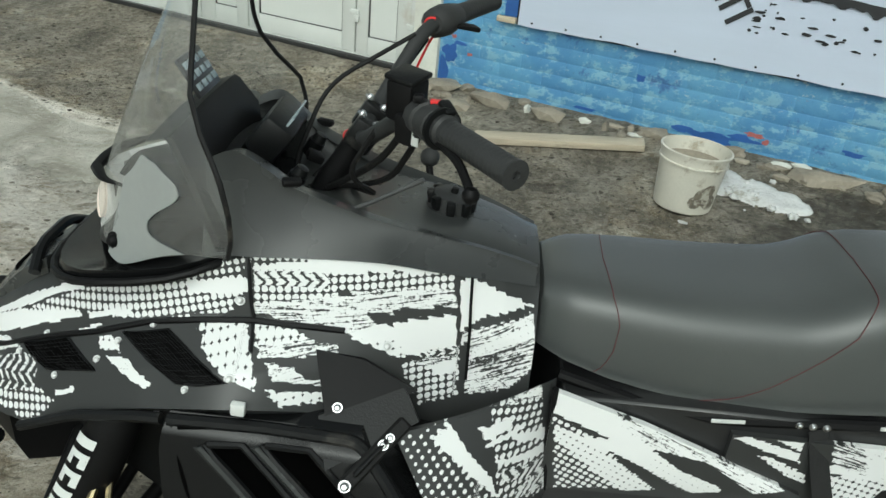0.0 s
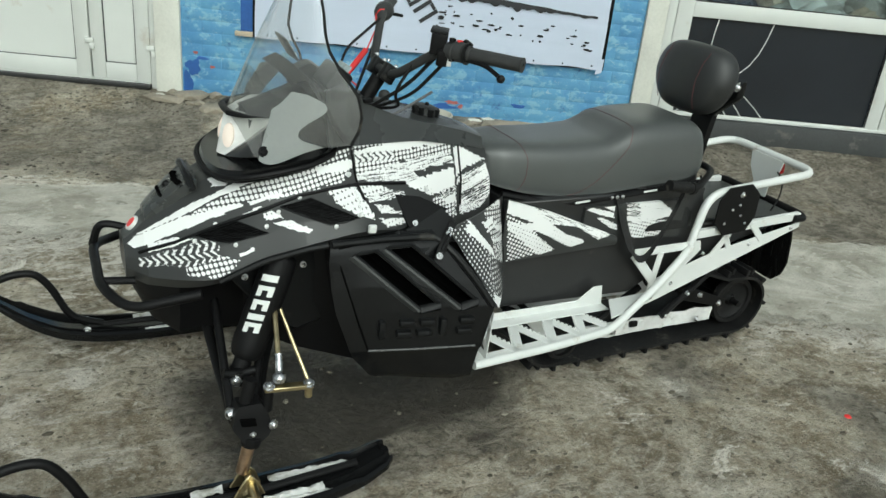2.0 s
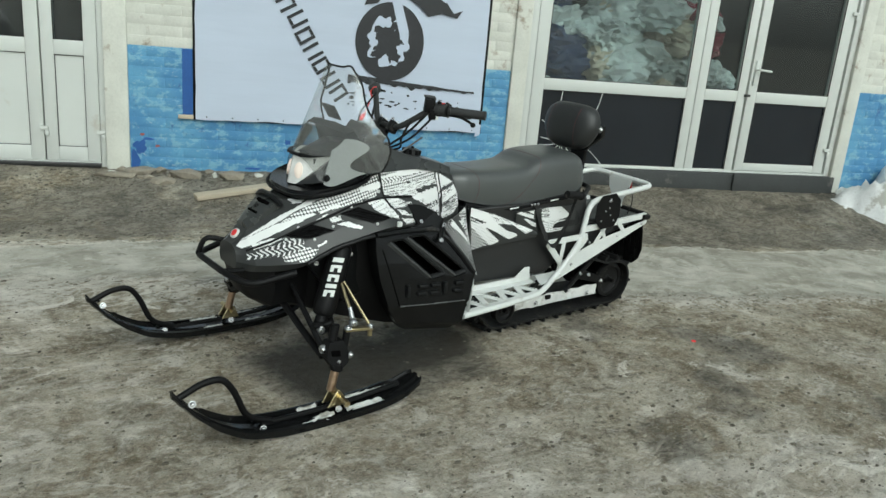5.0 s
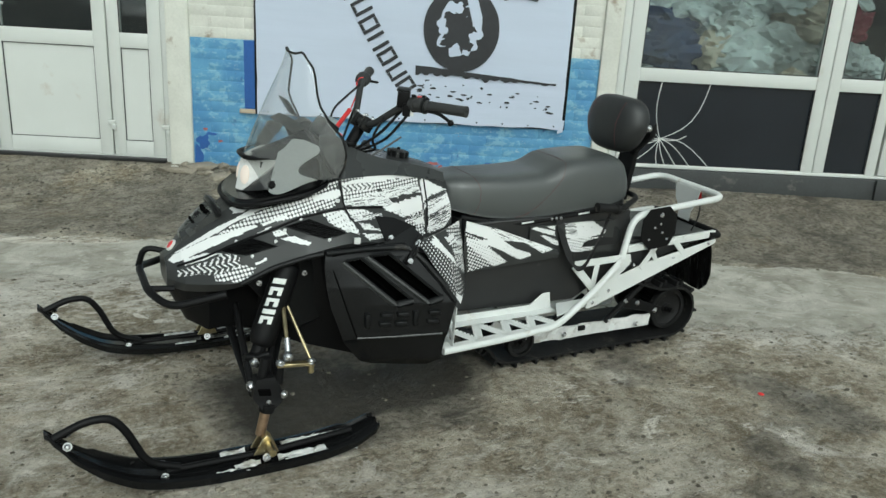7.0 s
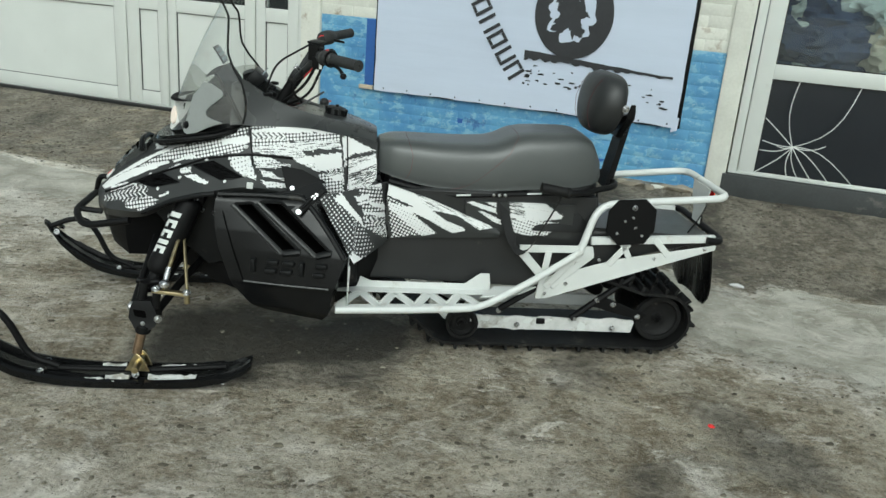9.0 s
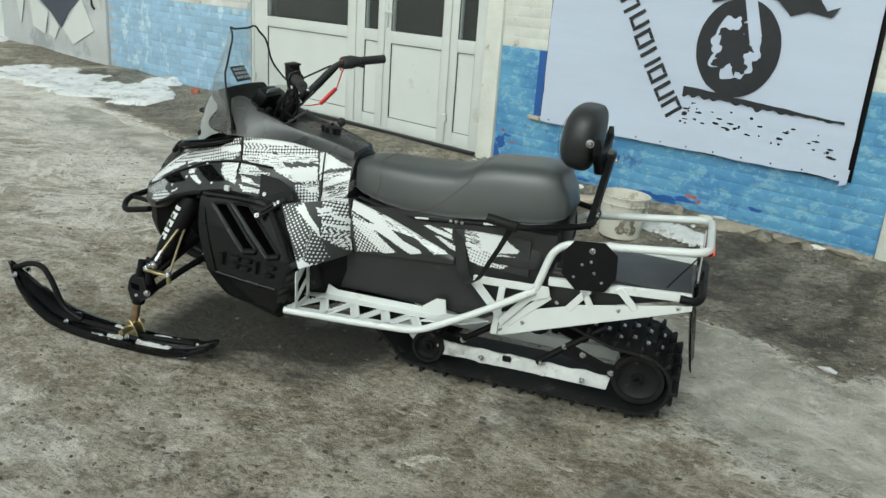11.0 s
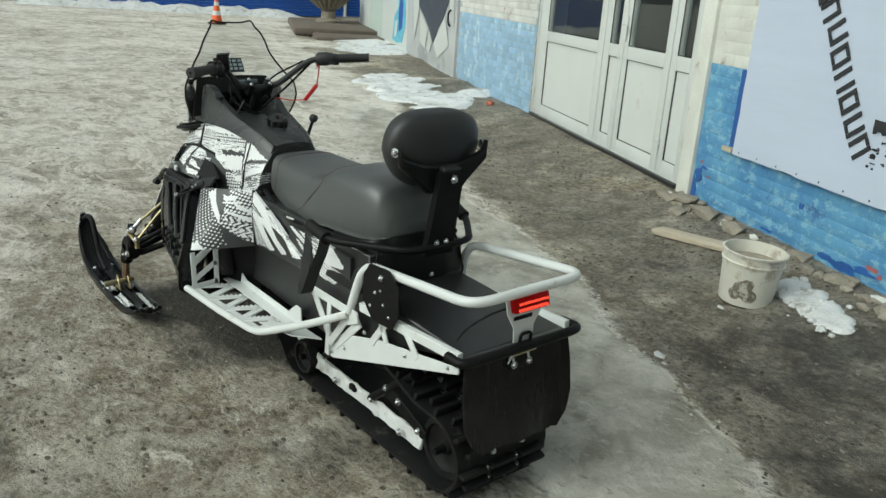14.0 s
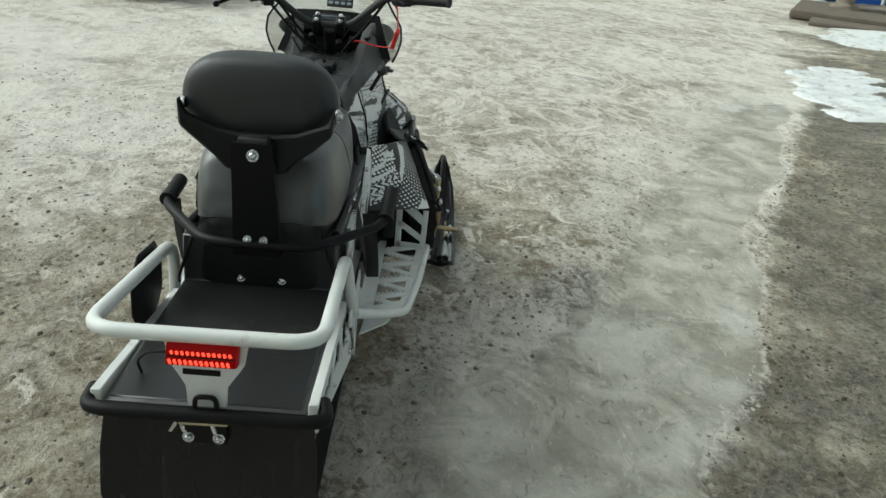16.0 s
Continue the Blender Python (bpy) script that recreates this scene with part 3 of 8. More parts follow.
def prism(poly, a, c, axis="y", bevel=0.003):
    """A plate: a polygon of (x, z) for axis y, (x, y) for axis z or (y, z) for axis x, between a and c on that axis."""
    bm = bmesh.new()

    def at(p, d):
        return (p[0], d, p[1]) if axis == "y" else (p[0], p[1], d) if axis == "z" else (d, p[0], p[1])
    lo, hi = [bm.verts.new(at(p, a)) for p in poly], [bm.verts.new(at(p, c)) for p in poly]
    bm.faces.new(lo), bm.faces.new(hi)
    for i in range(len(poly)):
        j = (i + 1) % len(poly)
        bm.faces.new((lo[i], lo[j], hi[j], hi[i]))
    bmesh.ops.recalc_face_normals(bm, faces=bm.faces[:])
    return bevelled(bm, bevel, 1)


def strip(a, c, width, thick, normal=(0, 1, 0), bevel=0.002, bm=None):
    """A flat bar from a to c; its face looks along normal."""
    a, c, n = Vector(a), Vector(c), Vector(normal).normalized()
    d = (c - a).normalized()
    s = d.cross(n).normalized()
    n = s.cross(d).normalized()
    b2 = bmesh.new()
    bmesh.ops.create_cube(b2, size=1)
    bmesh.ops.scale(b2, vec=((c - a).length, width, thick), verts=b2.verts)
    bevelled(b2, min(bevel, thick * 0.4), 1)
    m = Matrix((d, s, n)).transposed().to_4x4()
    m.translation = (a + c) / 2
    bmesh.ops.transform(b2, matrix=m, verts=b2.verts)
    return add(bm, b2) if bm is not None else b2


def catmull(keys, n):
    """Rows between key rows, smoothly. keys: list of (position, array)."""
    ks = [np.array(v, float) for _, v in keys]
    xs = [x for x, _ in keys]
    out = []
    for i in range(len(ks) - 1):
        p0, p1, p2, p3 = ks[max(i - 1, 0)], ks[i], ks[i + 1], ks[min(i + 2, len(ks) - 1)]
        for j in range(n):
            t = j / n
            v = 0.5 * (2 * p1 + (p2 - p0) * t + (2 * p0 - 5 * p1 + 4 * p2 - p3) * t * t + (3 * p1 - p0 - 3 * p2 + p3) * t ** 3)
            out.append((xs[i] + (xs[i + 1] - xs[i]) * t, v))
    out.append((xs[-1], ks[-1]))
    return out


# ---- ground and setting ----
WALL = pose(-0.24, 3.234, 0, 0, 0, -25.5)
WU, WN = Vector((math.cos(radians(25.5)), -math.sin(radians(25.5)))), Vector((math.sin(radians(25.5)), math.cos(radians(25.5))))


def wall_uv(x, y):
    p = Vector((x + 0.24, y - 3.234))
    return p.dot(WU), p.dot(WN)


def ground_z(x, y):
    u, n = wall_uv(x, y)
    n = min(n, 0.0)
    rise = 0.2 * ((n + 1.2) / 1.2) ** 1.6 if n > -1.2 else 0.0
    lift = 0.08 * min(1.0, max(0.0, (-u - 1.5) / 5.0)) * (1 - rise / 0.2)
    rough = 0.010 * noise.noise((x * 1.3, y * 1.3, 0.3)) + 0.007 * noise.noise((x * 4.1, y * 4.1, 2.0)) + 0.005 * noise.noise((x * 10.0, y * 10.0, 5.0))
    return rise + lift + rough - 0.004


def ramp(v, a, c):
    return min(1.0, max(0.0, (v - a) / (c - a)))


def frost(x, y):
    """How much packed snow and ice lies on the dirt: most in the open yard ahead, and in the trodden track between machine and wall."""
    u, n = wall_uv(x, y)
    f = 0.12 + 0.46 * ramp(-x, 0.6, 3.0) * ramp(-n, 1.2, 1.7)
    f += 0.60 * ramp(-x + 0.7 * noise.noise((x * 0.8, y * 0.8, 3.0)), -0.7, 0.9) * ramp(-y + 0.3 * noise.noise((x * 0.9, y * 0.9, 6.0)), 0.4, 1.2)
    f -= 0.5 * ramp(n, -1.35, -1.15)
    f += 0.30 * math.exp(-((n + 1.32) / 0.10) ** 2) * ramp(-u, -2.4, -1.4)
    f += 0.38 * ramp(-n, 1.22, 1.30) * ramp(n, -2.2, -1.8)
    f += 0.55 * math.exp(-((x - 0.35) / 0.85) ** 2 - ((y - 0.68) / 0.32) ** 2)
    f += 0.22 * ramp(-x, 1.2, 4.0) * ramp(-n, 1.4, 2.2)
    for a, c, r in ((0.83, -0.41, 0.06), (2.07, 0.13, 0.07), (2.23, 0.04, 0.08), (2.32, -0.12, 0.07), (1.46, -0.81, 0.06)):
        f += 0.9 * math.exp(-((x - a) ** 2 + (y - c) ** 2) / r ** 2)
    f += 0.55 * math.exp(-((x + 5.2) / 1.2) ** 2 - ((y - 4.1) / 0.55) ** 2)
    f -= 0.15 * ramp(x, 1.6, 2.4) * ramp(-y, -1.2, 0.2)
    return f


def slush(x, y):
    """The refrozen sheet of slush between the machine and the wall, with a crusty edge on the wall side."""
    u, n = wall_uv(x, y)
    edge = -1.27 - 0.12 * ramp(-u, -1.0, 0.6) + 0.05 * math.sin(u * 2.3) + 0.03 * math.sin(u * 6.1 + 1.0)
    f = ramp(-n, -edge - 0.06, -edge + 0.06) * (0.30 * ramp(n, -2.75, -2.25) + 0.70 * ramp(n, -2.1 - 0.35 * ramp(x, 1.2, 1.7), -1.5 - 0.3 * ramp(x, 1.2, 1.7))) * ramp(u, -5.5, -3.6) * (1 - math.exp(-((x - 2.05) / 0.34) ** 2 - ((y - 0.85) / 0.45) ** 2))
    return f + 0.35 * math.exp(-((x - 0.9) / 0.7) ** 2 - ((y - 0.60) / 0.22) ** 2)


def mud_shade(x, y):
    """Where the dirt is dark: wet along the wall and in a few hollows, wet with painted shade under the machine."""
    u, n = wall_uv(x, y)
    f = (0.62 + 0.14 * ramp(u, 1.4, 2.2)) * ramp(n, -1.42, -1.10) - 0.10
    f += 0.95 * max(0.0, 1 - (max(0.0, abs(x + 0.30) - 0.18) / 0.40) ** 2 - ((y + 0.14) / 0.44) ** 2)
    # under the track: its shadow put into the ground colour
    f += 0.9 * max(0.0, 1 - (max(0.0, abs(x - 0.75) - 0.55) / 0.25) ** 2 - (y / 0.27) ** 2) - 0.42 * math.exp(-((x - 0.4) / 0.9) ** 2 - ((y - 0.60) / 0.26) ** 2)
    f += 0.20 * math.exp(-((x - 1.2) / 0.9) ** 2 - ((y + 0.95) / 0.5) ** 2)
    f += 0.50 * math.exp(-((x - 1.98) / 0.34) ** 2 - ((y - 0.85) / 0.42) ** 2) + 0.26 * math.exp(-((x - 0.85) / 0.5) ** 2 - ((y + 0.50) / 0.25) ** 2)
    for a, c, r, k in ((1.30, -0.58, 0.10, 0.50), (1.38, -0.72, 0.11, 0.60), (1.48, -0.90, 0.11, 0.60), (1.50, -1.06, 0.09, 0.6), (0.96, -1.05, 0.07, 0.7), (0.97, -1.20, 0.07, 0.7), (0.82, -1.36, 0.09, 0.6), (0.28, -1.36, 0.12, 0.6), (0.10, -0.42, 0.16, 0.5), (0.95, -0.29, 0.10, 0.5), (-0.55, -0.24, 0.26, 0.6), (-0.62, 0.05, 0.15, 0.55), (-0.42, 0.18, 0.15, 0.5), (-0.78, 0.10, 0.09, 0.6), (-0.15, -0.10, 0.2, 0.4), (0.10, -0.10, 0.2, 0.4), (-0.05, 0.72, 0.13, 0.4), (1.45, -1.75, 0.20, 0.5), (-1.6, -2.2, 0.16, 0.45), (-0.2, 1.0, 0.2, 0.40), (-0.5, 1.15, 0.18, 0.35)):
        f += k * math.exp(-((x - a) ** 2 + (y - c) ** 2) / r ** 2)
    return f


def build_ground():
    xs = sorted({*np.arange(-9, 6.01, 0.06).round(3), *np.arange(-34, -9, 1.0), *np.arange(7, 40, 3.0), -60.0, -120.0, -400.0, 80.0, 400.0})
    ys = sorted({*np.arange(-4.5, 5.01, 0.06).round(3), *np.arange(-30, -4.5, 1.5), *np.arange(6, 40, 1.5), -60.0, -400.0, 80.0, 400.0})
    verts = [(x, y, ground_z(x, y)) for y in ys for x in xs]
    k = len(xs)
    faces = [(j * k + i, j * k + i + 1, (j + 1) * k + i + 1, (j + 1) * k + i) for j in range(len(ys) - 1) for i in range(k - 1)]
    me = bpy.data.meshes.new("ground")
    me.from_pydata(verts, [], faces)
    me.materials.append(GROUND)
    me.shade_smooth()
    a = me.attributes.new("frost", "FLOAT", "POINT")
    a.data.foreach_set("value", np.array([frost(v[0], v[1]) for v in verts], np.float32))
    a = me.attributes.new("mud_shade", "FLOAT", "POINT")
    a.data.foreach_set("value", np.array([mud_shade(v[0], v[1]) for v in verts], np.float32))
    a = me.attributes.new("slush", "FLOAT", "POINT")
    a.data.foreach_set("value", np.array([slush(v[0], v[1]) for v in verts], np.float32))
    return tagged(new("ground", me), "icy trodden dirt yard with frozen slush, wet patches and shade painted under the snowmobile", "ground", kind="structure")


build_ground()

# ---- the snowmobile ----
sled = thing("snowmobile", "black snowmobile with white splatter decals and rack on icy dirt", "snowmobile", m=pose(0, -0.008, 0.004, 1.0, 0, 0))
PRINTS = {}


def print_patch(where, solid, kind, *corners):
    """A patch of the white print on a panel: how solid it is, its kind (0 streaks, 1 dots, 2 tread blocks), corners (x, z)."""
    PRINTS.setdefault(where, []).append((corners, solid, kind))


print_patch("hood", 0.55, 0, (-0.005, 0.735), (0.096, 0.775), (0.112, 0.690), (0.070, 0.646), (-0.003, 0.632))
print_patch("hood", 0.50, 1, (-0.112, 0.700), (-0.018, 0.722), (-0.012, 0.634), (-0.076, 0.626))
print_patch("hood", 0.92, 0, (-0.708, 0.748), (-0.683, 0.763), (-0.643, 0.769), (-0.612, 0.776), (-0.606, 0.768), (-0.652, 0.755), (-0.69, 0.742))
print_patch("hood", 0.40, 1, (-0.357, 0.867), (-0.194, 0.870), (-0.218, 0.863), (-0.348, 0.840))
print_patch("hood", 1.0, 0, (-0.350, 0.840), (-0.302, 0.852), (-0.252, 0.862), (-0.161, 0.865), (-0.044, 0.843), (-0.131, 0.844), (-0.250, 0.842), (-0.349, 0.818))
print_patch("hood", 0.75, 2, (-0.349, 0.836), (-0.251, 0.845), (-0.182, 0.837), (-0.179, 0.811), (-0.249, 0.820), (-0.348, 0.812))
print_patch("hood", 0.53, 1, (-0.347, 0.812), (-0.215, 0.822), (-0.213, 0.798), (-0.345, 0.786))
print_patch("hood", 0.52, 1, (-0.242, 0.842), (-0.035, 0.843), (-0.032, 0.816), (-0.214, 0.814))
print_patch("hood", 0.58, 0, (-0.345, 0.786), (-0.180, 0.815), (-0.032, 0.816), (-0.028, 0.786), (-0.090, 0.781), (-0.177, 0.777), (-0.132, 0.763), (-0.165, 0.746), (-0.244, 0.756), (-0.345, 0.772))
print_patch("hood", 0.2, 0, (-0.126, 0.786), (-0.030, 0.787), (-0.029, 0.778), (-0.110, 0.762), (-0.133, 0.772))
print_patch("hood", 1.0, 0, (-0.175, 0.756), (-0.029, 0.776), (-0.023, 0.721), (-0.066, 0.714), (-0.118, 0.708), (-0.130, 0.741), (-0.155, 0.733), (-0.191, 0.746))
print_patch("hood", 0.78, 1, (-0.165, 0.746), (-0.121, 0.740), (-0.101, 0.709), (-0.119, 0.711), (-0.173, 0.742))
print_patch("hood", 0.55, 2, (-0.071, 0.716), (-0.024, 0.724), (-0.022, 0.709), (-0.065, 0.706))
print_patch("hood", 0.5, 0, (-0.101, 0.704), (-0.022, 0.707), (-0.021, 0.695), (-0.073, 0.689))
print_patch("hood", 0.97, 0, (-0.065, 0.686), (-0.022, 0.702), (-0.019, 0.676), (-0.044, 0.672))
print_patch("hood", 0.74, 1, (-0.342, 0.759), (-0.323, 0.764), (-0.255, 0.751), (-0.256, 0.735), (-0.324, 0.729))
print_patch("hood", 0.52, 0, (-0.328, 0.739), (-0.255, 0.747), (-0.207, 0.739), (-0.205, 0.723), (-0.320, 0.728))
print_patch("hood", 0.62, 0, (-0.311, 0.725), (-0.268, 0.717), (-0.246, 0.699), (-0.205, 0.695), (-0.208, 0.681), (-0.265, 0.696), (-0.298, 0.703))
print_patch("hood", 0.78, 1, (-0.304, 0.694), (-0.202, 0.672), (-0.215, 0.662), (-0.285, 0.669))
print_patch("hood", 0.40, 1, (-0.521, 0.809), (-0.442, 0.833), (-0.397, 0.853), (-0.365, 0.863), (-0.357, 0.826), (-0.480, 0.807))
print_patch("hood", 0.53, 1, (-0.761, 0.672), (-0.685, 0.721), (-0.593, 0.771), (-0.462, 0.810), (-0.357, 0.826), (-0.361, 0.798), (-0.378, 0.769), (-0.631, 0.716))
print_patch("hood", 1.0, 0, (-0.916, 0.580), (-0.758, 0.692), (-0.647, 0.756), (-0.552, 0.797), (-0.489, 0.820), (-0.542, 0.796), (-0.615, 0.761), (-0.698, 0.716), (-0.776, 0.667))
print_patch("hood", 0.85, 0, (-0.915, 0.580), (-0.776, 0.665), (-0.637, 0.716), (-0.635, 0.707), (-0.727, 0.664), (-0.894, 0.571))
print_patch("hood", 0.97, 0, (-0.447, 0.807), (-0.356, 0.823), (-0.355, 0.800), (-0.446, 0.792))
print_patch("hood", 0.97, 0, (-0.622, 0.719), (-0.545, 0.748), (-0.543, 0.740), (-0.618, 0.713))
print_patch("hood", 0.93, 0, (-0.668, 0.758), (-0.630, 0.770), (-0.671, 0.745), (-0.708, 0.735))
print_patch("hood", 0.95, 0, (-0.647, 0.687), (-0.594, 0.713), (-0.591, 0.710), (-0.625, 0.692))
print_patch("hood", 0.78, 1, (-0.597, 0.693), (-0.574, 0.705), (-0.554, 0.698), (-0.549, 0.693), (-0.586, 0.683))
print_patch("hood", 0.68, 0, (-0.577, 0.680), (-0.533, 0.692), (-0.480, 0.674), (-0.494, 0.666), (-0.526, 0.669))
print_patch("hood", 0.4, 1, (-0.434, 0.753), (-0.407, 0.757), (-0.401, 0.744), (-0.423, 0.740))
print_patch("hood", 0.76, 1, (-0.410, 0.757), (-0.353, 0.764), (-0.317, 0.702), (-0.319, 0.691), (-0.346, 0.702), (-0.395, 0.719), (-0.415, 0.731))
print_patch("hood", 0.7, 0, (-0.864, 0.588), (-0.802, 0.616), (-0.759, 0.622), (-0.825, 0.588), (-0.863, 0.572))
print_patch("hood", 0.5, 2, (-0.889, 0.553), (-0.741, 0.624), (-0.704, 0.626), (-0.704, 0.603), (-0.889, 0.535))
print_patch("hood", 0.45, 2, (-0.848, 0.555), (-0.704, 0.602), (-0.693, 0.584), (-0.798, 0.561))
print_patch("hood", 0.5, 1, (-0.786, 0.563), (-0.690, 0.600), (-0.661, 0.591), (-0.685, 0.563), (-0.719, 0.548), (-0.786, 0.547))
print_patch("hood", 0.85, 0, (-0.665, 0.603), (-0.624, 0.626), (-0.623, 0.617), (-0.657, 0.600))
print_patch("hood", 0.82, 0, (-0.029, 0.831), (-0.006, 0.830), (0.096, 0.780), (0.019, 0.771), (-0.020, 0.750))
print_patch("hood", 0.56, 0, (-0.020, 0.750), (0.056, 0.764), (0.097, 0.768), (0.058, 0.746), (-0.017, 0.723))
print_patch("hood", 0.93, 1, (-0.011, 0.708), (0.050, 0.739), (0.098, 0.760), (0.103, 0.740), (0.016, 0.712))
print_patch("hood", 0.45, 0, (0.016, 0.709), (0.095, 0.709), (0.083, 0.694), (0.048, 0.672), (0.010, 0.683))
print_patch("knee_panel", 0.19, 1, (-0.128, 0.640), (-0.020, 0.662), (0.105, 0.470), (0.090, 0.450), (0.022, 0.440))
print_patch("knee_panel", 0.42, 1, (0.002, 0.694), (0.110, 0.736), (0.156, 0.466), (0.064, 0.540), (0.040, 0.665))
print_patch("knee_panel", 0.55, 0, (0.057, 0.658), (0.117, 0.707), (0.126, 0.656), (0.086, 0.665))
print_patch("knee_panel", 0.8, 0, (0.023, 0.644), (0.081, 0.644), (0.074, 0.628), (0.032, 0.626))
print_patch("knee_panel", 1.0, 0, (0.032, 0.619), (0.095, 0.627), (0.096, 0.620), (0.036, 0.613))
print_patch("knee_panel", 1.0, 0, (0.076, 0.616), (0.137, 0.599), (0.140, 0.578), (0.098, 0.601))
print_patch("knee_panel", 1.0, 0, (0.048, 0.597), (0.142, 0.565), (0.144, 0.550), (0.049, 0.594))
print_patch("knee_panel", 0.62, 2, (0.059, 0.581), (0.146, 0.540), (0.150, 0.507), (0.071, 0.559))
print_patch("knee_panel", 0.85, 2, (0.090, 0.534), (0.150, 0.509), (0.155, 0.480), (0.104, 0.513))
print_patch("knee_panel", 0.26, 1, (-0.039, 0.633), (0.058, 0.560), (0.079, 0.477), (0.081, 0.387), (0.025, 0.405), (0.018, 0.483), (-0.018, 0.540), (-0.063, 0.570))
print_patch("knee_panel", 0.95, 0, (-0.048, 0.640), (-0.022, 0.655), (0.052, 0.570), (0.068, 0.535), (0.040, 0.565), (-0.005, 0.606))
print_patch("knee_panel", 0.85, 0, (0.005, 0.462), (0.026, 0.470), (0.062, 0.444), (0.026, 0.438))
print_patch("side_panel", 0.45, 1, (0.144, 0.632), (0.227, 0.593), (0.332, 0.495), (0.170, 0.470))
print_patch("side_panel", 0.8, 1, (0.150, 0.608), (0.187, 0.604), (0.273, 0.548), (0.339, 0.496), (0.286, 0.483), (0.230, 0.523), (0.153, 0.587))
print_patch("side_panel", 0.6, 0, (0.154, 0.712), (0.208, 0.695), (0.348, 0.636), (0.453, 0.585), (0.551, 0.529), (0.496, 0.520), (0.410, 0.570), (0.312, 0.587), (0.240, 0.627))
print_patch("side_panel", 1.0, 0, (0.132, 0.712), (0.152, 0.706), (0.214, 0.674), (0.259, 0.622), (0.312, 0.589), (0.321, 0.541), (0.259, 0.568), (0.224, 0.582), (0.193, 0.596), (0.243, 0.598), (0.143, 0.637))
print_patch("side_panel", 0.9, 1, (0.312, 0.589), (0.366, 0.551), (0.440, 0.525), (0.444, 0.513), (0.398, 0.501), (0.322, 0.538))
print_patch("box_panel", 0.74, 0, (0.444, 0.621), (0.463, 0.628), (0.557, 0.603), (0.562, 0.582), (0.499, 0.600))
print_patch("box_panel", 0.7, 0, (0.503, 0.628), (0.557, 0.628), (0.557, 0.607))
print_patch("box_panel", 0.8, 1, (0.485, 0.592), (0.518, 0.586), (0.579, 0.560), (0.583, 0.540), (0.540, 0.556))
print_patch("box_panel", 0.52, 0, (0.600, 0.637), (0.661, 0.644), (0.683, 0.561), (0.612, 0.588))
print_patch("box_panel", 0.74, 0, (0.650, 0.642), (0.716, 0.651), (0.819, 0.584), (0.813, 0.571), (0.717, 0.558), (0.678, 0.568))
print_patch("box_panel", 0.92, 0, (0.609, 0.586), (0.716, 0.559), (0.685, 0.554), (0.613, 0.570))
print_patch("box_panel", 0.66, 1, (0.618, 0.563), (0.810, 0.558), (0.773, 0.536), (0.622, 0.546))
print_patch("box_panel", 0.66, 1, (0.622, 0.545), (0.771, 0.541), (0.800, 0.536), (0.765, 0.504), (0.682, 0.501), (0.636, 0.509))


def decal(ob, where, slope):
    """Writes the print onto a panel's corners: how solid, of which kind, and its own coordinates, turned by slope(x) degrees."""
    me = ob.data
    co = np.zeros(len(me.vertices) * 3, np.float32)
    me.vertices.foreach_get("co", co)
    co = co.reshape(-1, 3)
    x, z = co[:, 0], co[:, 2]
    dens, kinds = np.zeros(len(x), np.float32), np.zeros(len(x), np.float32)
    for corners, solid, kind in PRINTS[where]:
        hit = np.zeros(len(x), bool)
        for (x1, z1), (x2, z2) in zip(corners, corners[1:] + corners[:1]):
            if z1 != z2:
                hit ^= ((z1 > z) != (z2 > z)) & (x < (x2 - x1) * (z - z1) / (z2 - z1) + x1)
        dens[hit], kinds[hit] = solid, kind
    dens[np.abs(co[:, 1]) < 0.05] = 0.0
    a = np.radians([slope(v) for v in x])
    for name, some in (("dens", dens), ("dots", kinds), ("print_u", x * np.cos(a) + z * np.sin(a)), ("print_v", z * np.cos(a) - x * np.sin(a))):
        at = me.attributes.new(name, "FLOAT", "POINT")
        at.data.foreach_set("value", some.astype(np.float32))
    return ob


def dense(points, n):
    """A polyline split evenly into n pieces a side."""
    out = []
    for a, c in zip(points, points[1:]):
        a, c = np.array(a, float), np.array(c, float)
        out += [tuple(a + (c - a) * j / n) for j in range(n)]
    return out + [tuple(points[-1])]


HOOD = []


def station(x, *half):
    """A cross-section of the hood: (half width, height) from the ridge down and round to the middle below."""
    HOOD.append((x, half))


station(-0.918, (0, 0.58), (0.03, 0.58), (0.052, 0.572), (0.066, 0.562), (0.072, 0.55), (0.078, 0.52), (0.068, 0.49), (0, 0.485))
station(-0.87, (0, 0.632), (0.045, 0.628), (0.075, 0.6), (0.1, 0.575), (0.125, 0.555), (0.15, 0.522), (0.13, 0.49), (0, 0.475))
station(-0.78, (0, 0.705), (0.06, 0.7), (0.105, 0.665), (0.14, 0.62), (0.185, 0.59), (0.225, 0.538), (0.2, 0.505), (0, 0.46))
station(-0.7, (0, 0.757), (0.07, 0.754), (0.125, 0.722), (0.165, 0.662), (0.215, 0.62), (0.257, 0.552), (0.235, 0.53), (0, 0.5))
station(-0.6, (0, 0.795), (0.09, 0.792), (0.155, 0.77), (0.195, 0.705), (0.24, 0.655), (0.275, 0.6), (0.25, 0.585), (0, 0.56))
station(-0.5, (0, 0.83), (0.1, 0.828), (0.175, 0.812), (0.205, 0.745), (0.265, 0.69), (0.3, 0.64), (0.28, 0.62), (0, 0.6))
station(-0.35, (0, 0.893), (0.1, 0.888), (0.18, 0.856), (0.205, 0.766), (0.285, 0.712), (0.318, 0.672), (0.3, 0.65), (0, 0.62))
station(-0.2, (0, 0.905), (0.09, 0.9), (0.165, 0.865), (0.2, 0.76), (0.24, 0.7), (0.265, 0.64), (0.25, 0.61), (0, 0.6))
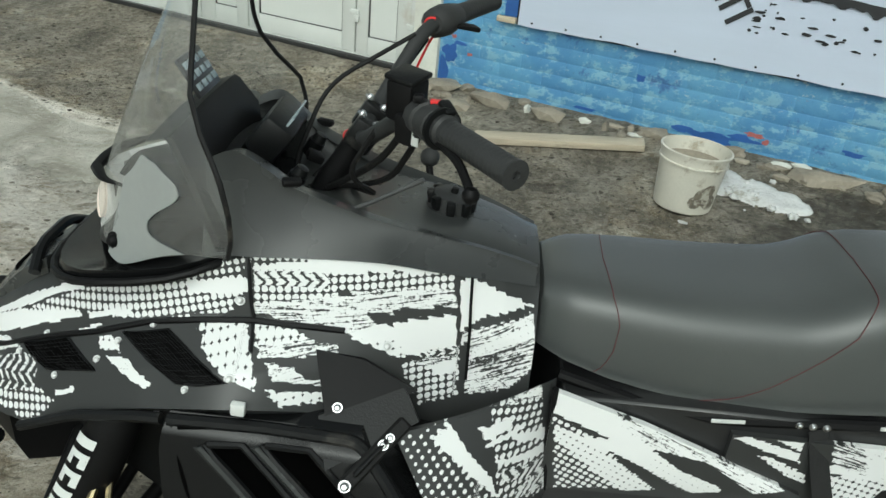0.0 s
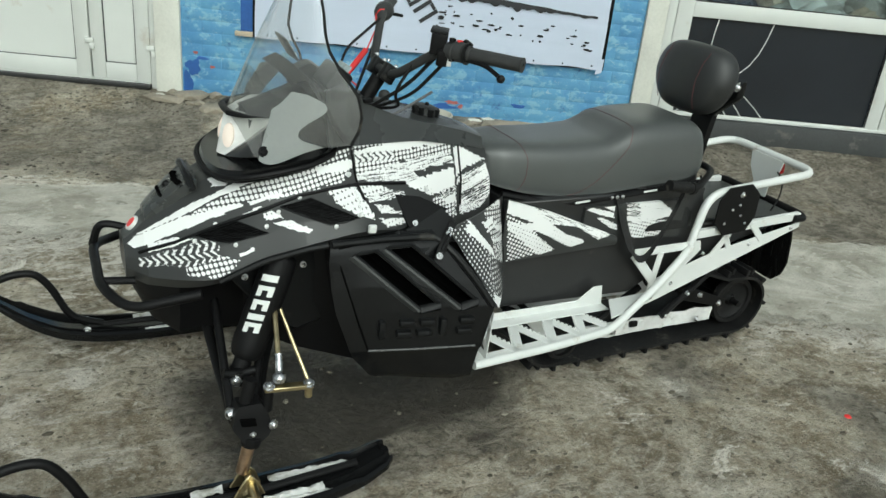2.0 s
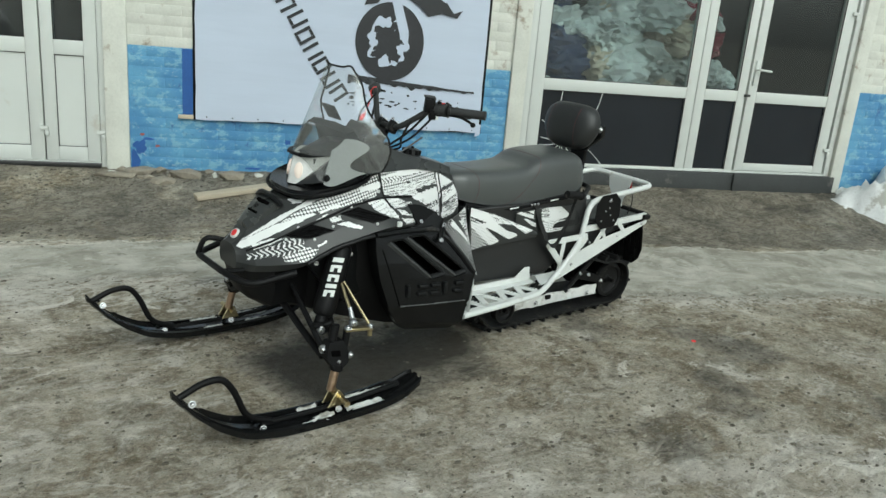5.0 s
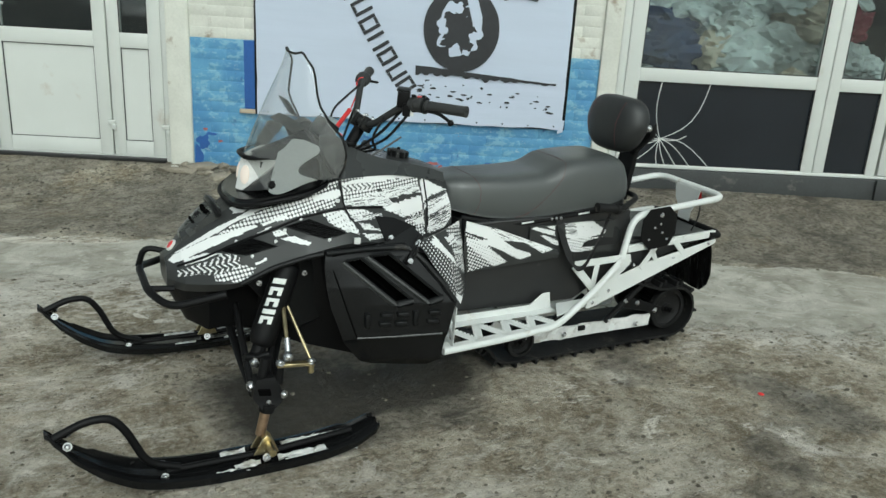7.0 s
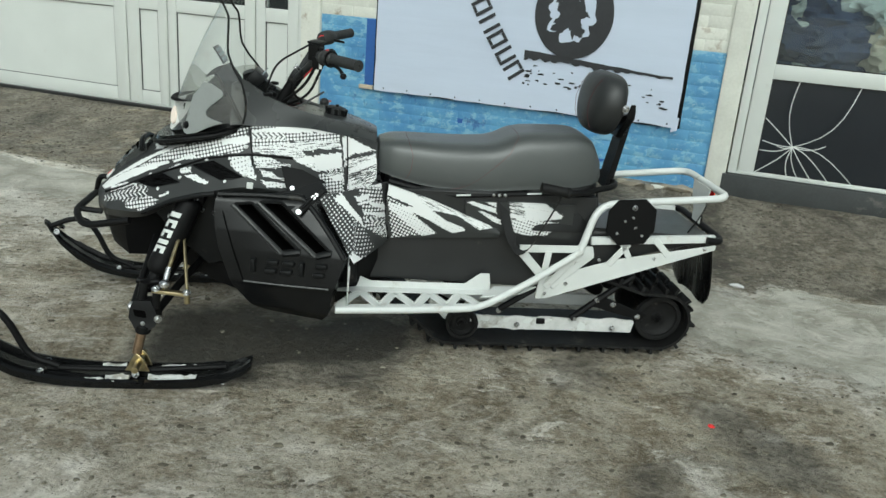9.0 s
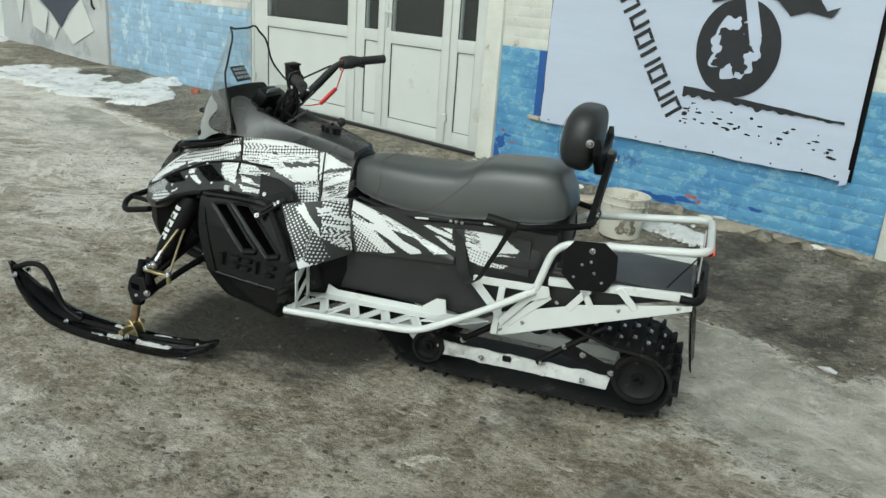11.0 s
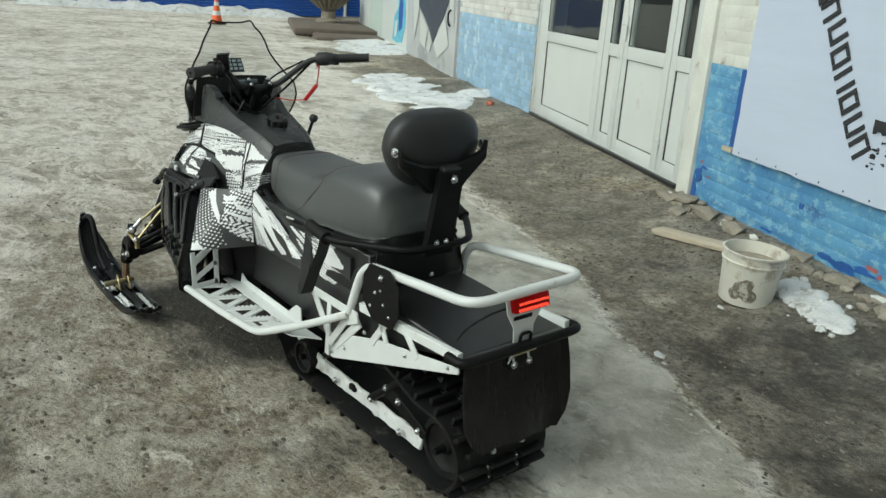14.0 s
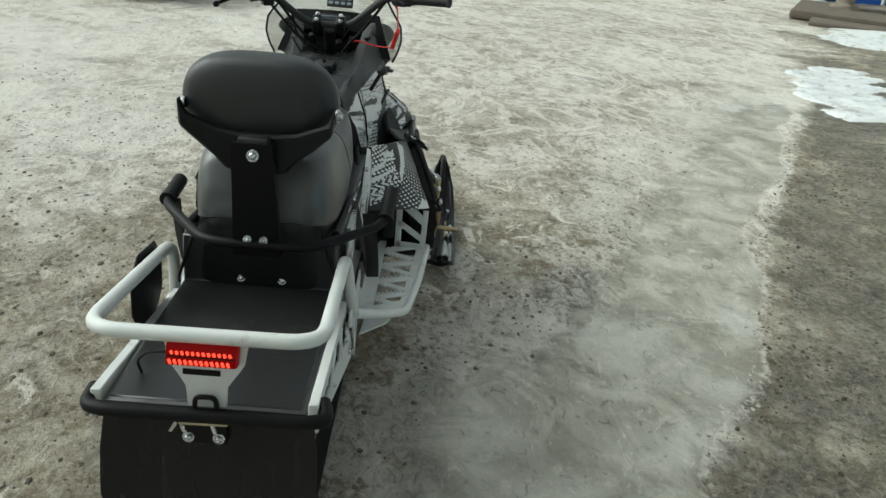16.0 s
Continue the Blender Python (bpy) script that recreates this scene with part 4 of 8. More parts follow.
station(-0.03, (0, 0.872), (0.085, 0.868), (0.136, 0.838), (0.165, 0.75), (0.18, 0.66), (0.2, 0.58), (0.195, 0.5), (0, 0.5))
station(0.045, (0, 0.845), (0.07, 0.842), (0.113, 0.826), (0.155, 0.74), (0.17, 0.65), (0.188, 0.55), (0.193, 0.465), (0, 0.46))
station(0.103, (0, 0.822), (0.06, 0.82), (0.092, 0.808), (0.145, 0.73), (0.165, 0.65), (0.183, 0.55), (0.193, 0.465), (0, 0.46))


def flank_y(x, z):
    """The hood's half width at a height on its flank."""
    prof = min(catmull([(a, np.array(p)) for a, p in HOOD], 24), key=lambda r: abs(r[0] - x))[1]
    return float(np.interp(z, prof[5:0:-1, 1], prof[5:0:-1, 0]))


def hood_rows(n=22, k=16):
    rows = []
    for x, prof in catmull([(x, np.array(p)) for x, p in HOOD], n):
        half = dense([tuple(p) for p in prof], k)
        rows.append([(x, -y, z) for y, z in half] + [(x, y, z) for y, z in reversed(half[1:-1])])
    return rows


decal(part("hood", loft(hood_rows()), DECAL, sled, "black plastic hood with white tyre-print decal"), "hood", lambda x: 15.7 if x < -0.35 else 4.6 if x < -0.02 else 19.0)
# seams of the hood as thin dark grooves' lips
for s in (1, -1):
    def hood_at(x, i, f, off=0.003):
        """A point on the hood's flank: x, profile piece i, share f along it."""
        rows = catmull([(a, np.array(p)) for a, p in HOOD], 12)
        prof = min(rows, key=lambda r: abs(r[0] - x))[1]
        y, z = prof[i] * (1 - f) + prof[i + 1] * f
        return (x, -s * (y + off), z)
    part("seam", tube([hood_at(-0.355, 1, .9), hood_at(-0.352, 2, .3), hood_at(-0.348, 2, .7), hood_at(-0.342, 3, .0), hood_at(-0.335, 3, .6)], 0.0028, 6, 0), MATTE, sled)
    part("seam", tube([hood_at(-0.01, 1, .95), hood_at(-0.008, 2, .5), hood_at(-0.005, 3, .0), hood_at(-0.003, 3, .9)], 0.0028, 6, 0), MATTE, sled)
    part("seam", tube([hood_at(x, 3, .05, .004) for x in (-0.885, -0.8, -0.7, -0.6, -0.5, -0.42, -0.35, -0.27, -0.2)], 0.005, 6, 0), MATTE, sled)
    # mesh vents in the flank: near-black sheets carry the shade of the openings
    for quad in (((-0.755, .628), (-0.658, .673), (-0.589, .658), (-0.682, .628)), ((-0.550, .715), (-0.473, .736), (-0.365, .701), (-0.441, .686))):
        q = [np.array(p) for p in quad]

        def on_vent(a, c, off):
            x, z = (q[0] * (1 - a) + q[1] * a) * (1 - c) + (q[3] * (1 - a) + q[2] * a) * c
            return Vector((x, -s * (flank_y(x, z) + off), z + off * 0.5))
        sheet = [[on_vent(a / 8, c / 8, 0.003) for a in range(9)] for c in range(9)]
        vent = part("vent", grid(sheet, thick=(0, s * 0.012, 0)), SHADE_BLACK, sled, "wire mesh vent over a painted near-black sheet")
        slat = bmesh.new()
        for j in range(1, 14):
            tube([on_vent(j / 14, c / 8, 0.0032) for c in range(9)], 0.0005, 4, 0, bm=slat)
        for j in range(1, 10):
            tube([on_vent(a / 8, j / 10, 0.0032) for a in range(9)], 0.0005, 4, 0, bm=slat)
        part("mesh", slat, MATTE, vent)
        part("vent_rim", tube([on_vent(a, c, 0.001) for a, c in ((0, 0), (.5, 0), (1, 0), (1, .5), (1, 1), (.5, 1), (0, 1), (0, .5))], 0.0028, 5, 0, closed=True), PLASTIC, vent)


def bolt(at, r=0.007, axis=(0, -1, 0), material=ZINC, parent=None, name="bolt"):
    q = Vector(axis).to_track_quat("Z", "Y").to_matrix().to_4x4()
    q.translation = at
    return part(name, lathe([(0, r * .9), (r * .55, r * .85), (r * .9, r * .5), (r, 0.0), (r * 1.35, 0.0), (r * 1.35, -r * .35), (0, -r * .4)], 12, q), material, parent or sled)


for s in (1, -1):
    for x, z in ((-0.704, .660), (-0.666, .626), (-0.757, .619), (-0.589, .672), (-0.556, .704), (-0.499, .737), (-0.425, .683), (-0.359, .707), (-0.365, .789), (-0.133, .731)):
        bolt((x, -s * (flank_y(x, z) + .001), z), 0.0048 if x < -0.37 else 0.006, (0, -s, 0.5), STUD)
    part("clip", box((-0.337, -s * 0.322, 0.680), (0.022, 0.012, 0.022), 0.003, (0, 4, 0)), WHITE, sled)

# front: badge, hood intake, lip under the screen
q = Vector((-0.75, 0, 0.65)).to_track_quat("Z", "Y").to_matrix().to_4x4()
q.translation = (-0.890, 0, 0.612)
badge = part("badge", lathe([(0, .004), (.02, .004), (.0215, .002), (.0215, -.004), (0, -.004)], 20, q), WHITE, sled, "round white badge")
q2 = q.copy()
q2.translation = (-0.8925, 0, 0.6145)
part("disc", lathe([(0, .002), (.014, .002), (.015, 0.0), (0, 0)], 16, q2), RED, badge, "red disc")
rows = []
for i in range(13):
    f = i / 12
    x, z = -0.862 + 0.128 * f, 0.640 + 0.112 * f + 0.010 * math.sin(math.pi * f)
    w = 0.046 + 0.036 * f
    step = 0.004 if 0.30 < f < 0.62 else 0.012 if f >= 0.62 else 0.0
    rows.append([(x, y * w, z + 0.014 * (1 - abs(y) ** 3) + 0.003 - step * (1 - abs(y) ** 6)) for y in (-1, -.92, -.75, -.4, 0, .4, .75, .92, 1)])
intake = part("intake_cover", grid(rows, thick=(0, 0, -0.03)), BODY, sled, "stepped dark grey intake cover")
# slots are near-black bars, their shade put into the colour
for f, d in ((0.32, .004), (0.64, .010)):
    x, z = -0.862 + 0.128 * f, 0.640 + 0.112 * f + 0.010 * math.sin(math.pi * f) + 0.014
    part("intake_slot", tube([(x + 0.010, -0.042, z - 0.006), (x, -0.03, z), (x, 0.03, z), (x + 0.010, 0.042, z - 0.006)], d * 0.5 + 0.003, 6, 0.01), SHADE_BLACK, intake)
part("intake_lip", tube([(-0.748, -0.10, 0.735), (-0.757, -0.05, 0.762), (-0.757, 0.05, 0.762), (-0.748, 0.10, 0.735)], 0.010, 8, 0.03), PLASTIC, sled)
bolt((-0.80, 0.0, 0.716), 0.010, (-0.6, 0, 0.8), MATTE)

# fairing with headlight
fair = []
for z, xf, xr, w in ((0.752, -0.700, -0.36, 0.200), (0.775, -0.708, -0.35, 0.212), (0.790, -0.700, -0.34, 0.214), (0.802, -0.610, -0.34, 0.190), (0.83, -0.585, -0.33, 0.165), (0.86, -0.560, -0.325, 0.140), (0.880, -0.53, -0.32, 0.12), (0.89, -0.50, -0.32, 0.10)):
    ring = []
    for i in range(28):
        a = 2 * math.pi * i / 28
        c, d = math.cos(a), math.sin(a)
        ring.append((((xf + xr) / 2) - (xr - xf) / 2 * math.copysign(abs(c) ** 0.8, c), w * math.copysign(abs(d) ** 0.75, d), z + (0.085 if z < 0.80 else 0.03) * (0.5 - 0.5 * c)))
    fair.append(ring)
part("fairing", loft(fair), GLOSSY, sled, "glossy black fairing")
part("fairing_lip", tube([(p[0] - 0.004 * math.cos(2 * math.pi * i / 28), p[1] * 1.03, p[2] - 0.004) for i, p in enumerate(fair[1])], 0.007, 8, 0, closed=True), MATTE, sled)
rows = []
for i in range(9):
    f = i / 8
    z = 0.800 + 0.112 * f
    rows.append([(-0.668 + 0.022 * f + (0.014 + 0.086 * f) * abs(y) ** 1.35, y * (0.034 + 0.094 * f ** 0.9), z + 0.008 * abs(y) * f) for y in (-1, -.8, -.6, -.4, -.2, 0, .2, .4, .6, .8, 1)])
lamp = part("headlight", grid(rows, thick=(0.03, 0, 0)), LAMPWHITE, sled, "clear headlight with white reflector")
for s in (1, -1):
    part("bulb", lathe([(0, .004), (.014, .003), (.024, 0), (.024, -.012), (0, -.012)], 18, look((-0.645, s * 0.040, 0.856), (-0.45, s * -0.15, 0.80)) @ Matrix.Diagonal((0.7, 1.35, 1, 1))), lamp_warm, lamp, "warm lit bulb")

brow = part("lamp_brow", tube([(-0.642, -0.045, 0.918), (-0.647, 0, 0.918), (-0.642, 0.045, 0.918)], 0.010, 8, 0.03, flat=0.8), MATTE, sled, "black brow over the headlight")
for s in (1, -1):
    part("brow_end", tube([(-0.642, -s * 0.045, 0.918), (-0.612, -s * 0.092, 0.920), (-0.550, -s * 0.126, 0.926)], 0.010, 8, 0.03, flat=0.8, ends=(1.0, 0.3)), MATTE, brow)



# windscreen
def bare_screen(v, t):
    """A plain tapered screen: v across, -1 to 1; t up, 0 to 1."""
    a = abs(v)
    bx = -0.640 + 0.10 * a ** 1.6 + 0.185 * a ** 4
    by = math.copysign(0.245 * a ** 0.85, v)
    bz = 0.910 - 0.10 * math.exp(-((a - 0.62) / 0.28) ** 2) - 0.03 * a ** 6
    tx = -0.452 + 0.03 * a * a + 0.05 * a ** 4
    ty = math.copysign(0.125 * a ** 0.9, v)
    tz = 1.262 - 0.02 * a ** 2 - 0.07 * a ** 6
    w = t ** 0.92
    bow = math.sin(math.pi * t) * (0.035 * (1 - 0.4 * a) - 0.0)
    side = math.sin(math.pi * min(1, t * 1.15)) * 0.026 * a ** 2
    return Vector((bx + (tx - bx) * w - bow * 0.35 + 0.05 * a ** 3 * math.sin(math.pi * t), by + (ty - by) * w + math.copysign(side, v), bz + (tz - bz) * t))


RIM = [(0.0, (-0.372, 0.226, 0.876)), (0.10, (-0.360, 0.244, 0.916)), (0.22, (-0.358, 0.256, 0.962)), (0.34, (-0.370, 0.250, 1.012)), (0.46, (-0.405, 0.213, 1.062)), (0.54, (-0.426, 0.184, 1.105)), (0.64, (-0.430, 0.160, 1.140)), (0.80, (-0.430, 0.140, 1.190)), (0.93, (-0.432, 0.119, 1.226)), (1.0, (-0.446, 0.099, 1.248))]


def screen_at(v, t):
    """The screen's skin: v across, -1 to 1; t up, 0 to 1. Its sides sweep out below a shoulder and stand steeper above it."""
    a = abs(v)
    rim_ = Vector([float(np.interp(t, [k for k, _ in RIM], [q_[i] for _, q_ in RIM])) for i in range(3)])
    edge_ = bare_screen(1.0, t)
    p_ = bare_screen(a, t) + (rim_ - edge_) * a ** 3
    p_.x -= 0.020 * t * (1 - a ** 3)
    return Vector((p_.x, math.copysign(p_.y, v), p_.z))


vs_ = [-1 + 2 * i / 24 for i in range(25)]
rows = [[screen_at(v, 0.36 + 0.64 * i / 14) for v in vs_] for i in range(15)]
screen = part("windscreen", grid(rows), CLEAR, sled, "clear scratched windscreen")
screen.visible_shadow = False
rows = [[screen_at(v, 0.36 * i / 8) for v in vs_] for i in range(9)]
tint = part("windscreen_base", grid(rows), SMOKE, sled, "smoked lower part of the windscreen")
tint.visible_shadow = False
# grey shaped sheet set just off the cheeks of the screen
for s in (1, -1):
    rows = []
    for i in range(27):
        t = 0.002 + 0.388 * i / 26
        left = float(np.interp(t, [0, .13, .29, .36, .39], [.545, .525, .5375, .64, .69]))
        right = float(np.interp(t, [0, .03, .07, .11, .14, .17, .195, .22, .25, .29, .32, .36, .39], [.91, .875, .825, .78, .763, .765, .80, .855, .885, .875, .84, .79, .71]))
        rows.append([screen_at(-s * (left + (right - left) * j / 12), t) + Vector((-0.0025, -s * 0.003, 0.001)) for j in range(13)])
    part("screen_film", grid(rows, thick=(0.0015, s * 0.0015, 0)), CHEEKGREY, sled, "plain grey shaped sheet on the screen's cheek")
for s in (1, -1):
    rows_ = []
    for i in range(9):
        f = i / 8
        a_ = Vector((-0.655 + 0.108 * f, -s * (0.033 + 0.094 * f ** 0.9), 0.798 + 0.110 * f))
        c_ = screen_at(-s * 0.545, 0.02 + 0.23 * f)
        rows_.append([a_ + (c_ - a_) * g + Vector((-0.006 * math.sin(math.pi * g), -s * 0.008 * math.sin(math.pi * g), 0)) for g in (0, .25, .5, .75, 1)])
    part("cheek", grid(rows_, thick=(0.006, s * 0.006, 0)), GREYMETAL, sled, "dark cheek beside the headlight")
rim = [screen_at(-1, t / 24) for t in range(25)] + [screen_at(-1 + i / 10, 1) for i in range(1, 20)] + [screen_at(1, 1 - t / 24) for t in range(25)]
part("edge_trim", tube(rim, 0.0040, 6, 0), RUBBER, sled, "black rubber edge")
for s in (1, -1):
    p = screen_at(-s * 0.5625, 0.06) + Vector((-0.003, -s * 0.004, 0))
    bolt(p, 0.011, (-0.5, -s, 0.2), MATTE)
# pod behind the screen: side wings, instrument and perforated plate
rows = [[(x, y * w, z + 0.006 * (1 - y * y)) for y in (-1, -.96, -.8, -.4, 0, .4, .8, .96, 1)] for x, w, z in ((-0.500, .150, 1.020), (-0.468, .160, 1.032), (-0.460, .164, 1.026), (-0.430, .182, .975), (-0.400, .205, .920), (-0.380, .218, .885))]
part("dash_panel", grid(rows, thick=(-0.010, 0, -0.004)), MATTE, sled, "flat black dash panel behind the screen")
for s in (1, -1):
    # the body rises beside the steering to a crest behind the screen
    crest = [(-0.420, .150, 1.000), (-0.380, .146, 1.016), (-0.340, .138, .992), (-0.300, .132, .962), (-0.255, .126, .942), (-0.19, .120, .918), (-0.13, .114, .902), (-0.05, .105, .884), (0.03, .092, .862), (0.095, .080, .838)]
    foot_ = [(-0.420, .196, .862), (-0.380, .190, .864), (-0.340, .184, .862), (-0.300, .178, .862), (-0.255, .172, .862), (-0.19, .165, .862), (-0.13, .158, .858), (-0.05, .142, .842), (0.03, .118, .826), (0.095, .094, .808)]
    rows = []
    for (x, y, z), (x2, y2, z2) in zip([tuple(q_) for _, q_ in catmull([(i, np.array(q_)) for i, q_ in enumerate(crest)], 4)], [tuple(q_) for _, q_ in catmull([(i, np.array(q_)) for i, q_ in enumerate(foot_)], 4)]):
        top_in = (x + 0.004, -s * (y - 0.016), z - 0.004)
        rows.append([top_in] + [(x + (x2 - x) * g, -s * (y + (y2 - y) * g ** 1.5 + 0.004), z + (z2 - z) * g) for g in (0, .06, .2, .4, .6, .8, 1)])
    part("upper_cowl", grid(rows, thick=(0, s * 0.012, -0.004)), BODY, sled, "satin black upper body panel")
rows = []
for i in range(9):
    f = i / 8
    w = 0.080 + 0.070 * f
    rows.append([(-0.60 + 0.20 * f, y * w, 0.905 + 0.055 * f + 0.02 * (1 - y * y)) for y in (-1, -.7, -.35, 0, .35, .7, 1)])
part("dash_hood", grid(rows, thick=(0, 0, -0.02)), PLASTIC, sled)
plate = part("perforated_plate", box((-0.480, 0.006, 1.080), (0.006, 0.100, 0.068), 0.003, (0, -32, 0)), GREYMETAL, sled, "perforated grey bracket plate")
for i in range(4):
    for j in range(3):
        part("cell", box((-0.480 + 0.004 - 0.0185 * (j - 1) * 0.53, 0.006 + (i - 1.5) * 0.0235, 1.080 + 0.0025 + (j - 1) * 0.0157), (0.003, 0.016, 0.0115), 0.001, (0, -32, 0)), SCREEN, plate)
gauge = part("instrument", box((-0.352, 0.0, 0.998), (0.055, 0.125, 0.070), 0.010, (0, 38, 0)), PLASTIC, sled)
part("display", box((-0.3295, 0.0, 1.0165), (0.004, 0.094, 0.050), 0.002, (0, 38, 0)), SCREEN, gauge, "grey display")
for y in (-0.075, 0.075):
    part("switch", lathe([(0, .016), (.010, .014), (.013, 0), (.015, 0), (.015, -.03), (0, -.03)], 14, pose(-0.30, y, 0.955, 0, 30, 0)), PLASTIC, sled)
part("wire_plug", box((-0.295, 0.028, 0.945), (0.03, 0.022, 0.016), 0.004, (10, 25, 20)), MATTE, sled)

# steering: post, clamps, bar, grips, levers
bar = [(0.008, -0.358, 1.116), (-0.118, -0.19, 1.118), (-0.205, -0.075, 1.018), (-0.205, 0.075, 1.020), (-0.135, 0.205, 1.138), (-0.020, 0.412, 1.152)]
part("handlebar", tube(bar, 0.0125, 12, 0.045), BAR, sled)
part("steering_post", tube([(-0.30, 0, 0.86), (-0.215, 0, 1.0)], 0.021, 12, 0), MATTE, sled)
for y in (-0.042, 0.042):
    c = part("bar_clamp", box((-0.205, y, 1.019), (0.046, 0.03, 0.05), 0.006, (0, 32, 0)), PLASTIC, sled)
    for d in (-0.015, 0.015):
        bolt((-0.195 + d * 0.8, y, 1.046 - d * 0.55), 0.006, (0.5, 0, 0.85), ZINC, c)


def along(a, c, f):
    return Vector(a).lerp(Vector(c), f)


def grip(a, c, name="grip"):
    a, c = Vector(a), Vector(c)
    q = (c - a).to_track_quat("Z", "Y").to_matrix().to_4x4()
    q.translation = a
    ln = (c - a).length
    prof = [(0, -.001), (.017, -.001), (.0215, .002), (.0215, .008)]
    k = 16
    for i in range(k):
        z = .012 + (ln - .02) * i / k
        prof += [(.0178, z), (.0186, z + (ln - .02) / k * .45), (.0178, z + (ln - .02) / k * .9)]
    prof += [(.019, ln - .006), (.0195, ln), (0.006, ln + .001), (0.005, ln - .004), (0, ln - .004)]
    return part(name, lathe(prof, 16, q), BAR, sled, "ribbed black rubber grip")


grip(along(bar[1], bar[0], 0.34), along(bar[1], bar[0], 1.08))
grip(along(bar[4], bar[5], 0.42), along(bar[4], bar[5], 1.04))
sw = part("switch_block", loft([[Vector(along(bar[1], bar[0], f)) + Vector((0.0, 0.0, 0.0)) + Vector((r * math.cos(a), 0.3 * r * math.cos(a), r * math.sin(a))) for a in (2 * math.pi * j / 12 for j in range(12))] for f, r in ((0.08, .018), (0.10, .025), (0.19, .027), (0.20, .0235), (0.22, .0235), (0.23, .0265), (0.32, .0265), (0.34, .020))]), BAR, sled)
part("button", box(along(bar[1], bar[0], 0.17) + Vector((0.010, -0.002, 0.026)), (0.016, 0.010, 0.006), 0.002), RED, sw, "red button")
part("rocker", box(along(bar[1], bar[0], 0.26) + Vector((0.014, -0.004, 0.025)), (0.026, 0.018, 0.010), 0.004, (0, 25, -55)), PLASTIC, sw)
part("collar", tube([along(bar[1], bar[0], 0.325), along(bar[1], bar[0], 0.35)], 0.029, 16, 0), PLASTIC, sw)
part("button", box(along(bar[1], bar[0], 0.16) + Vector((-0.012, -0.006, 0.03)), (0.014, 0.016, 0.01), 0.003), MATTE, sw)
th = part("throttle_block", loft([[Vector(along(bar[4], bar[5], f)) + Vector((r * math.cos(a), -0.3 * r * math.cos(a), r * math.sin(a))) for a in (2 * math.pi * j / 12 for j in range(12))] for f, r in ((0.1, .018), (0.14, .027), (0.28, .029), (0.4, .024))]), BAR, sled)
part("thumb_lever", box(along(bar[4], bar[5], 0.32) + Vector((0.035, 0.0, -0.012)), (0.05, 0.03, 0.01), 0.004, (0, 10, 25)), MATTE, th)
mc = part("master_cylinder", box((-0.128, -0.182, 1.132), (0.042, 0.044, 0.058), 0.005, (6, 4, -30)), MATTE, sled)
part("cap", box((-0.128, -0.182, 1.164), (0.047, 0.049, 0.008), 0.003, (6, 4, -30)), PLASTIC, mc)
part("clamp", box((-0.122, -0.200, 1.098), (0.030, 0.030, 0.044), 0.005, (10, 4, -30)), MATTE, mc)
part("label_plate", box((-0.115, -0.217, 1.096), (0.020, 0.002, 0.036), 0.0005, (6, 4, -30)), WHITE, mc, "small white sticker")
part("brake_lever", tube([(-0.118, -0.205, 1.092), (-0.085, -0.245, 1.104), (-0.050, -0.305, 1.100), (-0.032, -0.350, 1.080)], 0.0062, 8, 0.03), MATTE, sled)
part("lever_ball", lathe([(0, .011), (.007, .009), (.011, .003), (.011, -.003), (.007, -.009), (0, -.011)], 14, pose(-0.031, -0.354, 1.077)), MATTE, sled)
for pts, r in (([(-0.12, -0.17, 1.10), (-0.17, -0.10, 1.00), (-0.25, -0.05, 0.93), (-0.28, 0.02, 0.89)], .0055), ([(-0.10, -0.20, 1.10), (-0.15, -0.10, 0.975), (-0.21, -0.03, 0.925), (-0.30, 0.0, 0.90)], .005),
               ([(-0.13, 0.2, 1.12), (-0.20, 0.13, 1.02), (-0.26, 0.06, 0.94), (-0.31, 0.03, 0.89)], .005), ([(-0.15, 0.18, 1.13), (-0.29, 0.10, 1.05), (-0.33, 0.02, 0.93), (-0.30, -0.03, 0.89)], .004),
               ([(-0.17, -0.13, 1.07), (-0.22, -0.12, 0.98), (-0.17, -0.07, 0.93), (-0.25, 0.03, 0.90)], .0045)):
    part("cable", tube(pts, r, 6, 0.05), RUBBER, sled)
part("cable_sheath", tube([(-0.10, -0.115, 0.985), (-0.19, -0.10, 0.925), (-0.25, -0.09, 0.895)], 0.0040, 6, 0.03), surf("grey_sheath", (0.06, 0.062, 0.062), 0.4, var=0.1), sled, "grey cable sheath")
# tether cord on the throttle side
cord = part("tether", tube([(-0.10, 0.235, 1.15), (-0.13, 0.245, 1.10), (-0.16, 0.25, 1.02)], 0.0025, 6, 0.02), RED, sled, "red tether cord")
part("handle", tube([(-0.16, 0.25, 1.025), (-0.225, 0.23, 0.955)], 0.009, 8, 0), RED, cord)
part("loop", tube([(-0.225, 0.23, 0.955), (-0.25, 0.17, 0.95), (-0.26, 0.10, 0.965), (-0.25, 0.07, 0.955)], 0.0024, 6, 0.03), RED, cord)
part("tether", tube([(-0.118, 0.225, 1.150), (-0.135, 0.232, 1.148), (-0.142, 0.236, 1.125), (-0.13, 0.24, 1.105)], 0.0040, 6, 0.015), RED, sled, "red tether clip")

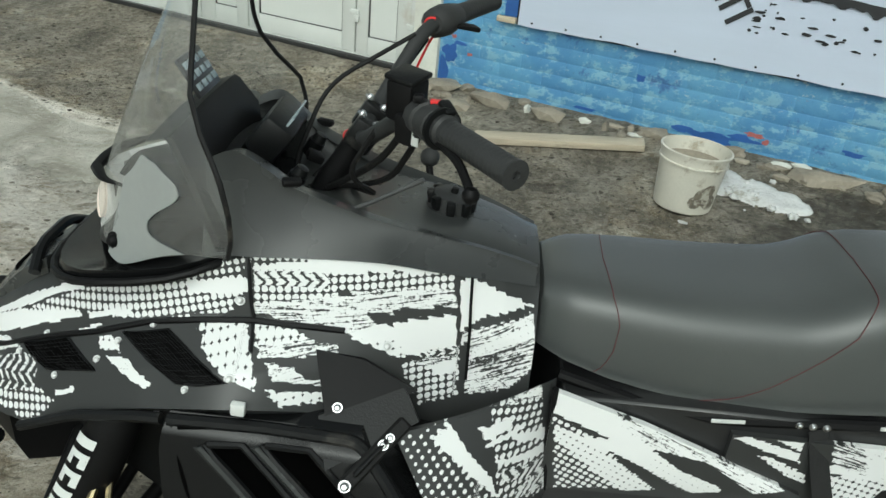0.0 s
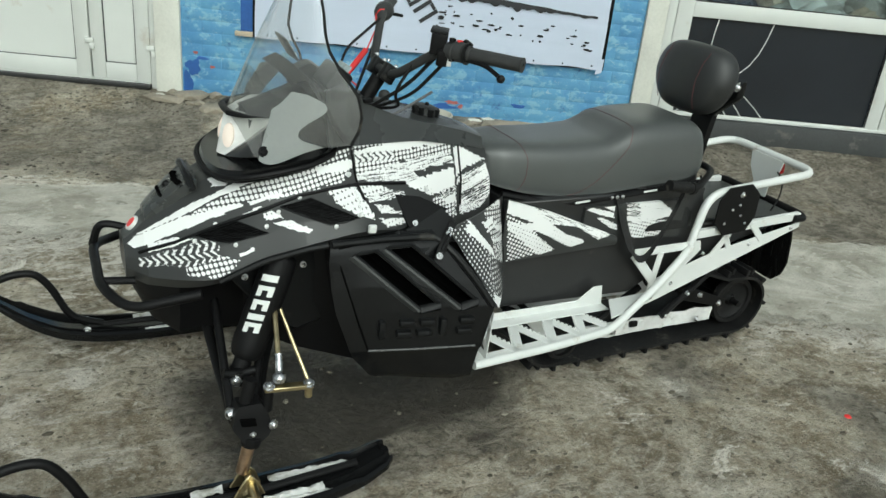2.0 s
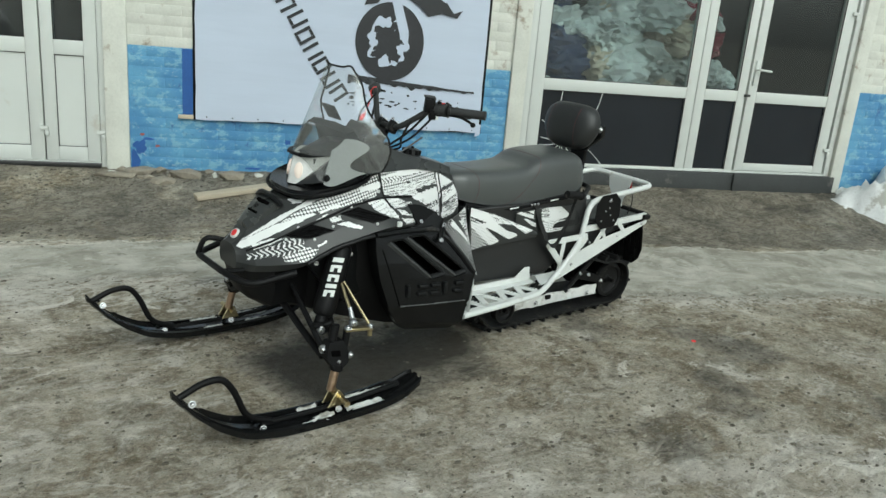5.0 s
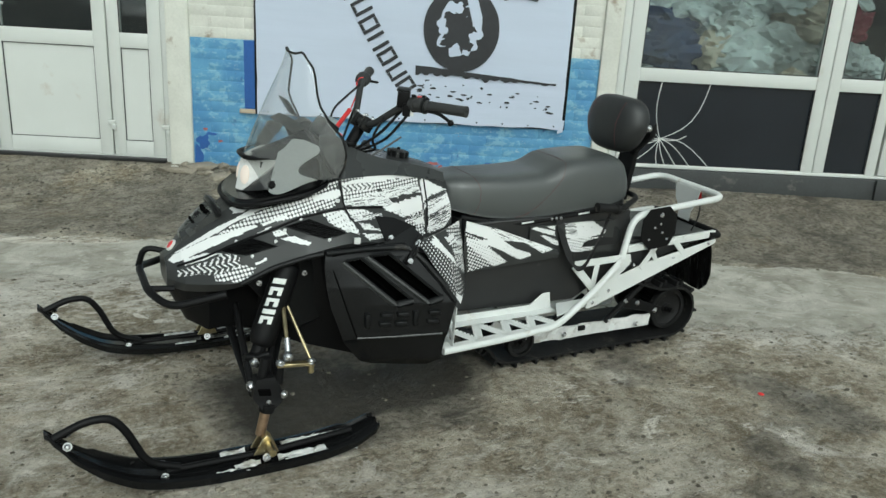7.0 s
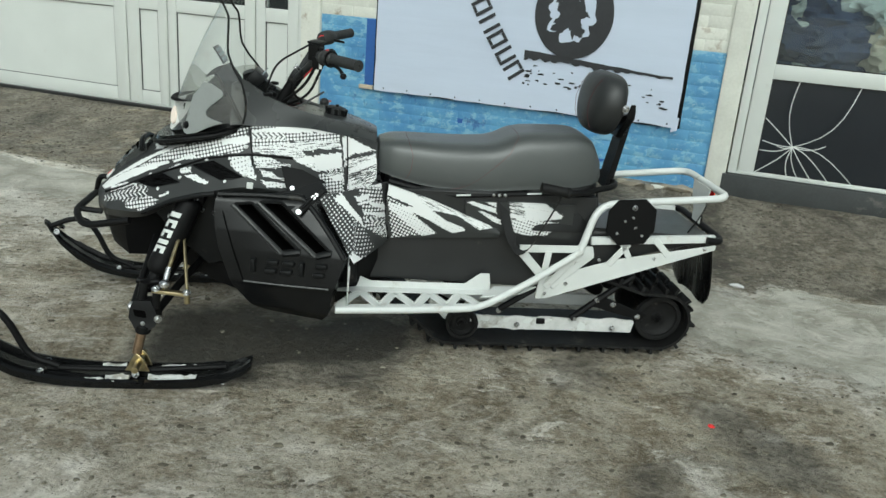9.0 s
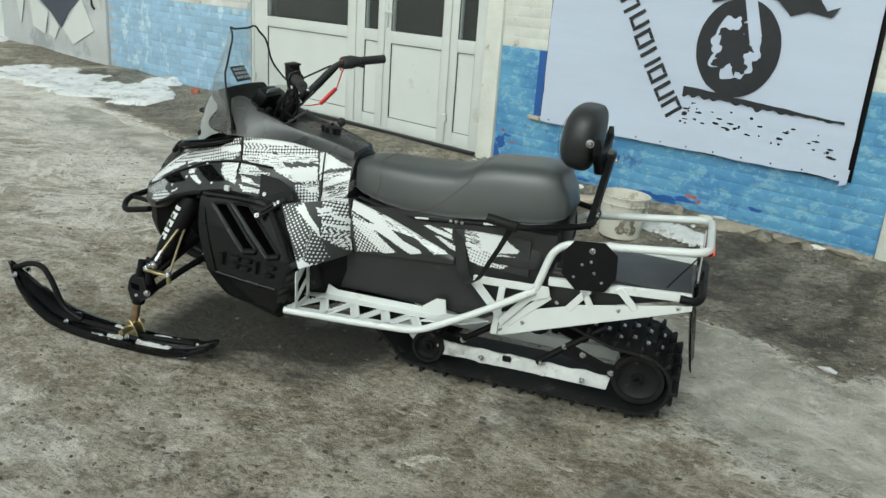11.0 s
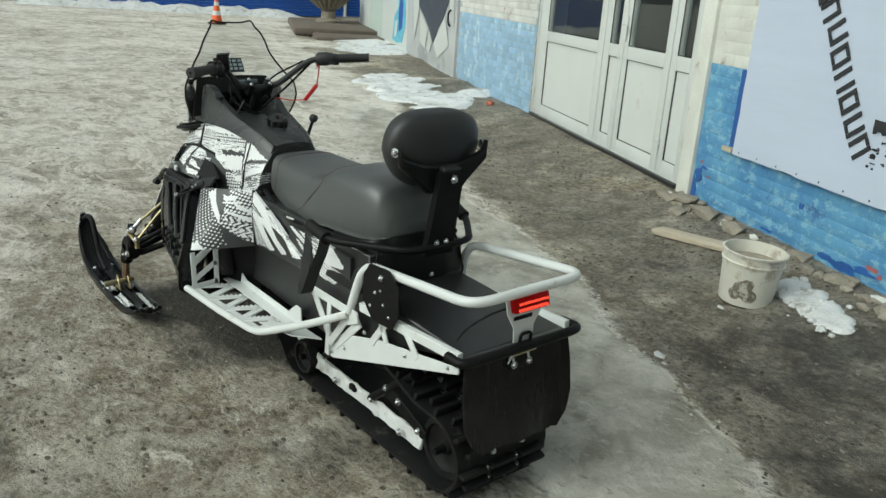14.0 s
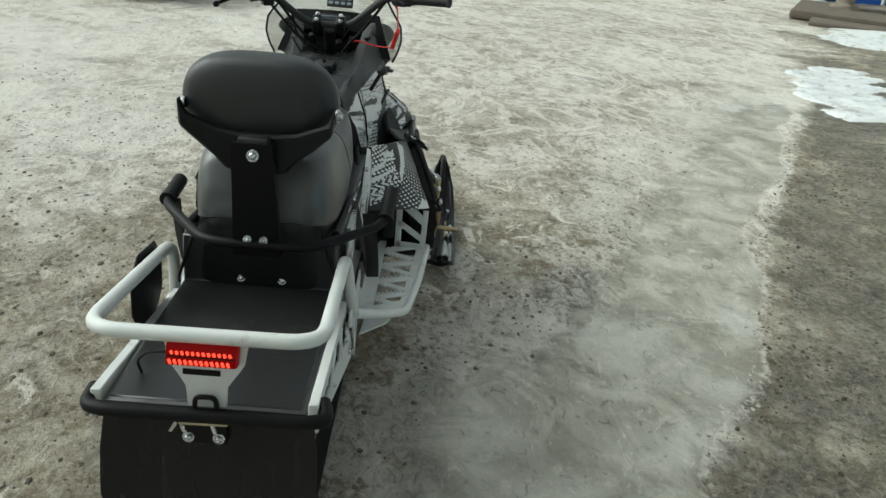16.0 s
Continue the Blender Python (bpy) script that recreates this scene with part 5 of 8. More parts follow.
# tank cover: console, fuel cap, knob, key strap
rows = []
for i in range(21):
    x = -0.33 + 0.43 * i / 20
    w = float(np.interp(x, [-0.34, -0.30, -0.19, -0.05, 0.03, 0.095], [.130, .124, .112, .098, .085, .073]))
    mid_ = float(np.interp(x, [-0.33, -0.2, -0.12, -0.03, 0.05, 0.10], [0.898, 0.903, 0.890, 0.880, 0.860, 0.840]))
    rim_z = float(np.interp(x, [-0.34, -0.30, -0.255, -0.19, -0.13, -0.05, 0.03, 0.095], [.985, .956, .937, .913, .898, .881, .860, .836]))
    rows.append([(x, y * w, mid_ + (rim_z - mid_) * abs(y) ** 4 + 0.004 * (1 - y * y)) for y in (-1, -.9, -.75, -.5, 0, .5, .75, .9, 1)])
part("console", grid(rows, thick=(0, 0, -0.02)), BODY, sled, "satin black tank cover")
capm = pose(-0.058, 0.008, 0.884, 0, 9, 0)
cap = part("fuel_cap", lathe([(0, .030), (.028, .030), (.034, .026), (.036, .004), (.042, .002), (.044, -.006), (0, -.006)], 24, capm), BAR, sled)
for i in range(8):
    a = 2 * math.pi * i / 8
    part("rib", box(capm @ Vector((.036 * math.cos(a), .036 * math.sin(a), .014)), (.014, .016, .026), .004, (0, 9, math.degrees(a))), PLASTIC, cap)
part("vent_nub", lathe([(0, .01), (.006, .009), (.007, 0), (0, 0)], 10, pose(-0.053, 0.008, 0.913, 0, 9, 0)), MATTE, cap)
knob = part("starter_knob", lathe([(0, .020), (.010, .019), (.017, .012), (.019, .002), (.016, -.009), (.008, -.015), (0, -.015)], 16, pose(-0.108, 0.204, 0.890, -22, 6, 0)), BAR, sled, "black ball knob on a stem")
part("stem", tube([(-0.108, 0.199, 0.878), (-0.095, 0.168, 0.820)], 0.007, 10, 0), MATTE, knob)
for s in (1, -1):
    part("latch", box((-0.298, -s * 0.134, 0.968), (0.03, 0.018, 0.012), 0.004, (0, 0, 20 * s)), MATTE, sled)

# side cowlings with scoops
for s in (1, -1):
    keys = [(0.652, [(-0.445, .300), (-0.30, .300), (-0.155, .300)]), (0.630, [(-0.452, .322), (-0.30, .325), (-0.135, .335)]), (0.60, [(-0.456, .330), (-0.28, .338), (-0.105, .352)]), (0.53, [(-0.452, .345), (-0.25, .368), (-0.05, .388)]),
            (0.463, [(-0.440, .355), (-0.22, .388), (0.002, .420)]), (0.35, [(-0.40, .368), (-0.22, .402), (-0.035, .438)]), (0.335, [(-0.395, .362), (-0.22, .396), (-0.04, .432)]), (0.25, [(-0.33, .345), (-0.19, .385), (-0.055, .430)]), (0.205, [(-0.26, .30), (-0.16, .34), (-0.075, .37)]), (0.185, [(-0.24, .22), (-0.16, .25), (-0.09, .27)])]
    def cow_y(x, z):
        ks = sorted(keys)
        i = max(1, min(len(ks) - 1, next((j for j, k in enumerate(ks) if k[0] >= z), len(ks) - 1)))
        (z0, p0), (z1, p1) = ks[i - 1], ks[i]
        f = (z - z0) / (z1 - z0)
        y0, y1 = np.interp(x, [a for a, _ in p0], [c for _, c in p0]), np.interp(x, [a for a, _ in p1], [c for _, c in p1])
        return float(y0 * (1 - f) + y1 * f) + 0.010

    def on(x, z, off=0.0):
        return (x, -s * (cow_y(x, z) + off), z)
    SCOOPS = (((-0.388, .618), (-0.328, .624), (-0.158, .474), (-0.216, .466)), ((-0.302, .628), (-0.226, .630), (-0.050, .478), (-0.100, .466)))

    def in_scoop(x, z):
        for quad in SCOOPS:
            hit = False
            for (x1, z1), (x2, z2) in zip(quad, quad[1:] + quad[:1]):
                if (z1 > z) != (z2 > z) and x < (x2 - x1) * (z - z1) / (z2 - z1) + x1:
                    hit = not hit
            if hit:
                return True
        return False
    bm = bmesh.new()
    zs = np.linspace(0.652, 0.185, 70)
    skin = []
    for z in zs:
        lo_x, hi_x = (float(np.interp(z, [k[0] for k in sorted(keys)], [k[1][e][0] for k in sorted(keys)])) for e in (0, 2))
        skin.append([bm.verts.new(on(lo_x + (hi_x - lo_x) * j / 70, float(z))) for j in range(71)])
    for a, c in zip(skin, skin[1:]):
        for j in range(70):
            mid_ = (a[j].co + c[j + 1].co) / 2
            if not in_scoop(mid_.x, mid_.z):
                bm.faces.new((a[j], a[j + 1], c[j + 1], c[j]))
    border = skin[0] + [r_[-1] for r_ in skin[1:]] + skin[-1][-2::-1] + [r_[0] for r_ in skin[-2:0:-1]]
    inner_ = [bm.verts.new(v.co + Vector((0.02, s * 0.10, 0))) for v in border]
    for k in range(len(border)):
        bm.faces.new((border[k - 1], border[k], inner_[k], inner_[k - 1]))
    bmesh.ops.delete(bm, geom=[v for v in bm.verts if not v.link_faces], context="VERTS")
    cow = part("cowling", bm, GLOSSY, sled, "moulded black side cowling")
    # raised border
    rimpts = [on(-0.445, 0.645, .004), on(-0.30, 0.647, .004), on(-0.155, 0.645, .006), on(-0.105, 0.60, .004), on(-0.05, 0.53, .004), on(-0.005, 0.463, .002)]
    part("rim", tube(rimpts, 0.010, 8, 0.02), PLASTIC, cow)
    part("rim", tube([on(-0.440, 0.640, .001), on(-0.418, 0.56, .001), on(-0.385, 0.45, .001), on(-0.352, 0.352, .001)], 0.0028, 6, 0.02), SHADE_BLACK, cow)
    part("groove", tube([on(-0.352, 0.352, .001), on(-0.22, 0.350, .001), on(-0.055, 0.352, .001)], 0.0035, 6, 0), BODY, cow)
    part("ridge", tube([on(-0.428, 0.636, .002), on(-0.30, 0.646, .002), on(-0.215, 0.648, .003)], 0.0028, 6, 0), SHADE_BLACK, cow)
    for quad in SCOOPS:
        ring_ = []
        for (x1, z1), (x2, z2) in zip(quad, quad[1:] + quad[:1]):
            ring_ += [(x1 + (x2 - x1) * k / 8, z1 + (z2 - z1) * k / 8) for k in range(8)]
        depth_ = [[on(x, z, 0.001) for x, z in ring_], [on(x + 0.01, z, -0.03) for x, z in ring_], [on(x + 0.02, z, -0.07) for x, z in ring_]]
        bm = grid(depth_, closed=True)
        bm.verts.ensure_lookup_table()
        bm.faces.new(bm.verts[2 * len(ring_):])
        hole = part("scoop", bm, SHADE_BLACK, cow, "air scoop with walls painted shade-black")
        part("scoop_rim", tube([on(x, z, 0.0015) for x, z in ring_], 0.0055, 6, 0, closed=True), PLASTIC, hole)
        # the blade along the lower edge stands proud; the opening's shade is painted near-black
        blade = []
        for c in (j / 8 for j in range(9)):
            p = np.array(quad[0]) * (1 - c) + np.array(quad[3]) * c
            blade.append([on(p[0] - 0.016, p[1] - 0.008, 0.0), on(p[0] - 0.007, p[1] - 0.003, 0.007 + 0.006 * c), on(p[0] - 0.001, p[1], 0.007 + 0.006 * c), on(p[0] + 0.002, p[1] + 0.001, 0.0)])
        part("scoop_blade", grid(blade, thick=(0, s * 0.004, 0)), BODY, hole)
        foot = []
        for c in (j / 6 for j in range(7)):
            p = np.array(quad[3]) * (1 - c) + np.array(quad[2]) * c
            foot.append([on(p[0] + 0.002, p[1] + 0.010, 0.004), on(p[0], p[1] + 0.004, 0.010), on(p[0], p[1] - 0.004, 0.014 - 0.004 * c), on(p[0], p[1] - 0.015, 0.001)])
        part("scoop_foot", grid(foot, thick=(0, s * 0.004, 0)), PLASTIC, hole)
    # embossed word: plain raised bars
    for i in range(5):
        x = -0.318 + 0.056 * i
        if i in (0, 3):
            bars = ((0.0, .414, .018, .052),)
        else:
            bars = ((0.008, .430, .042, .019), (0.008, .399, .042, .019))
        for dx, z, w, h in bars:
            part("raised_bar", box(on(x + dx + (z - .414) * .25, z, 0.002), (w, 0.026, h), 0.006, (0, 0, -s * 12)), PLASTIC, cow)
    # black triangular bracket and rubber latch
    def plate(*corners):
        a, c, d, e = (Vector((x, -s * y, z)) for x, y, z in corners)
        return grid([[a.lerp(c, f).lerp(e.lerp(d, f), g) for f in (i / 4 for i in range(5))] for g in (i / 4 for i in range(5))], thick=(0, s * 0.010, -0.004))
    part("bracket", plate((-0.240, .232, .735), (-0.165, .228, .722), (-0.078, .244, .684), (-0.212, .294, .650)), MATTE, sled, "black plate in the corner recess")
    part("corner_band", plate((-0.224, .290, .655), (-0.100, .242, .690), (-0.070, .286, .660), (-0.200, .360, .612)), SKIRT, sled, "dark band under the corner recess")
    latch = part("latch_strap", strip((-0.172, -s * 0.388, 0.604), (-0.088, -s * 0.300, 0.671), 0.024, 0.010, (0.2, -s, 0.75), 0.004), RUBBER, sled, "rubber hold-down strap")
    part("strap_slot", strip((-0.155, -s * 0.377, 0.624), (-0.112, -s * 0.332, 0.659), 0.008, 0.008, (0.2, -s, 0.75), 0.003), GLOSSY, latch)
    bolt((-0.166, -s * 0.388, 0.614), 0.007, (0, -s, 0.6), ZINC, latch)
    bolt((-0.118, -s * 0.337, 0.653), 0.006, (0, -s, 0.6), ZINC, latch)
    bolt((-0.109, -s * 0.328, 0.660), 0.005, (0, -s, 0.6), ZINC, latch)
    bolt((-0.196, -s * 0.283, 0.668), 0.006, (0, -s, 0.6), ZINC)
    # panel between cowling and footwell
    A, B, C, D = Vector((-0.105, .308, .650)), Vector((0.138, .176, .678)), Vector((0.156, .198, .462)), Vector((0.028, .412, .440))
    rows = []
    for i in range(41):
        f = i / 40
        a, c = A.lerp(D, f), B.lerp(C, f)
        rows.append([(p.x, -s * (p.y + 0.03 * math.sin(math.pi * g) * math.sin(math.pi * (0.15 + 0.7 * f))), p.z) for g, p in ((g, a.lerp(c, g)) for g in (j / 40 for j in range(41)))])
    decal(part("knee_panel", grid(rows, thick=(0.008, s * 0.012, 0)), DECAL, sled, "black panel with white dotted decal"), "knee_panel", lambda x: -52.0 if x < 0.03 else -12.0)
    # panel under the seat
    xs = [0.142 + 0.435 * i / 90 for i in range(91)]
    rows = [[(x, -s * (0.198 + 0.03 * (x - 0.14) + 0.008 * math.sin(math.pi * g)), np.interp(x, [0.142, 0.58], [0.466, 0.492]) * (1 - g) + np.interp(x, [0.142, 0.30, 0.58], [0.676, 0.628, 0.520]) * g) for x in xs] for g in (j / 40 for j in range(41))]
    decal(part("side_panel", grid(rows, thick=(0, s * 0.012, 0)), DECAL, sled, "black panel with a white slash decal"), "side_panel", lambda x: -24.0)
    part("panel_edge", tube([(0.142, -s * 0.196, 0.68), (0.146, -s * 0.198, 0.56), (0.152, -s * 0.20, 0.465)], 0.006, 8, 0), MATTE, sled)
    xs = [0.44 + 0.42 * i / 80 for i in range(81)]
    rows = [[(x, -s * 0.200, np.interp(x, [0.44, 0.58, 0.86], [0.575, 0.505, 0.49]) * (1 - g) + 0.628 * g) for x in xs] for g in (j / 30 for j in range(31))]
    decal(part("box_panel", grid(rows, thick=(0, s * 0.012, 0)), DECAL, sled, "black panel with white decal"), "box_panel", lambda x: -14.0)

# seat
SEAT = [(0.100, .075, .785, .720), (0.112, .102, .805, .700), (0.16, .130, .816, .688), (0.24, .146, .818, .670), (0.34, .158, .816, .658), (0.44, .164, .818, .655), (0.53, .168, .824, .658), (0.575, .170, .838, .662), (0.62, .171, .860, .666), (0.67, .172, .872, .672), (0.78, .174, .878, .682), (0.87, .168, .878, .690), (0.925, .154, .856, .700), (0.958, .132, .796, .710), (0.972, .10, .745, .720)]


def seat_ring(w, top, bot):
    h = top - bot
    half = [(0, top + .003), (.50 * w, top + .002), (.76 * w, top - .045 * h), (.91 * w, top - .19 * h), (.975 * w, top - .45 * h), (w, top - .75 * h), (.98 * w, bot + .05 * h), (.90 * w, bot), (0, bot)]
    return np.array(half)


rows = []
for x, prof in catmull([(x, seat_ring(*r)) for x, *r in SEAT], 4):
    half = [tuple(p) for _, p in catmull([(i, np.array(p)) for i, p in enumerate(prof)], 3)]
    rows.append([(x, -y, z) for y, z in half] + [(x, y, z) for y, z in reversed(half[1:-1])])
seat = part("seat", loft(rows), VINYL, sled, "black vinyl seat with red stitching")


def seat_pt(x, g):
    """On the seat's skin: g from 0 at the middle to 1 at the lower left edge, negative to the right."""
    rows_ = catmull([(q_[0], np.array(q_[1:], float)) for q_ in SEAT], 12)
    r = min(rows_, key=lambda q_: abs(q_[0] - x))[1]
    line_ = [q_ for _, q_ in catmull([(i, np.array(q_)) for i, q_ in enumerate(seat_ring(*r))], 8)]
    k_ = abs(g) * 7 * 8
    i = min(int(k_), len(line_) - 2)
    y, z = line_[i] + (line_[i + 1] - line_[i]) * (k_ - i)
    return (x, -math.copysign(y, g), z)


for s in (1, -1):
    for seam in (((0.215, 0), (0.222, .3), (0.235, .5), (0.232, .65), (0.205, .95)), ((0.635, 0), (0.630, .25), (0.60, .45), (0.53, .6), (0.44, .8), (0.36, .97))):
        line = []
        for (x0, g0), (x1, g1) in zip(seam, seam[1:]):
            line += [seat_pt(x0 + (x1 - x0) * k / 8, s * (g0 + (g1 - g0) * k / 8)) for k in range(8)]
        line = [(x, y * 1.008, z + 0.0010) for x, y, z in line]
        part("stitching", tube(line, 0.0008, 5, 0), THREAD, seat)
    part("seat_rail", tube([(0.15, -s * 0.15, 0.676), (0.30, -s * 0.172, 0.648), (0.42, -s * 0.180, 0.640), (0.92, -s * 0.178, 0.678)], 0.010, 8, 0.03), MATTE, sled)
    for x in (0.43, 0.70):
        part("tag", box((x, -s * 0.190, np.interp(x, [0.42, 0.92], [0.645, 0.680])), (0.055, 0.003, 0.007), 0.001, (0, -4, 0)), WHITE, sled, "small white label")
    strapbolts = [(0.545 + 0.022 * i, -s * 0.19, 0.652) for i in range(3)]
    for p in strapbolts:
        bolt(p, 0.005, (0, -s, 0))
    # passenger strap hanging in a loop
    pts = [(0.578, .190, .645), (0.600, .217, .555), (0.630, .246, .475), (0.655, .258, .450), (0.688, .262, .470), (0.730, .260, .55), (0.770, .254, .63), (0.792, .250, .690)]
    path = [Vector(p) for _, p in catmull([(i, np.array(p)) for i, p in enumerate(pts)], 4)]
    rows = []
    for i, p in enumerate(path):
        wdir = Vector((0.85, -0.3, 0.1)) if i < 8 else Vector((0.55, -0.75, 0.2))
        p = Vector((p.x, -s * p.y, p.z))
        wv = Vector((wdir.x, -s * wdir.y, wdir.z)).normalized() * 0.019
        rows.append([p - wv, p, p + wv])
    part("strap", grid(rows, thick=(0, s * 0.003, 0.001)), WEBBING, sled, "hanging black webbing strap")

# headrest
rows = []
for i in range(1, 24):
    v = math.pi * i / 24
    z = 0.118 * math.copysign(abs(math.cos(v)) ** 0.8, math.cos(v))
    r = math.sin(v) ** 0.55
    ring = []
    for j in range(32):
        a = 2 * math.pi * j / 32
        c, d = math.cos(a), math.sin(a)
        ring.append((0.088 * r * math.copysign(abs(c) ** 0.8, c) * (1.0 if c < 0 else 0.62), 0.172 * r * math.copysign(abs(d) ** 0.75, d) * (1 - 0.22 * max(0, -z / 0.118)), z))
    rows.append(ring)
hm = pose(0.985, 0.014, 0.992, 0, 8, 0)
bm = loft(rows)
bmesh.ops.transform(bm, matrix=hm, verts=bm.verts)
head = part("backrest_pad", bm, PADDING, sled, "padded black vinyl backrest")
for s in (1, -1):
    part("stitching", tube([hm @ Vector((-0.05 - 0.042 * (1 - t * t), s * 0.09, 0.112 * t)) for t in (-.85, -.5, 0, .5, .85)], 0.0010, 5, 0.01), THREAD, head)
    bolt((1.018, 0.018 + s * 0.168, 0.997), 0.011, (0.2, s, 0), ZINC, head)
part("back_shell", prism([(-0.152, 1.02), (-0.150, 0.958), (-0.075, 0.896), (-0.048, 0.868), (0.078, 0.868), (0.105, 0.896), (0.178, 0.958), (0.182, 1.02), (0.168, 0.984), (0.10, 0.958), (0.055, 0.952), (-0.025, 0.952), (-0.07, 0.958), (-0.138, 0.984)], 1.030, 1.060, "x", 0.006), PLASTIC, head)
rows = [[(1.020 + 0.05 * f, 0.014 + (g - 0.5) * (0.108 - 0.02 * f), 0.66 + 0.28 * f) for g in (0, .25, .5, .75, 1)] for f in (j / 8 for j in range(9))]
post = part("backrest_post", grid(rows, thick=(0.024, 0, 0)), MATTE, sled)
part("hinge", box((1.076, 0.016, 0.940), (0.030, 0.066, 0.026), 0.005, (0, 8, 0)), GREYMETAL, post, "grey hinge plate")
bolt((1.098, 0.017, 0.916), 0.010, (1, 0, 0.1), ZINC, post)
for y in (-0.006, 0.031):
    bolt((1.056, y, 0.705), 0.007, (1, 0, 0.2), ZINC)
gb = [(0.735, -0.262, 0.705), (0.83, -0.262, 0.690), (1.050, -0.105, 0.690), (1.050, 0.135, 0.690), (0.84, 0.292, 0.684), (0.750, 0.298, 0.722)]
part("grab_bar", tube(gb, 0.012, 10, 0.06), MATTE, sled)
for a, c in ((gb[1], gb[0]), (gb[4], gb[5])):
    p = along(a, c, 0.15)
    q = (Vector(c) - p).to_track_quat("Z", "Y").to_matrix().to_4x4()
    q.translation = p
    ln = (Vector(c) - p).length + 0.03
    part("grip", lathe([(0, 0), (.021, 0), (.021, .012)] + [(.0175 + .0018 * (i % 2), .014 + (ln - .02) * i / 12) for i in range(13)] + [(.019, ln), (0, ln)], 14, q), RUBBER, sled, "knurled rubber grip")

# tunnel, seat box, deck
part("tunnel", prism([(0.02, 0.30), (0.16, 0.30), (0.70, 0.285), (0.78, 0.33), (1.43, 0.505), (1.43, 0.52), (0.95, 0.54), (0.95, 0.66), (0.16, 0.66), (0.13, 0.50)], -0.186, 0.186, bevel=0.004), GREYMETAL, sled, "dark painted tunnel sheet")
rows = []
for z, w, x0, x1 in ((0.735, .120, .70, .955), (0.712, .152, .66, .968), (0.66, .168, .64, .966), (0.60, .186, .64, .962), (0.55, .202, .64, .958), (0.522, .206, .64, .955)):
    ring_ = []
    for k in range(24):
        a = 2 * math.pi * k / 24
        c, d = math.cos(a), math.sin(a)
        ring_.append(((x0 + x1) / 2 + (x1 - x0) / 2 * math.copysign(abs(c) ** 0.45, c), w * math.copysign(abs(d) ** 0.45, d), z))
    rows.append(ring_)
seat_box = part("seat_box", loft(rows), SKIRT, sled, "black moulded box under the seat")
for s in (1, -1):
    part("piping", tube([(0.950, -s * 0.150, 0.690), (0.958, -s * 0.172, 0.62), (0.952, -s * 0.196, 0.55), (0.940, -s * 0.200, 0.527)], 0.004, 6, 0.02), RUBBER, seat_box)
part("deck", box((1.195, 0, 0.517), (0.49, 0.385, 0.010), 0.003, (0, 1.2, 0)), DECK, sled, "flat dark rear deck")
for y in (-0.044, 0.056):
    bolt((0.957, y, 0.560), 0.008, (1, 0, 0.3), ZINC)
for y in (-0.09, -0.02, 0.02, 0.09):
    bolt((0.952, y, 0.648), 0.005, (1, 0, 0.3), ZINC)

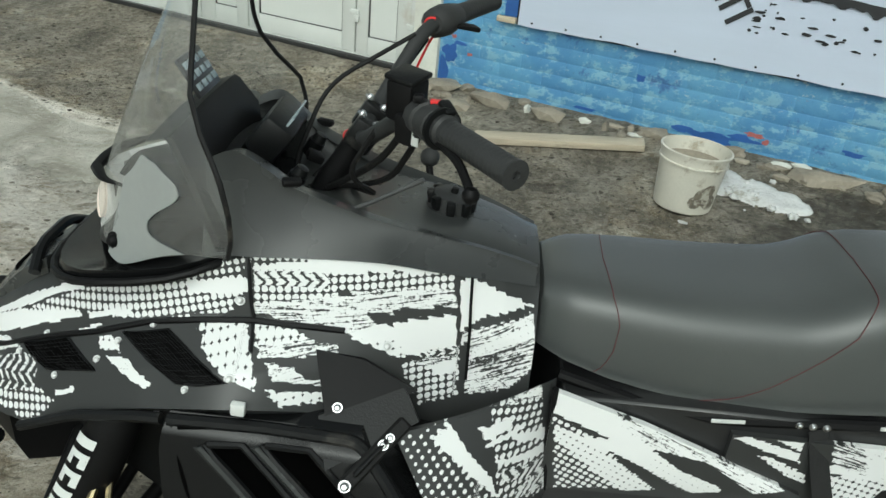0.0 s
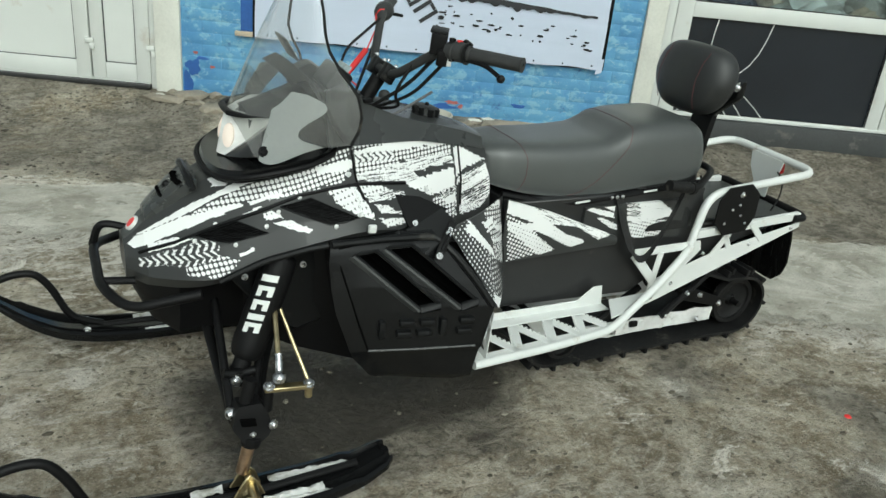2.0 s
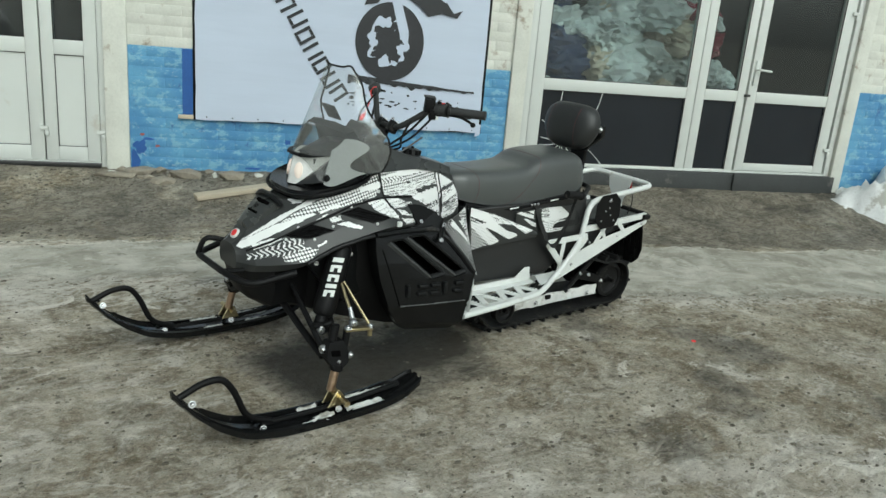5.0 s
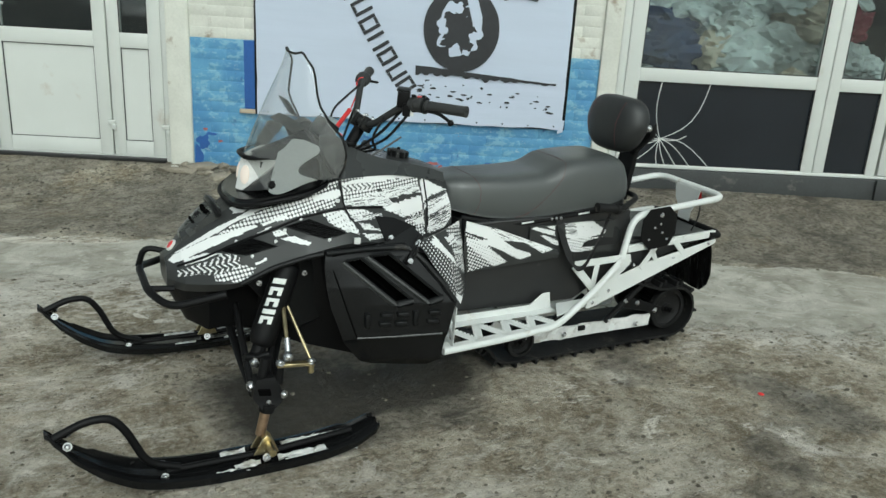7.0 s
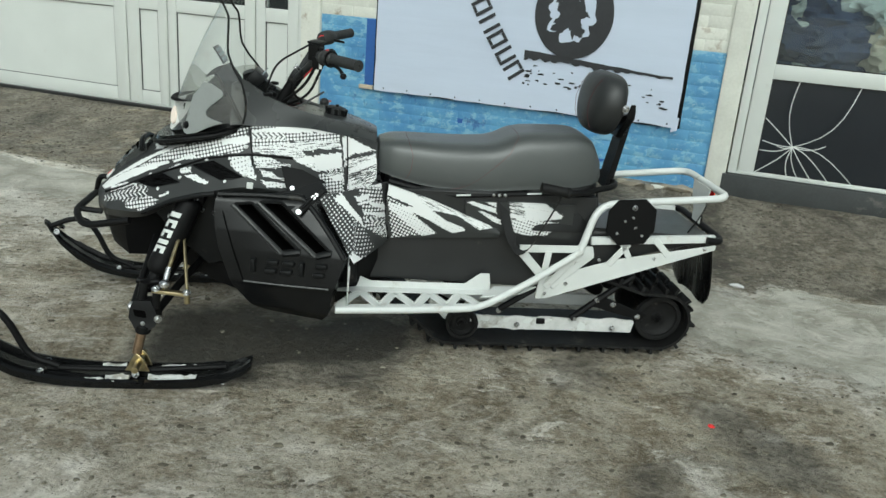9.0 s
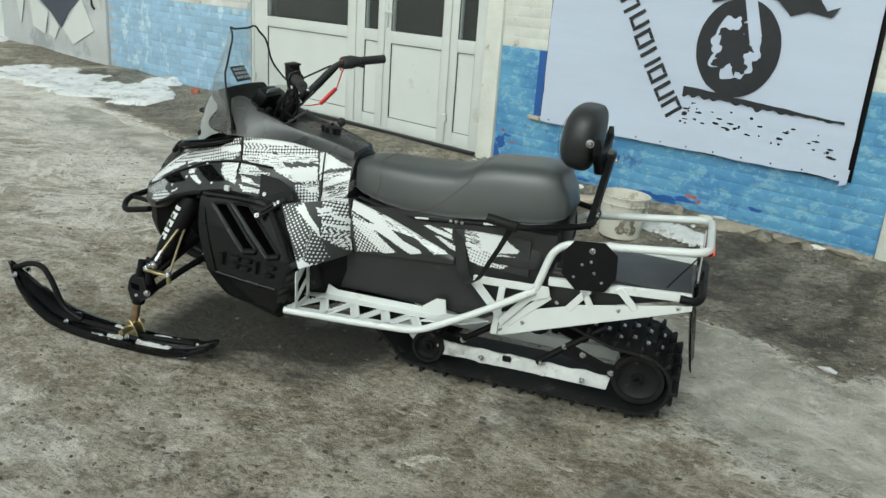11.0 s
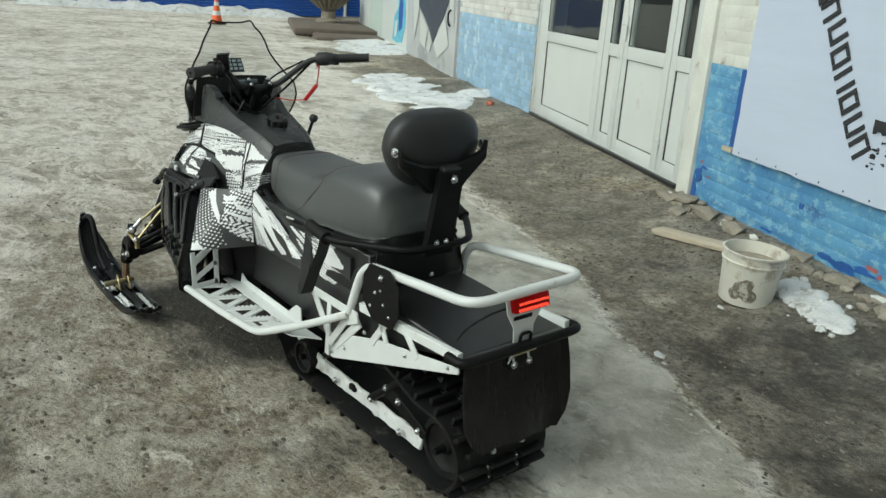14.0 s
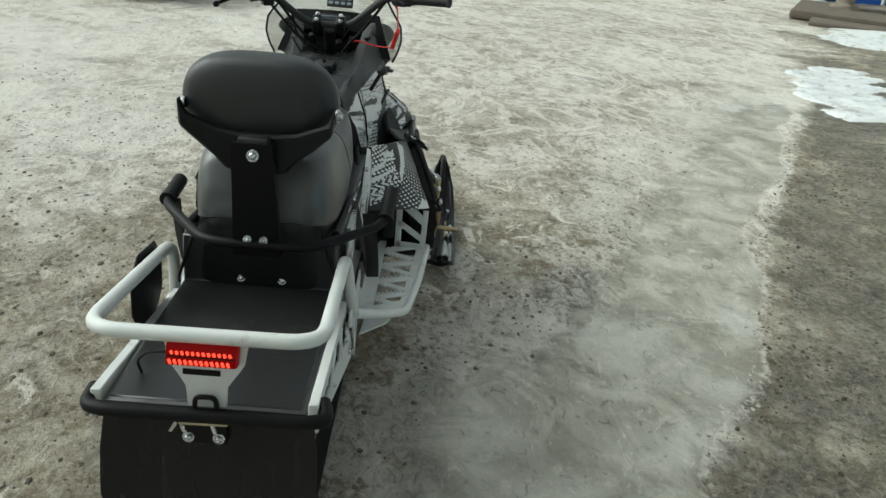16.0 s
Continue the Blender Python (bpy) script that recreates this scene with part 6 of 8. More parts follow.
# running boards, rack and rear plates
for s in (1, -1):
    def P(x, y, z):
        return (x, -s * y, z)
    tip, bend, joint = P(-0.030, .415, .262), P(0.500, .362, .262), P(0.900, .232, .455)
    board = part("running_board", tube([tip, P(0.24, .395, .262), bend, P(0.72, .298, .362), joint], 0.0135, 10, 0.06), WHITE, sled, "white tubular running board")
    # inner flange with tab
    part("flange", prism([(-0.02, 0.27), (0.02, 0.335), (0.10, 0.300), (0.46, 0.300), (0.52, 0.345), (0.555, 0.345), (0.565, 0.275), (0.30, 0.268)], -s * 0.214, -s * 0.219, bevel=0.0015), WHITE, board)
    # pierced white bracket and dark rubber duct at the front of the footwell
    gusset = part("gusset", strip(P(0.012, .300, .284), P(0.012, .400, .276), 0.026, 0.004, (1, 0, 0)), WHITE, board)
    for a, c, w in ((P(0.012, .398, .268), P(0.016, .402, .425), 0.020), (P(0.012, .306, .268), P(0.012, .306, .440), 0.022), (P(0.012, .400, .305), P(0.012, .306, .370), 0.022), (P(0.012, .402, .375), P(0.012, .330, .435), 0.030)):
        part("web", strip(a, c, w, 0.004, (1, 0, 0)), WHITE, gusset)
    part("duct", tube([P(0.0, .262, .455), P(0.012, .262, .40), P(0.015, .260, .315)], 0.032, 14, 0.03), RUBBER, sled, "black rubber duct")
    part("tread", strip(P(-0.03, .24, .273), P(0.57, .232, .273), 0.05, 0.004, (0, 0, 1)), WHITE, board)
    zig = [(-0.02, .40), (0.06, .255), (0.13, .398), (0.19, .255), (0.26, .390), (0.32, .252), (0.38, .375), (0.44, .25), (0.50, .355)]
    for (x1, y1), (x2, y2) in zip(zig, zig[1:]):
        part("web", strip(P(x1, y1, .270), P(x2, y2, .270), 0.034, 0.005, (0, 0, 1)), WHITE, board)
    for (x1, y1), (x2, y2) in zip(zig, zig[1:]):
        d_ = Vector((x2 - x1, y2 - y1)).normalized()
        for k_ in range(7):
            f = 0.18 + 0.64 * k_ / 6
            part("tooth", box(P(x1 + (x2 - x1) * f + d_.y * 0.013, y1 + (y2 - y1) * f - d_.x * 0.013, .2725), (0.008, 0.008, 0.008), 0.001, (0, 0, 45)), WHITE, board)
    part("margin", strip(P(-0.02, .398, .268), P(0.49, .352, .268), 0.034, 0.005, (0, 0, 1)), WHITE, board)
    part("step_plate", prism([(0.50, -s * 0.355), (0.57, -s * 0.245), (0.74, -s * 0.235), (0.66, -s * 0.31)], 0.30, 0.305, "z", 0.001), WHITE, board)
    # kick-up frame
    part("brace", strip(P(0.66, .222, .452), P(0.775, .226, .33), 0.034, 0.006, (0, 1, 0)), WHITE, board)
    part("brace", strip(P(0.66, .222, .455), P(0.90, .226, .462), 0.030, 0.006, (0, 1, 0)), WHITE, board)
    part("brace", strip(P(0.755, .224, .25), P(0.775, .226, .45), 0.026, 0.006, (0, 1, 0)), WHITE, board)
    part("brace", strip(P(0.775, .226, .30), P(0.90, .228, .45), 0.028, 0.006, (0, 1, 0)), WHITE, board)
    part("gusset", prism([(0.86, 0.40), (0.955, 0.44), (0.945, 0.475), (0.885, 0.478)], -s * 0.222, -s * 0.229, bevel=0.001), WHITE, board)
    rear = part("rear_side_plate", prism([(0.752, 0.245), (0.785, 0.248), (1.445, 0.478), (1.445, 0.498), (1.06, 0.425), (0.80, 0.345), (0.765, 0.33)], -s * 0.212, -s * 0.218, bevel=0.0015), WHITE, sled, "white laser-cut side plate")
    part("web", strip(P(0.80, .217, .30), P(0.95, .217, .44), 0.030, 0.006, (0, 1, 0)), WHITE, rear)
    part("web", strip(P(1.02, .217, .40), P(1.09, .217, .49), 0.026, 0.006, (0, 1, 0)), WHITE, rear)
    part("web", strip(P(1.10, .217, .43), P(1.06, .217, .50), 0.024, 0.006, (0, 1, 0)), WHITE, rear)
    part("web", strip(P(1.26, .217, .445), P(1.19, .217, .515), 0.026, 0.006, (0, 1, 0)), WHITE, rear)
    part("top_rail", strip(P(0.94, .205, .492), P(1.438, .207, .522), 0.030, 0.020, (0, 1, 0)), WHITE, rear)
    for x, z in ((0.86, .315), (0.98, .42), (1.20, .432), (1.40, .48), (0.78, .27)):
        bolt(P(x, .220, z), 0.006, (0, -s, 0), ZINC, rear)
    # jerrycan mount plate
    if s < 0:
        continue
    oc = [(0.985, 0.540), (0.985, 0.622), (1.020, 0.668), (1.125, 0.676), (1.174, 0.635), (1.178, 0.550), (1.145, 0.496), (1.040, 0.486)]
    mount = part("mount_plate", prism(oc, -s * 0.226, -s * 0.231, bevel=0.0015), MATTE, sled, "octagonal black mounting plate")
    for x, z in ((1.085, .640), (1.085, .60), (1.10, .56), (1.055, .585), (1.03, .535), (1.13, .53)):
        bolt(P(x, .234, z), 0.008 if z > 0.62 else 0.004, (0, -s, 0), ZINC, mount)
part("rack", tube([(0.90, -0.226, 0.462), (0.952, -0.207, 0.640), (1.470, -0.203, 0.688), (1.470, 0.224, 0.692), (0.952, 0.210, 0.640), (0.90, 0.226, 0.462)], 0.0145, 10, 0.07), WHITE, sled, "white tubular luggage rack")
part("rear_bumper", tube([(1.40, -0.222, 0.518), (1.455, -0.220, 0.514), (1.470, -0.18, 0.517), (1.470, 0.20, 0.519), (1.455, 0.236, 0.516), (1.40, 0.222, 0.520)], 0.0145, 10, 0.05), MATTE, sled, "black rear bumper tube")
part("bumper_loop", tube([(1.462, -0.012, 0.528), (1.464, -0.010, 0.556), (1.464, 0.028, 0.556), (1.462, 0.030, 0.528)], 0.005, 8, 0.012), MATTE, sled)
lb = part("light_bracket", prism([(-0.070, 0.686), (0.092, 0.688), (0.080, 0.622), (0.048, 0.572), (0.046, 0.528), (-0.027, 0.526), (-0.030, 0.572), (-0.058, 0.620)], 1.448, 1.453, "x", 0.001), WHITE, sled, "white tail light bracket")
part("slot", box((1.454, 0.001, 0.603), (0.003, 0.07, 0.012), 0.001), MATTE, lb)
tl = part("tail_light", box((1.469, 0.009, 0.652), (0.026, 0.130, 0.044), 0.006, (0, -14, 0)), lamp_red, lb, "lit red tail light")
for i in range(12):
    for j in range(2):
        part("diode", box((1.4835 + 0.0040 * j, -0.043 + 0.0095 * i - 0.003 * j, 0.6595 - 0.0165 * j), (0.003, 0.0050, 0.0075 + 0.002 * j), 0.001, (24, -14, 0)), lamp_hot, tl)
part("lens_gap", box((1.4815, 0.009, 0.6515), (0.004, 0.122, 0.003), 0.001, (0, -14, 0)), MATTE, tl)
part("tail_wire", tube([(1.448, -0.055, 0.640), (1.43, -0.105, 0.625), (1.385, -0.145, 0.575), (1.35, -0.150, 0.525)], 0.003, 6, 0.05), RUBBER, sled)
hitch = part("hitch", box((1.452, 0.006, 0.470), (0.022, 0.085, 0.044), 0.004), MATTE, sled, "tow hitch with zinc bolts")
for y in (-0.026, 0.032):
    bolt((1.464, y, 0.463), 0.0085, (1, 0, 0.1), ZINC, hitch)
    part("hook", box((1.465, y - 0.010, 0.490), (0.006, 0.008, 0.030), 0.002, (18, 0, 0)), ZINC, hitch)
part("pin", tube([(1.466, -0.040, 0.496), (1.466, 0.050, 0.498)], 0.0035, 8, 0), BRASS, hitch)
part("pin", tube([(1.468, -0.045, 0.500), (1.468, -0.058, 0.478)], 0.0035, 8, 0), ZINC, hitch)
rows = []
for i in range(15):
    f = i / 14
    half = float(np.interp(f, [0, .3, .65, .85, 1], [.200, .210, .211, .192, .150]))
    rows.append([(1.440 + 0.040 * f + 0.006 * math.cos(5 * y), 0.009 + y * half, 0.500 - 0.285 * f - (0.02 * noise.noise((y * 6, 0, 3)) if i == 14 else 0)) for y in (-1, -.8, -.6, -.4, -.2, 0, .2, .4, .6, .8, 1)])
part("mud_flap", grid(rows, thick=(-0.005, 0, 0)), FLAP, sled, "hanging black rubber snow flap")

# track and suspension
WR, WRX, WRZ = 0.125, 1.300, 0.140
loop = []
for a in np.linspace(90, -90, 13):
    loop.append((WRX + WR * math.cos(radians(a)), WRZ + WR * math.sin(radians(a))))
for x in np.linspace(1.18, 0.46, 11):
    loop.append((x, WRZ - WR + 0.004))
for a in np.linspace(-105, -150, 4):
    loop.append((0.44 + 0.14 * math.cos(radians(a)), 0.155 + 0.14 * math.sin(radians(a))))
loop += [(0.22, 0.17), (0.12, 0.235)]
for a in np.linspace(-120, -270, 9):
    loop.append((0.05 + 0.10 * math.cos(radians(a)), 0.32 + 0.10 * math.sin(radians(a))))
for x in np.linspace(0.15, 1.20, 10):
    loop.append((x, 0.42 - 0.15 * max(0, (x - 0.55) / 0.65) ** 1.5 + 0.0))
rings = []
n = len(loop)
bm = bmesh.new()
outer, inner = [], []
for i, (x, z) in enumerate(loop):
    (x0, z0), (x1, z1) = loop[i - 1], loop[(i + 1) % n]
    t = Vector((x1 - x0, z1 - z0)).normalized()
    nrm = Vector((-t.y, t.x))
    outer.append([bm.verts.new((x, y, z)) for y in (-0.178, 0.178)])
    inner.append([bm.verts.new((x - nrm.x * 0.012, y, z - nrm.y * 0.012)) for y in (-0.178, 0.178)])
for i in range(n):
    j = (i + 1) % n
    bm.faces.new((outer[i][0], outer[i][1], outer[j][1], outer[j][0]))
    bm.faces.new((inner[i][1], inner[i][0], inner[j][0], inner[j][1]))
    bm.faces.new((outer[i][0], outer[j][0], inner[j][0], inner[i][0]))
    bm.faces.new((outer[j][1], outer[i][1], inner[i][1], inner[j][1]))
track = part("track", bm, RUBBER, sled, "black rubber track with lugs")
# lugs evenly along the loop
seg = [(Vector(a), Vector(c)) for a, c in zip(loop, loop[1:] + loop[:1])]
total = sum((c - a).length for a, c in seg)
lug = bmesh.new()
for y in (-0.116, 0.0, 0.116):
    box((0, y, 0.012), (0.014, 0.094, 0.026), 0.003, (0, 0, 0), lug)
lug_ob = clip_ob = None
step, k = total / 64, 0
dist = 0.0
for a, c in seg:
    ln = (c - a).length
    while k * step < dist + ln and k < 64:
        f = (k * step - dist) / ln
        p, t = a.lerp(c, f), (c - a).normalized()
        ang = math.degrees(math.atan2(-t.y, t.x))
        m = pose(p.x, 0.012 if k % 2 else -0.012, p.y, 0, ang, 0)
        if lug_ob is None:
            lug_ob = part("lug", lug, RUBBER, track)
            lo = lug_ob
        else:
            lo = new("lug", lug_ob.data)
            lo.parent = track
        lo.matrix_basis = m
        for y_ in (-0.058, 0.058):
            if clip_ob is None:
                clip_ob = part("clip", box((0, 0, 0.004), (0.022, 0.016, 0.010), 0.002), ZINC, track)
                cl = clip_ob
            else:
                cl = new("clip", clip_ob.data)
                cl.parent = track
            cl.matrix_basis = m @ pose(0.012, y_, 0)
        k += 1
    dist += ln


def wheel(x, z, y, r, w=0.03):
    q = pose(x, y, z, 90, 0, 0)
    wh = part("wheel", lathe([(0, .008), (.02, .008), (.024, -.004), (r * .6, -.006), (r * .78, .006), (r * .8, w / 2), (r * .97, w / 2), (r, w / 3), (r, -w / 3), (r * .97, -w / 2), (r * .7, -w / 2), (0, -w / 2)], 28, q), RUBBER, sled, "black rubber idler wheel")
    return wh


for s in (1, -1):
    wheel(1.300, 0.140, -s * 0.125, 0.100)
    wheel(0.475, 0.105, -s * 0.150, 0.066, 0.04)
    wheel(0.90, 0.28, -s * 0.10, 0.05, 0.025)
    bolt((1.30, -s * 0.143, 0.140), 0.012, (0, -s, 0), MATTE)
    # slide rail caked with ice
    rail = part("slide_rail", prism([(0.335, 0.185), (0.40, 0.115), (0.47, 0.080), (1.19, 0.072), (1.20, 0.125), (0.56, 0.132), (0.44, 0.150), (0.36, 0.212)], -s * 0.128, -s * 0.140, bevel=0.003), WHITE, sled, "white slide rail caked with ice")
    rows = []
    for i in range(26):
        x = 0.50 + 0.69 * i / 25
        rows.append([(x, -s * (0.142 + 0.012 * noise.noise((x * 22, g * 3, s))), 0.078 + 0.056 * g + 0.010 * noise.noise((x * 15, g, 4 + s))) for g in (0, .35, .7, 1)])
    part("ice", grid(rows, thick=(0, s * 0.006, 0)), SNOW, rail, "crusted ice")
    part("bump_stop", box((0.80, -s * 0.146, 0.118), (0.035, 0.014, 0.022), 0.003), MATTE, rail)
    part("arm", tube([(0.62, -s * 0.155, 0.17), (0.78, -s * 0.155, 0.28)], 0.013, 8, 0), MATTE, sled)
    part("arm", tube([(0.92, -s * 0.15, 0.135), (1.12, -s * 0.15, 0.30), (1.16, -s * 0.15, 0.33)], 0.014, 8, 0.03), MATTE, sled)
    part("arm_plate", prism([(0.98, 0.20), (1.22, 0.135), (1.24, 0.165), (1.03, 0.245)], -s * 0.152, -s * 0.157, bevel=0.0015), MATTE, sled)
    for x, z in ((0.62, .165), (0.935, .14), (1.02, .222), (1.20, .155), (1.09, .205), (0.70, .105), (1.10, .10)):
        bolt((x, -s * 0.160, z), 0.009, (0, -s, 0), ZINC)
part("skid_axle", tube([(0.475, -0.18, 0.105), (0.475, 0.18, 0.105)], 0.012, 10, 0), MATTE, sled)
part("rear_axle", tube([(1.30, -0.17, 0.140), (1.30, 0.17, 0.140)], 0.012, 10, 0), MATTE, sled)
part("skid_spring", tube([(0.95, -0.10, 0.30), (1.08, 0, 0.20), (0.95, 0.10, 0.30)], 0.03, 10, 0.05), MATTE, sled)

# belly, chin and chassis
rows = []
for x, w, top, bot in ((-0.905, .06, .50, .45), (-0.86, .13, .50, .36), (-0.80, .17, .50, .325), (-0.72, .13, .53, .315), (-0.62, .105, .58, .28), (-0.48, .18, .62, .23), (-0.30, .26, .62, .19), (-0.12, .30, .62, .18), (0.05, .24, .55, .20), (0.13, .18, .5, .26)):
    rows.append([(x, -w, top), (x, -w, top * .5 + bot * .5), (x, -w * .85, bot + .02), (x, -w * .5, bot), (x, w * .5, bot), (x, w * .85, bot + .02), (x, w, top * .5 + bot * .5), (x, w, top)])
part("belly_pan", loft(rows), MATTE, sled, "black plastic belly pan")
part("front_bumper", tube([(-0.76, -0.262, 0.515), (-0.93, -0.225, 0.475), (-0.985, -0.13, 0.500), (-0.985, 0.13, 0.500), (-0.93, 0.225, 0.475), (-0.76, 0.262, 0.515)], 0.013, 10, 0.07), MATTE, sled, "black front bumper tube")
part("front_bumper_upper", tube([(-0.89, 0.10, 0.555), (-0.965, 0.115, 0.575), (-0.985, 0.13, 0.500)], 0.011, 8, 0.04), MATTE, sled)
part("bumper_bar", tube([(-0.985, -0.10, 0.500), (-0.90, -0.10, 0.492)], 0.011, 8, 0), MATTE, sled)

# front suspension and skis
for s in (1, -1):
    def P(x, y, z):
        return (x, -s * y, z)
    # wheel arch plate
    part("arch", prism([(-0.70, 0.545), (-0.60, 0.605), (-0.475, 0.635), (-0.445, 0.56), (-0.40, 0.36), (-0.50, 0.33), (-0.60, 0.42)], -s * 0.17, -s * 0.195, bevel=0.006), PLASTIC, sled)
    part("arch_rim", tube([P(-0.715, .268, .548), P(-0.61, .288, .602), P(-0.50, .315, .638), P(-0.455, .322, .645)], 0.009, 8, 0.02), PLASTIC, sled)
    top_, low_ = Vector(P(-0.548, .242, .598)), Vector(P(-0.664, .304, .338))
    axis = (low_ - top_).normalized()
    face = Vector((-0.55, -s * 0.80, 0.0))
    face = (face - axis * face.dot(axis)).normalized()
    side = axis.cross(face).normalized()

    def on_sleeve(d, deg, r):
        """A point round the shock: d metres down its axis."""
        return top_ + axis * d + (face * math.cos(radians(deg)) + side * math.sin(radians(deg))) * r
    long_ = (low_ - top_).length
    prof_ = [(0.0, .028), (0.012, .040), (0.05, .043), (0.20, .045), (long_ - 0.03, .044), (long_ - 0.008, .038), (long_, .030)]
    sh = part("shock_absorber", loft([[on_sleeve(d, 360 * j / 24, r + 0.0016 * noise.noise((d * 45, j * 0.9, s))) for j in range(24)] for d, r in [(float(q_[0]), float(q_[1])) for _, q_ in catmull([(i, np.array(q_)) for i, q_ in enumerate(prof_)], 4)]]), MATTE, sled, "shock absorber in a black sleeve")
    part("damper_rod", tube([low_ - axis * 0.01, low_ + axis * 0.03], 0.024, 14, 0), MATTE, sh)
    part("eye", tube([P(-0.683, .300, .302), P(-0.683, .350, .302)], 0.022, 14, 0), MATTE, sh)
    for i, (d0, d1) in enumerate(((.060, .078), (.090, .118), (.128, .156), (.166, .182), (.190, .216))):
        for lo_, hi_, cut_ in ((-26, 26, (0.0, 0.42)), (-26, -9, (0.42, 1.0)), (9, 26, (0.42, 1.0))) if i in (1, 2, 4) else ((-26, 26, (0.0, 1.0)),):
            rws = [[on_sleeve(d0 + (d1 - d0) * (cut_[0] + (cut_[1] - cut_[0]) * g) + 0.00016 * v, v, 0.0475) for v in np.linspace(lo_, hi_, 7)] for g in (0, .5, 1)]
            part("sleeve_mark", grid(rws), WHITE, sh, "white sleeve print")
    for x, y, z in ((-0.570, .236, .602), (-0.535, .240, .594), (-0.522, .198, .545), (-0.638, .198, .516), (-0.480, .198, .535)):
        bolt(P(x, y, z), 0.0068, (-.4, -s, 0.1))
    part("shock_mount", box(P(-0.548, .212, .600), (0.085, 0.050, 0.040), 0.008, (0, 8, 0)), MATTE, sled)
    bolt(P(-0.697, .352, .302), 0.013, (-.6, -s, 0))
    # upper and lower wishbones
    part("upper_arm", tube([P(-0.690, .080, .455), P(-0.702, .105, .425), P(-0.722, .405, .262)], 0.0115, 10, 0.04), MATTE, sled)
    part("upper_arm", tube([P(-0.545, .090, .455), P(-0.560, .115, .425), P(-0.660, .400, .268)], 0.0115, 10, 0.04), MATTE, sled)
    part("lower_arm", tube([P(-0.72, .085, .330), P(-0.718, .24, .272), P(-0.712, .40, .215)], 0.014, 10, 0.04), MATTE, sled)
    part("lower_arm", tube([P(-0.53, .100, .335), P(-0.60, .25, .275), P(-0.655, .40, .218)], 0.014, 10, 0.04), MATTE, sled)
    part("arm_bridge", tube([P(-0.725, .340, .322), P(-0.690, .340, .312), P(-0.645, .340, .318)], 0.012, 10, 0.02), MATTE, sled)
    # forged knuckle: two cheeks with a pocket between, a collar and the spindle
    kn = part("steering_knuckle", loft([[P(x, y, z) for x, y, z in ring_] for ring_ in (
        [(-0.712, .405, .290), (-0.655, .405, .290), (-0.655, .450, .290), (-0.712, .450, .290)],
        [(-0.722, .400, .268), (-0.640, .400, .262), (-0.640, .458, .262), (-0.722, .458, .268)],
        [(-0.728, .402, .232), (-0.628, .402, .222), (-0.628, .462, .222), (-0.728, .462, .232)],
        [(-0.712, .415, .208), (-0.640, .415, .204), (-0.640, .470, .204), (-0.712, .470, .208)],
        [(-0.704, .425, .192), (-0.660, .425, .190), (-0.660, .474, .190), (-0.704, .474, .192)])]), MATTE, sled, "forged black steering knuckle")
    # the pocket is a proud near-black plate, its shade painted
    part("pocket", prism([(-0.712, .262), (-0.672, .256), (-0.668, .232), (-0.706, .238)], -s * 0.457, -s * 0.4635, bevel=0.002), SHADE_BLACK, kn)
    part("pin_post", tube([P(-0.690, .428, .288), P(-0.676, .424, .350)], 0.017, 12, 0), MATTE, kn)
    part("pin_post", tube([P(-0.640, .440, .262), P(-0.634, .442, .335)], 0.014, 12, 0), MATTE, kn)
    bolt(P(-0.726, .425, .256), 0.014, (-.8, -s * .6, 0), ZINC, kn)
    bolt(P(-0.628, .468, .232), 0.010, (.4, -s, 0), ZINC, kn)
    bolt(P(-0.680, .470, .214), 0.006, (0, -s, 0), ZINC, kn)
    part("collar", lathe([(0, 0), (.025, 0), (.027, .008), (.024, .026), (0, .026)], 16, pose(-0.684, -s * 0.456, 0.178, 0, 10, 0)), MATTE, kn)
    part("spindle", tube([P(-0.683, .457, .196), P(-0.706, .460, .098)], 0.0165, 14, 0), COPPER, sled, "copper-coloured spindle")
    part("steering_arm", strip(P(-0.648, .448, .330), P(-0.524, .448, .318), 0.024, 0.012, (0, 0, 1)), BRASS, sled, "yellow zinc steering arm")
    for x, y, z in ((-0.636, .450, .338), (-0.534, .450, .327)):
        bolt(P(x, y, z), 0.011, (0, -s * .3, 1), ZINC)
    part("arm_pin", tube([P(-0.534, .448, .318), P(-0.534, .448, .286)], 0.010, 10, 0), BRASS, sled)
    ball_ = part("rod_end", lathe([(0, .016), (.010, .014), (.017, .006), (.017, -.006), (.010, -.014), (0, -.016)], 14, pose(-0.608, -s * 0.440, 0.350)), ZINC, sled)
    part("socket", tube([P(-0.606, .430, .362), P(-0.600, .400, .395)], 0.010, 10, 0), ZINC, ball_)
    part("tie_rod", tube([P(-0.602, .405, .388), P(-0.585, .30, .470), P(-0.575, .20, .520)], 0.0068, 8, 0), BRASS, sled, "yellow zinc tie rod")
    part("stabiliser_link", tube([P(-0.534, .440, .330), P(-0.560, .33, .430), P(-0.575, .26, .490)], 0.0055, 8, 0), BRASS, sled)

    # ski: a keeled plastic runner
    prof = [(-1.322, .232, .010), (-1.30, .205, .022), (-1.25, .150, .046), (-1.18, .092, .062), (-1.09, .042, .070), (-0.98, .016, .073), (-0.85, .004, .074), (-0.65, .002, .074), (-0.50, .008, .072), (-0.40, .026, .066), (-0.33, .055, .055), (-0.312, .066, .040)]
    rows = []
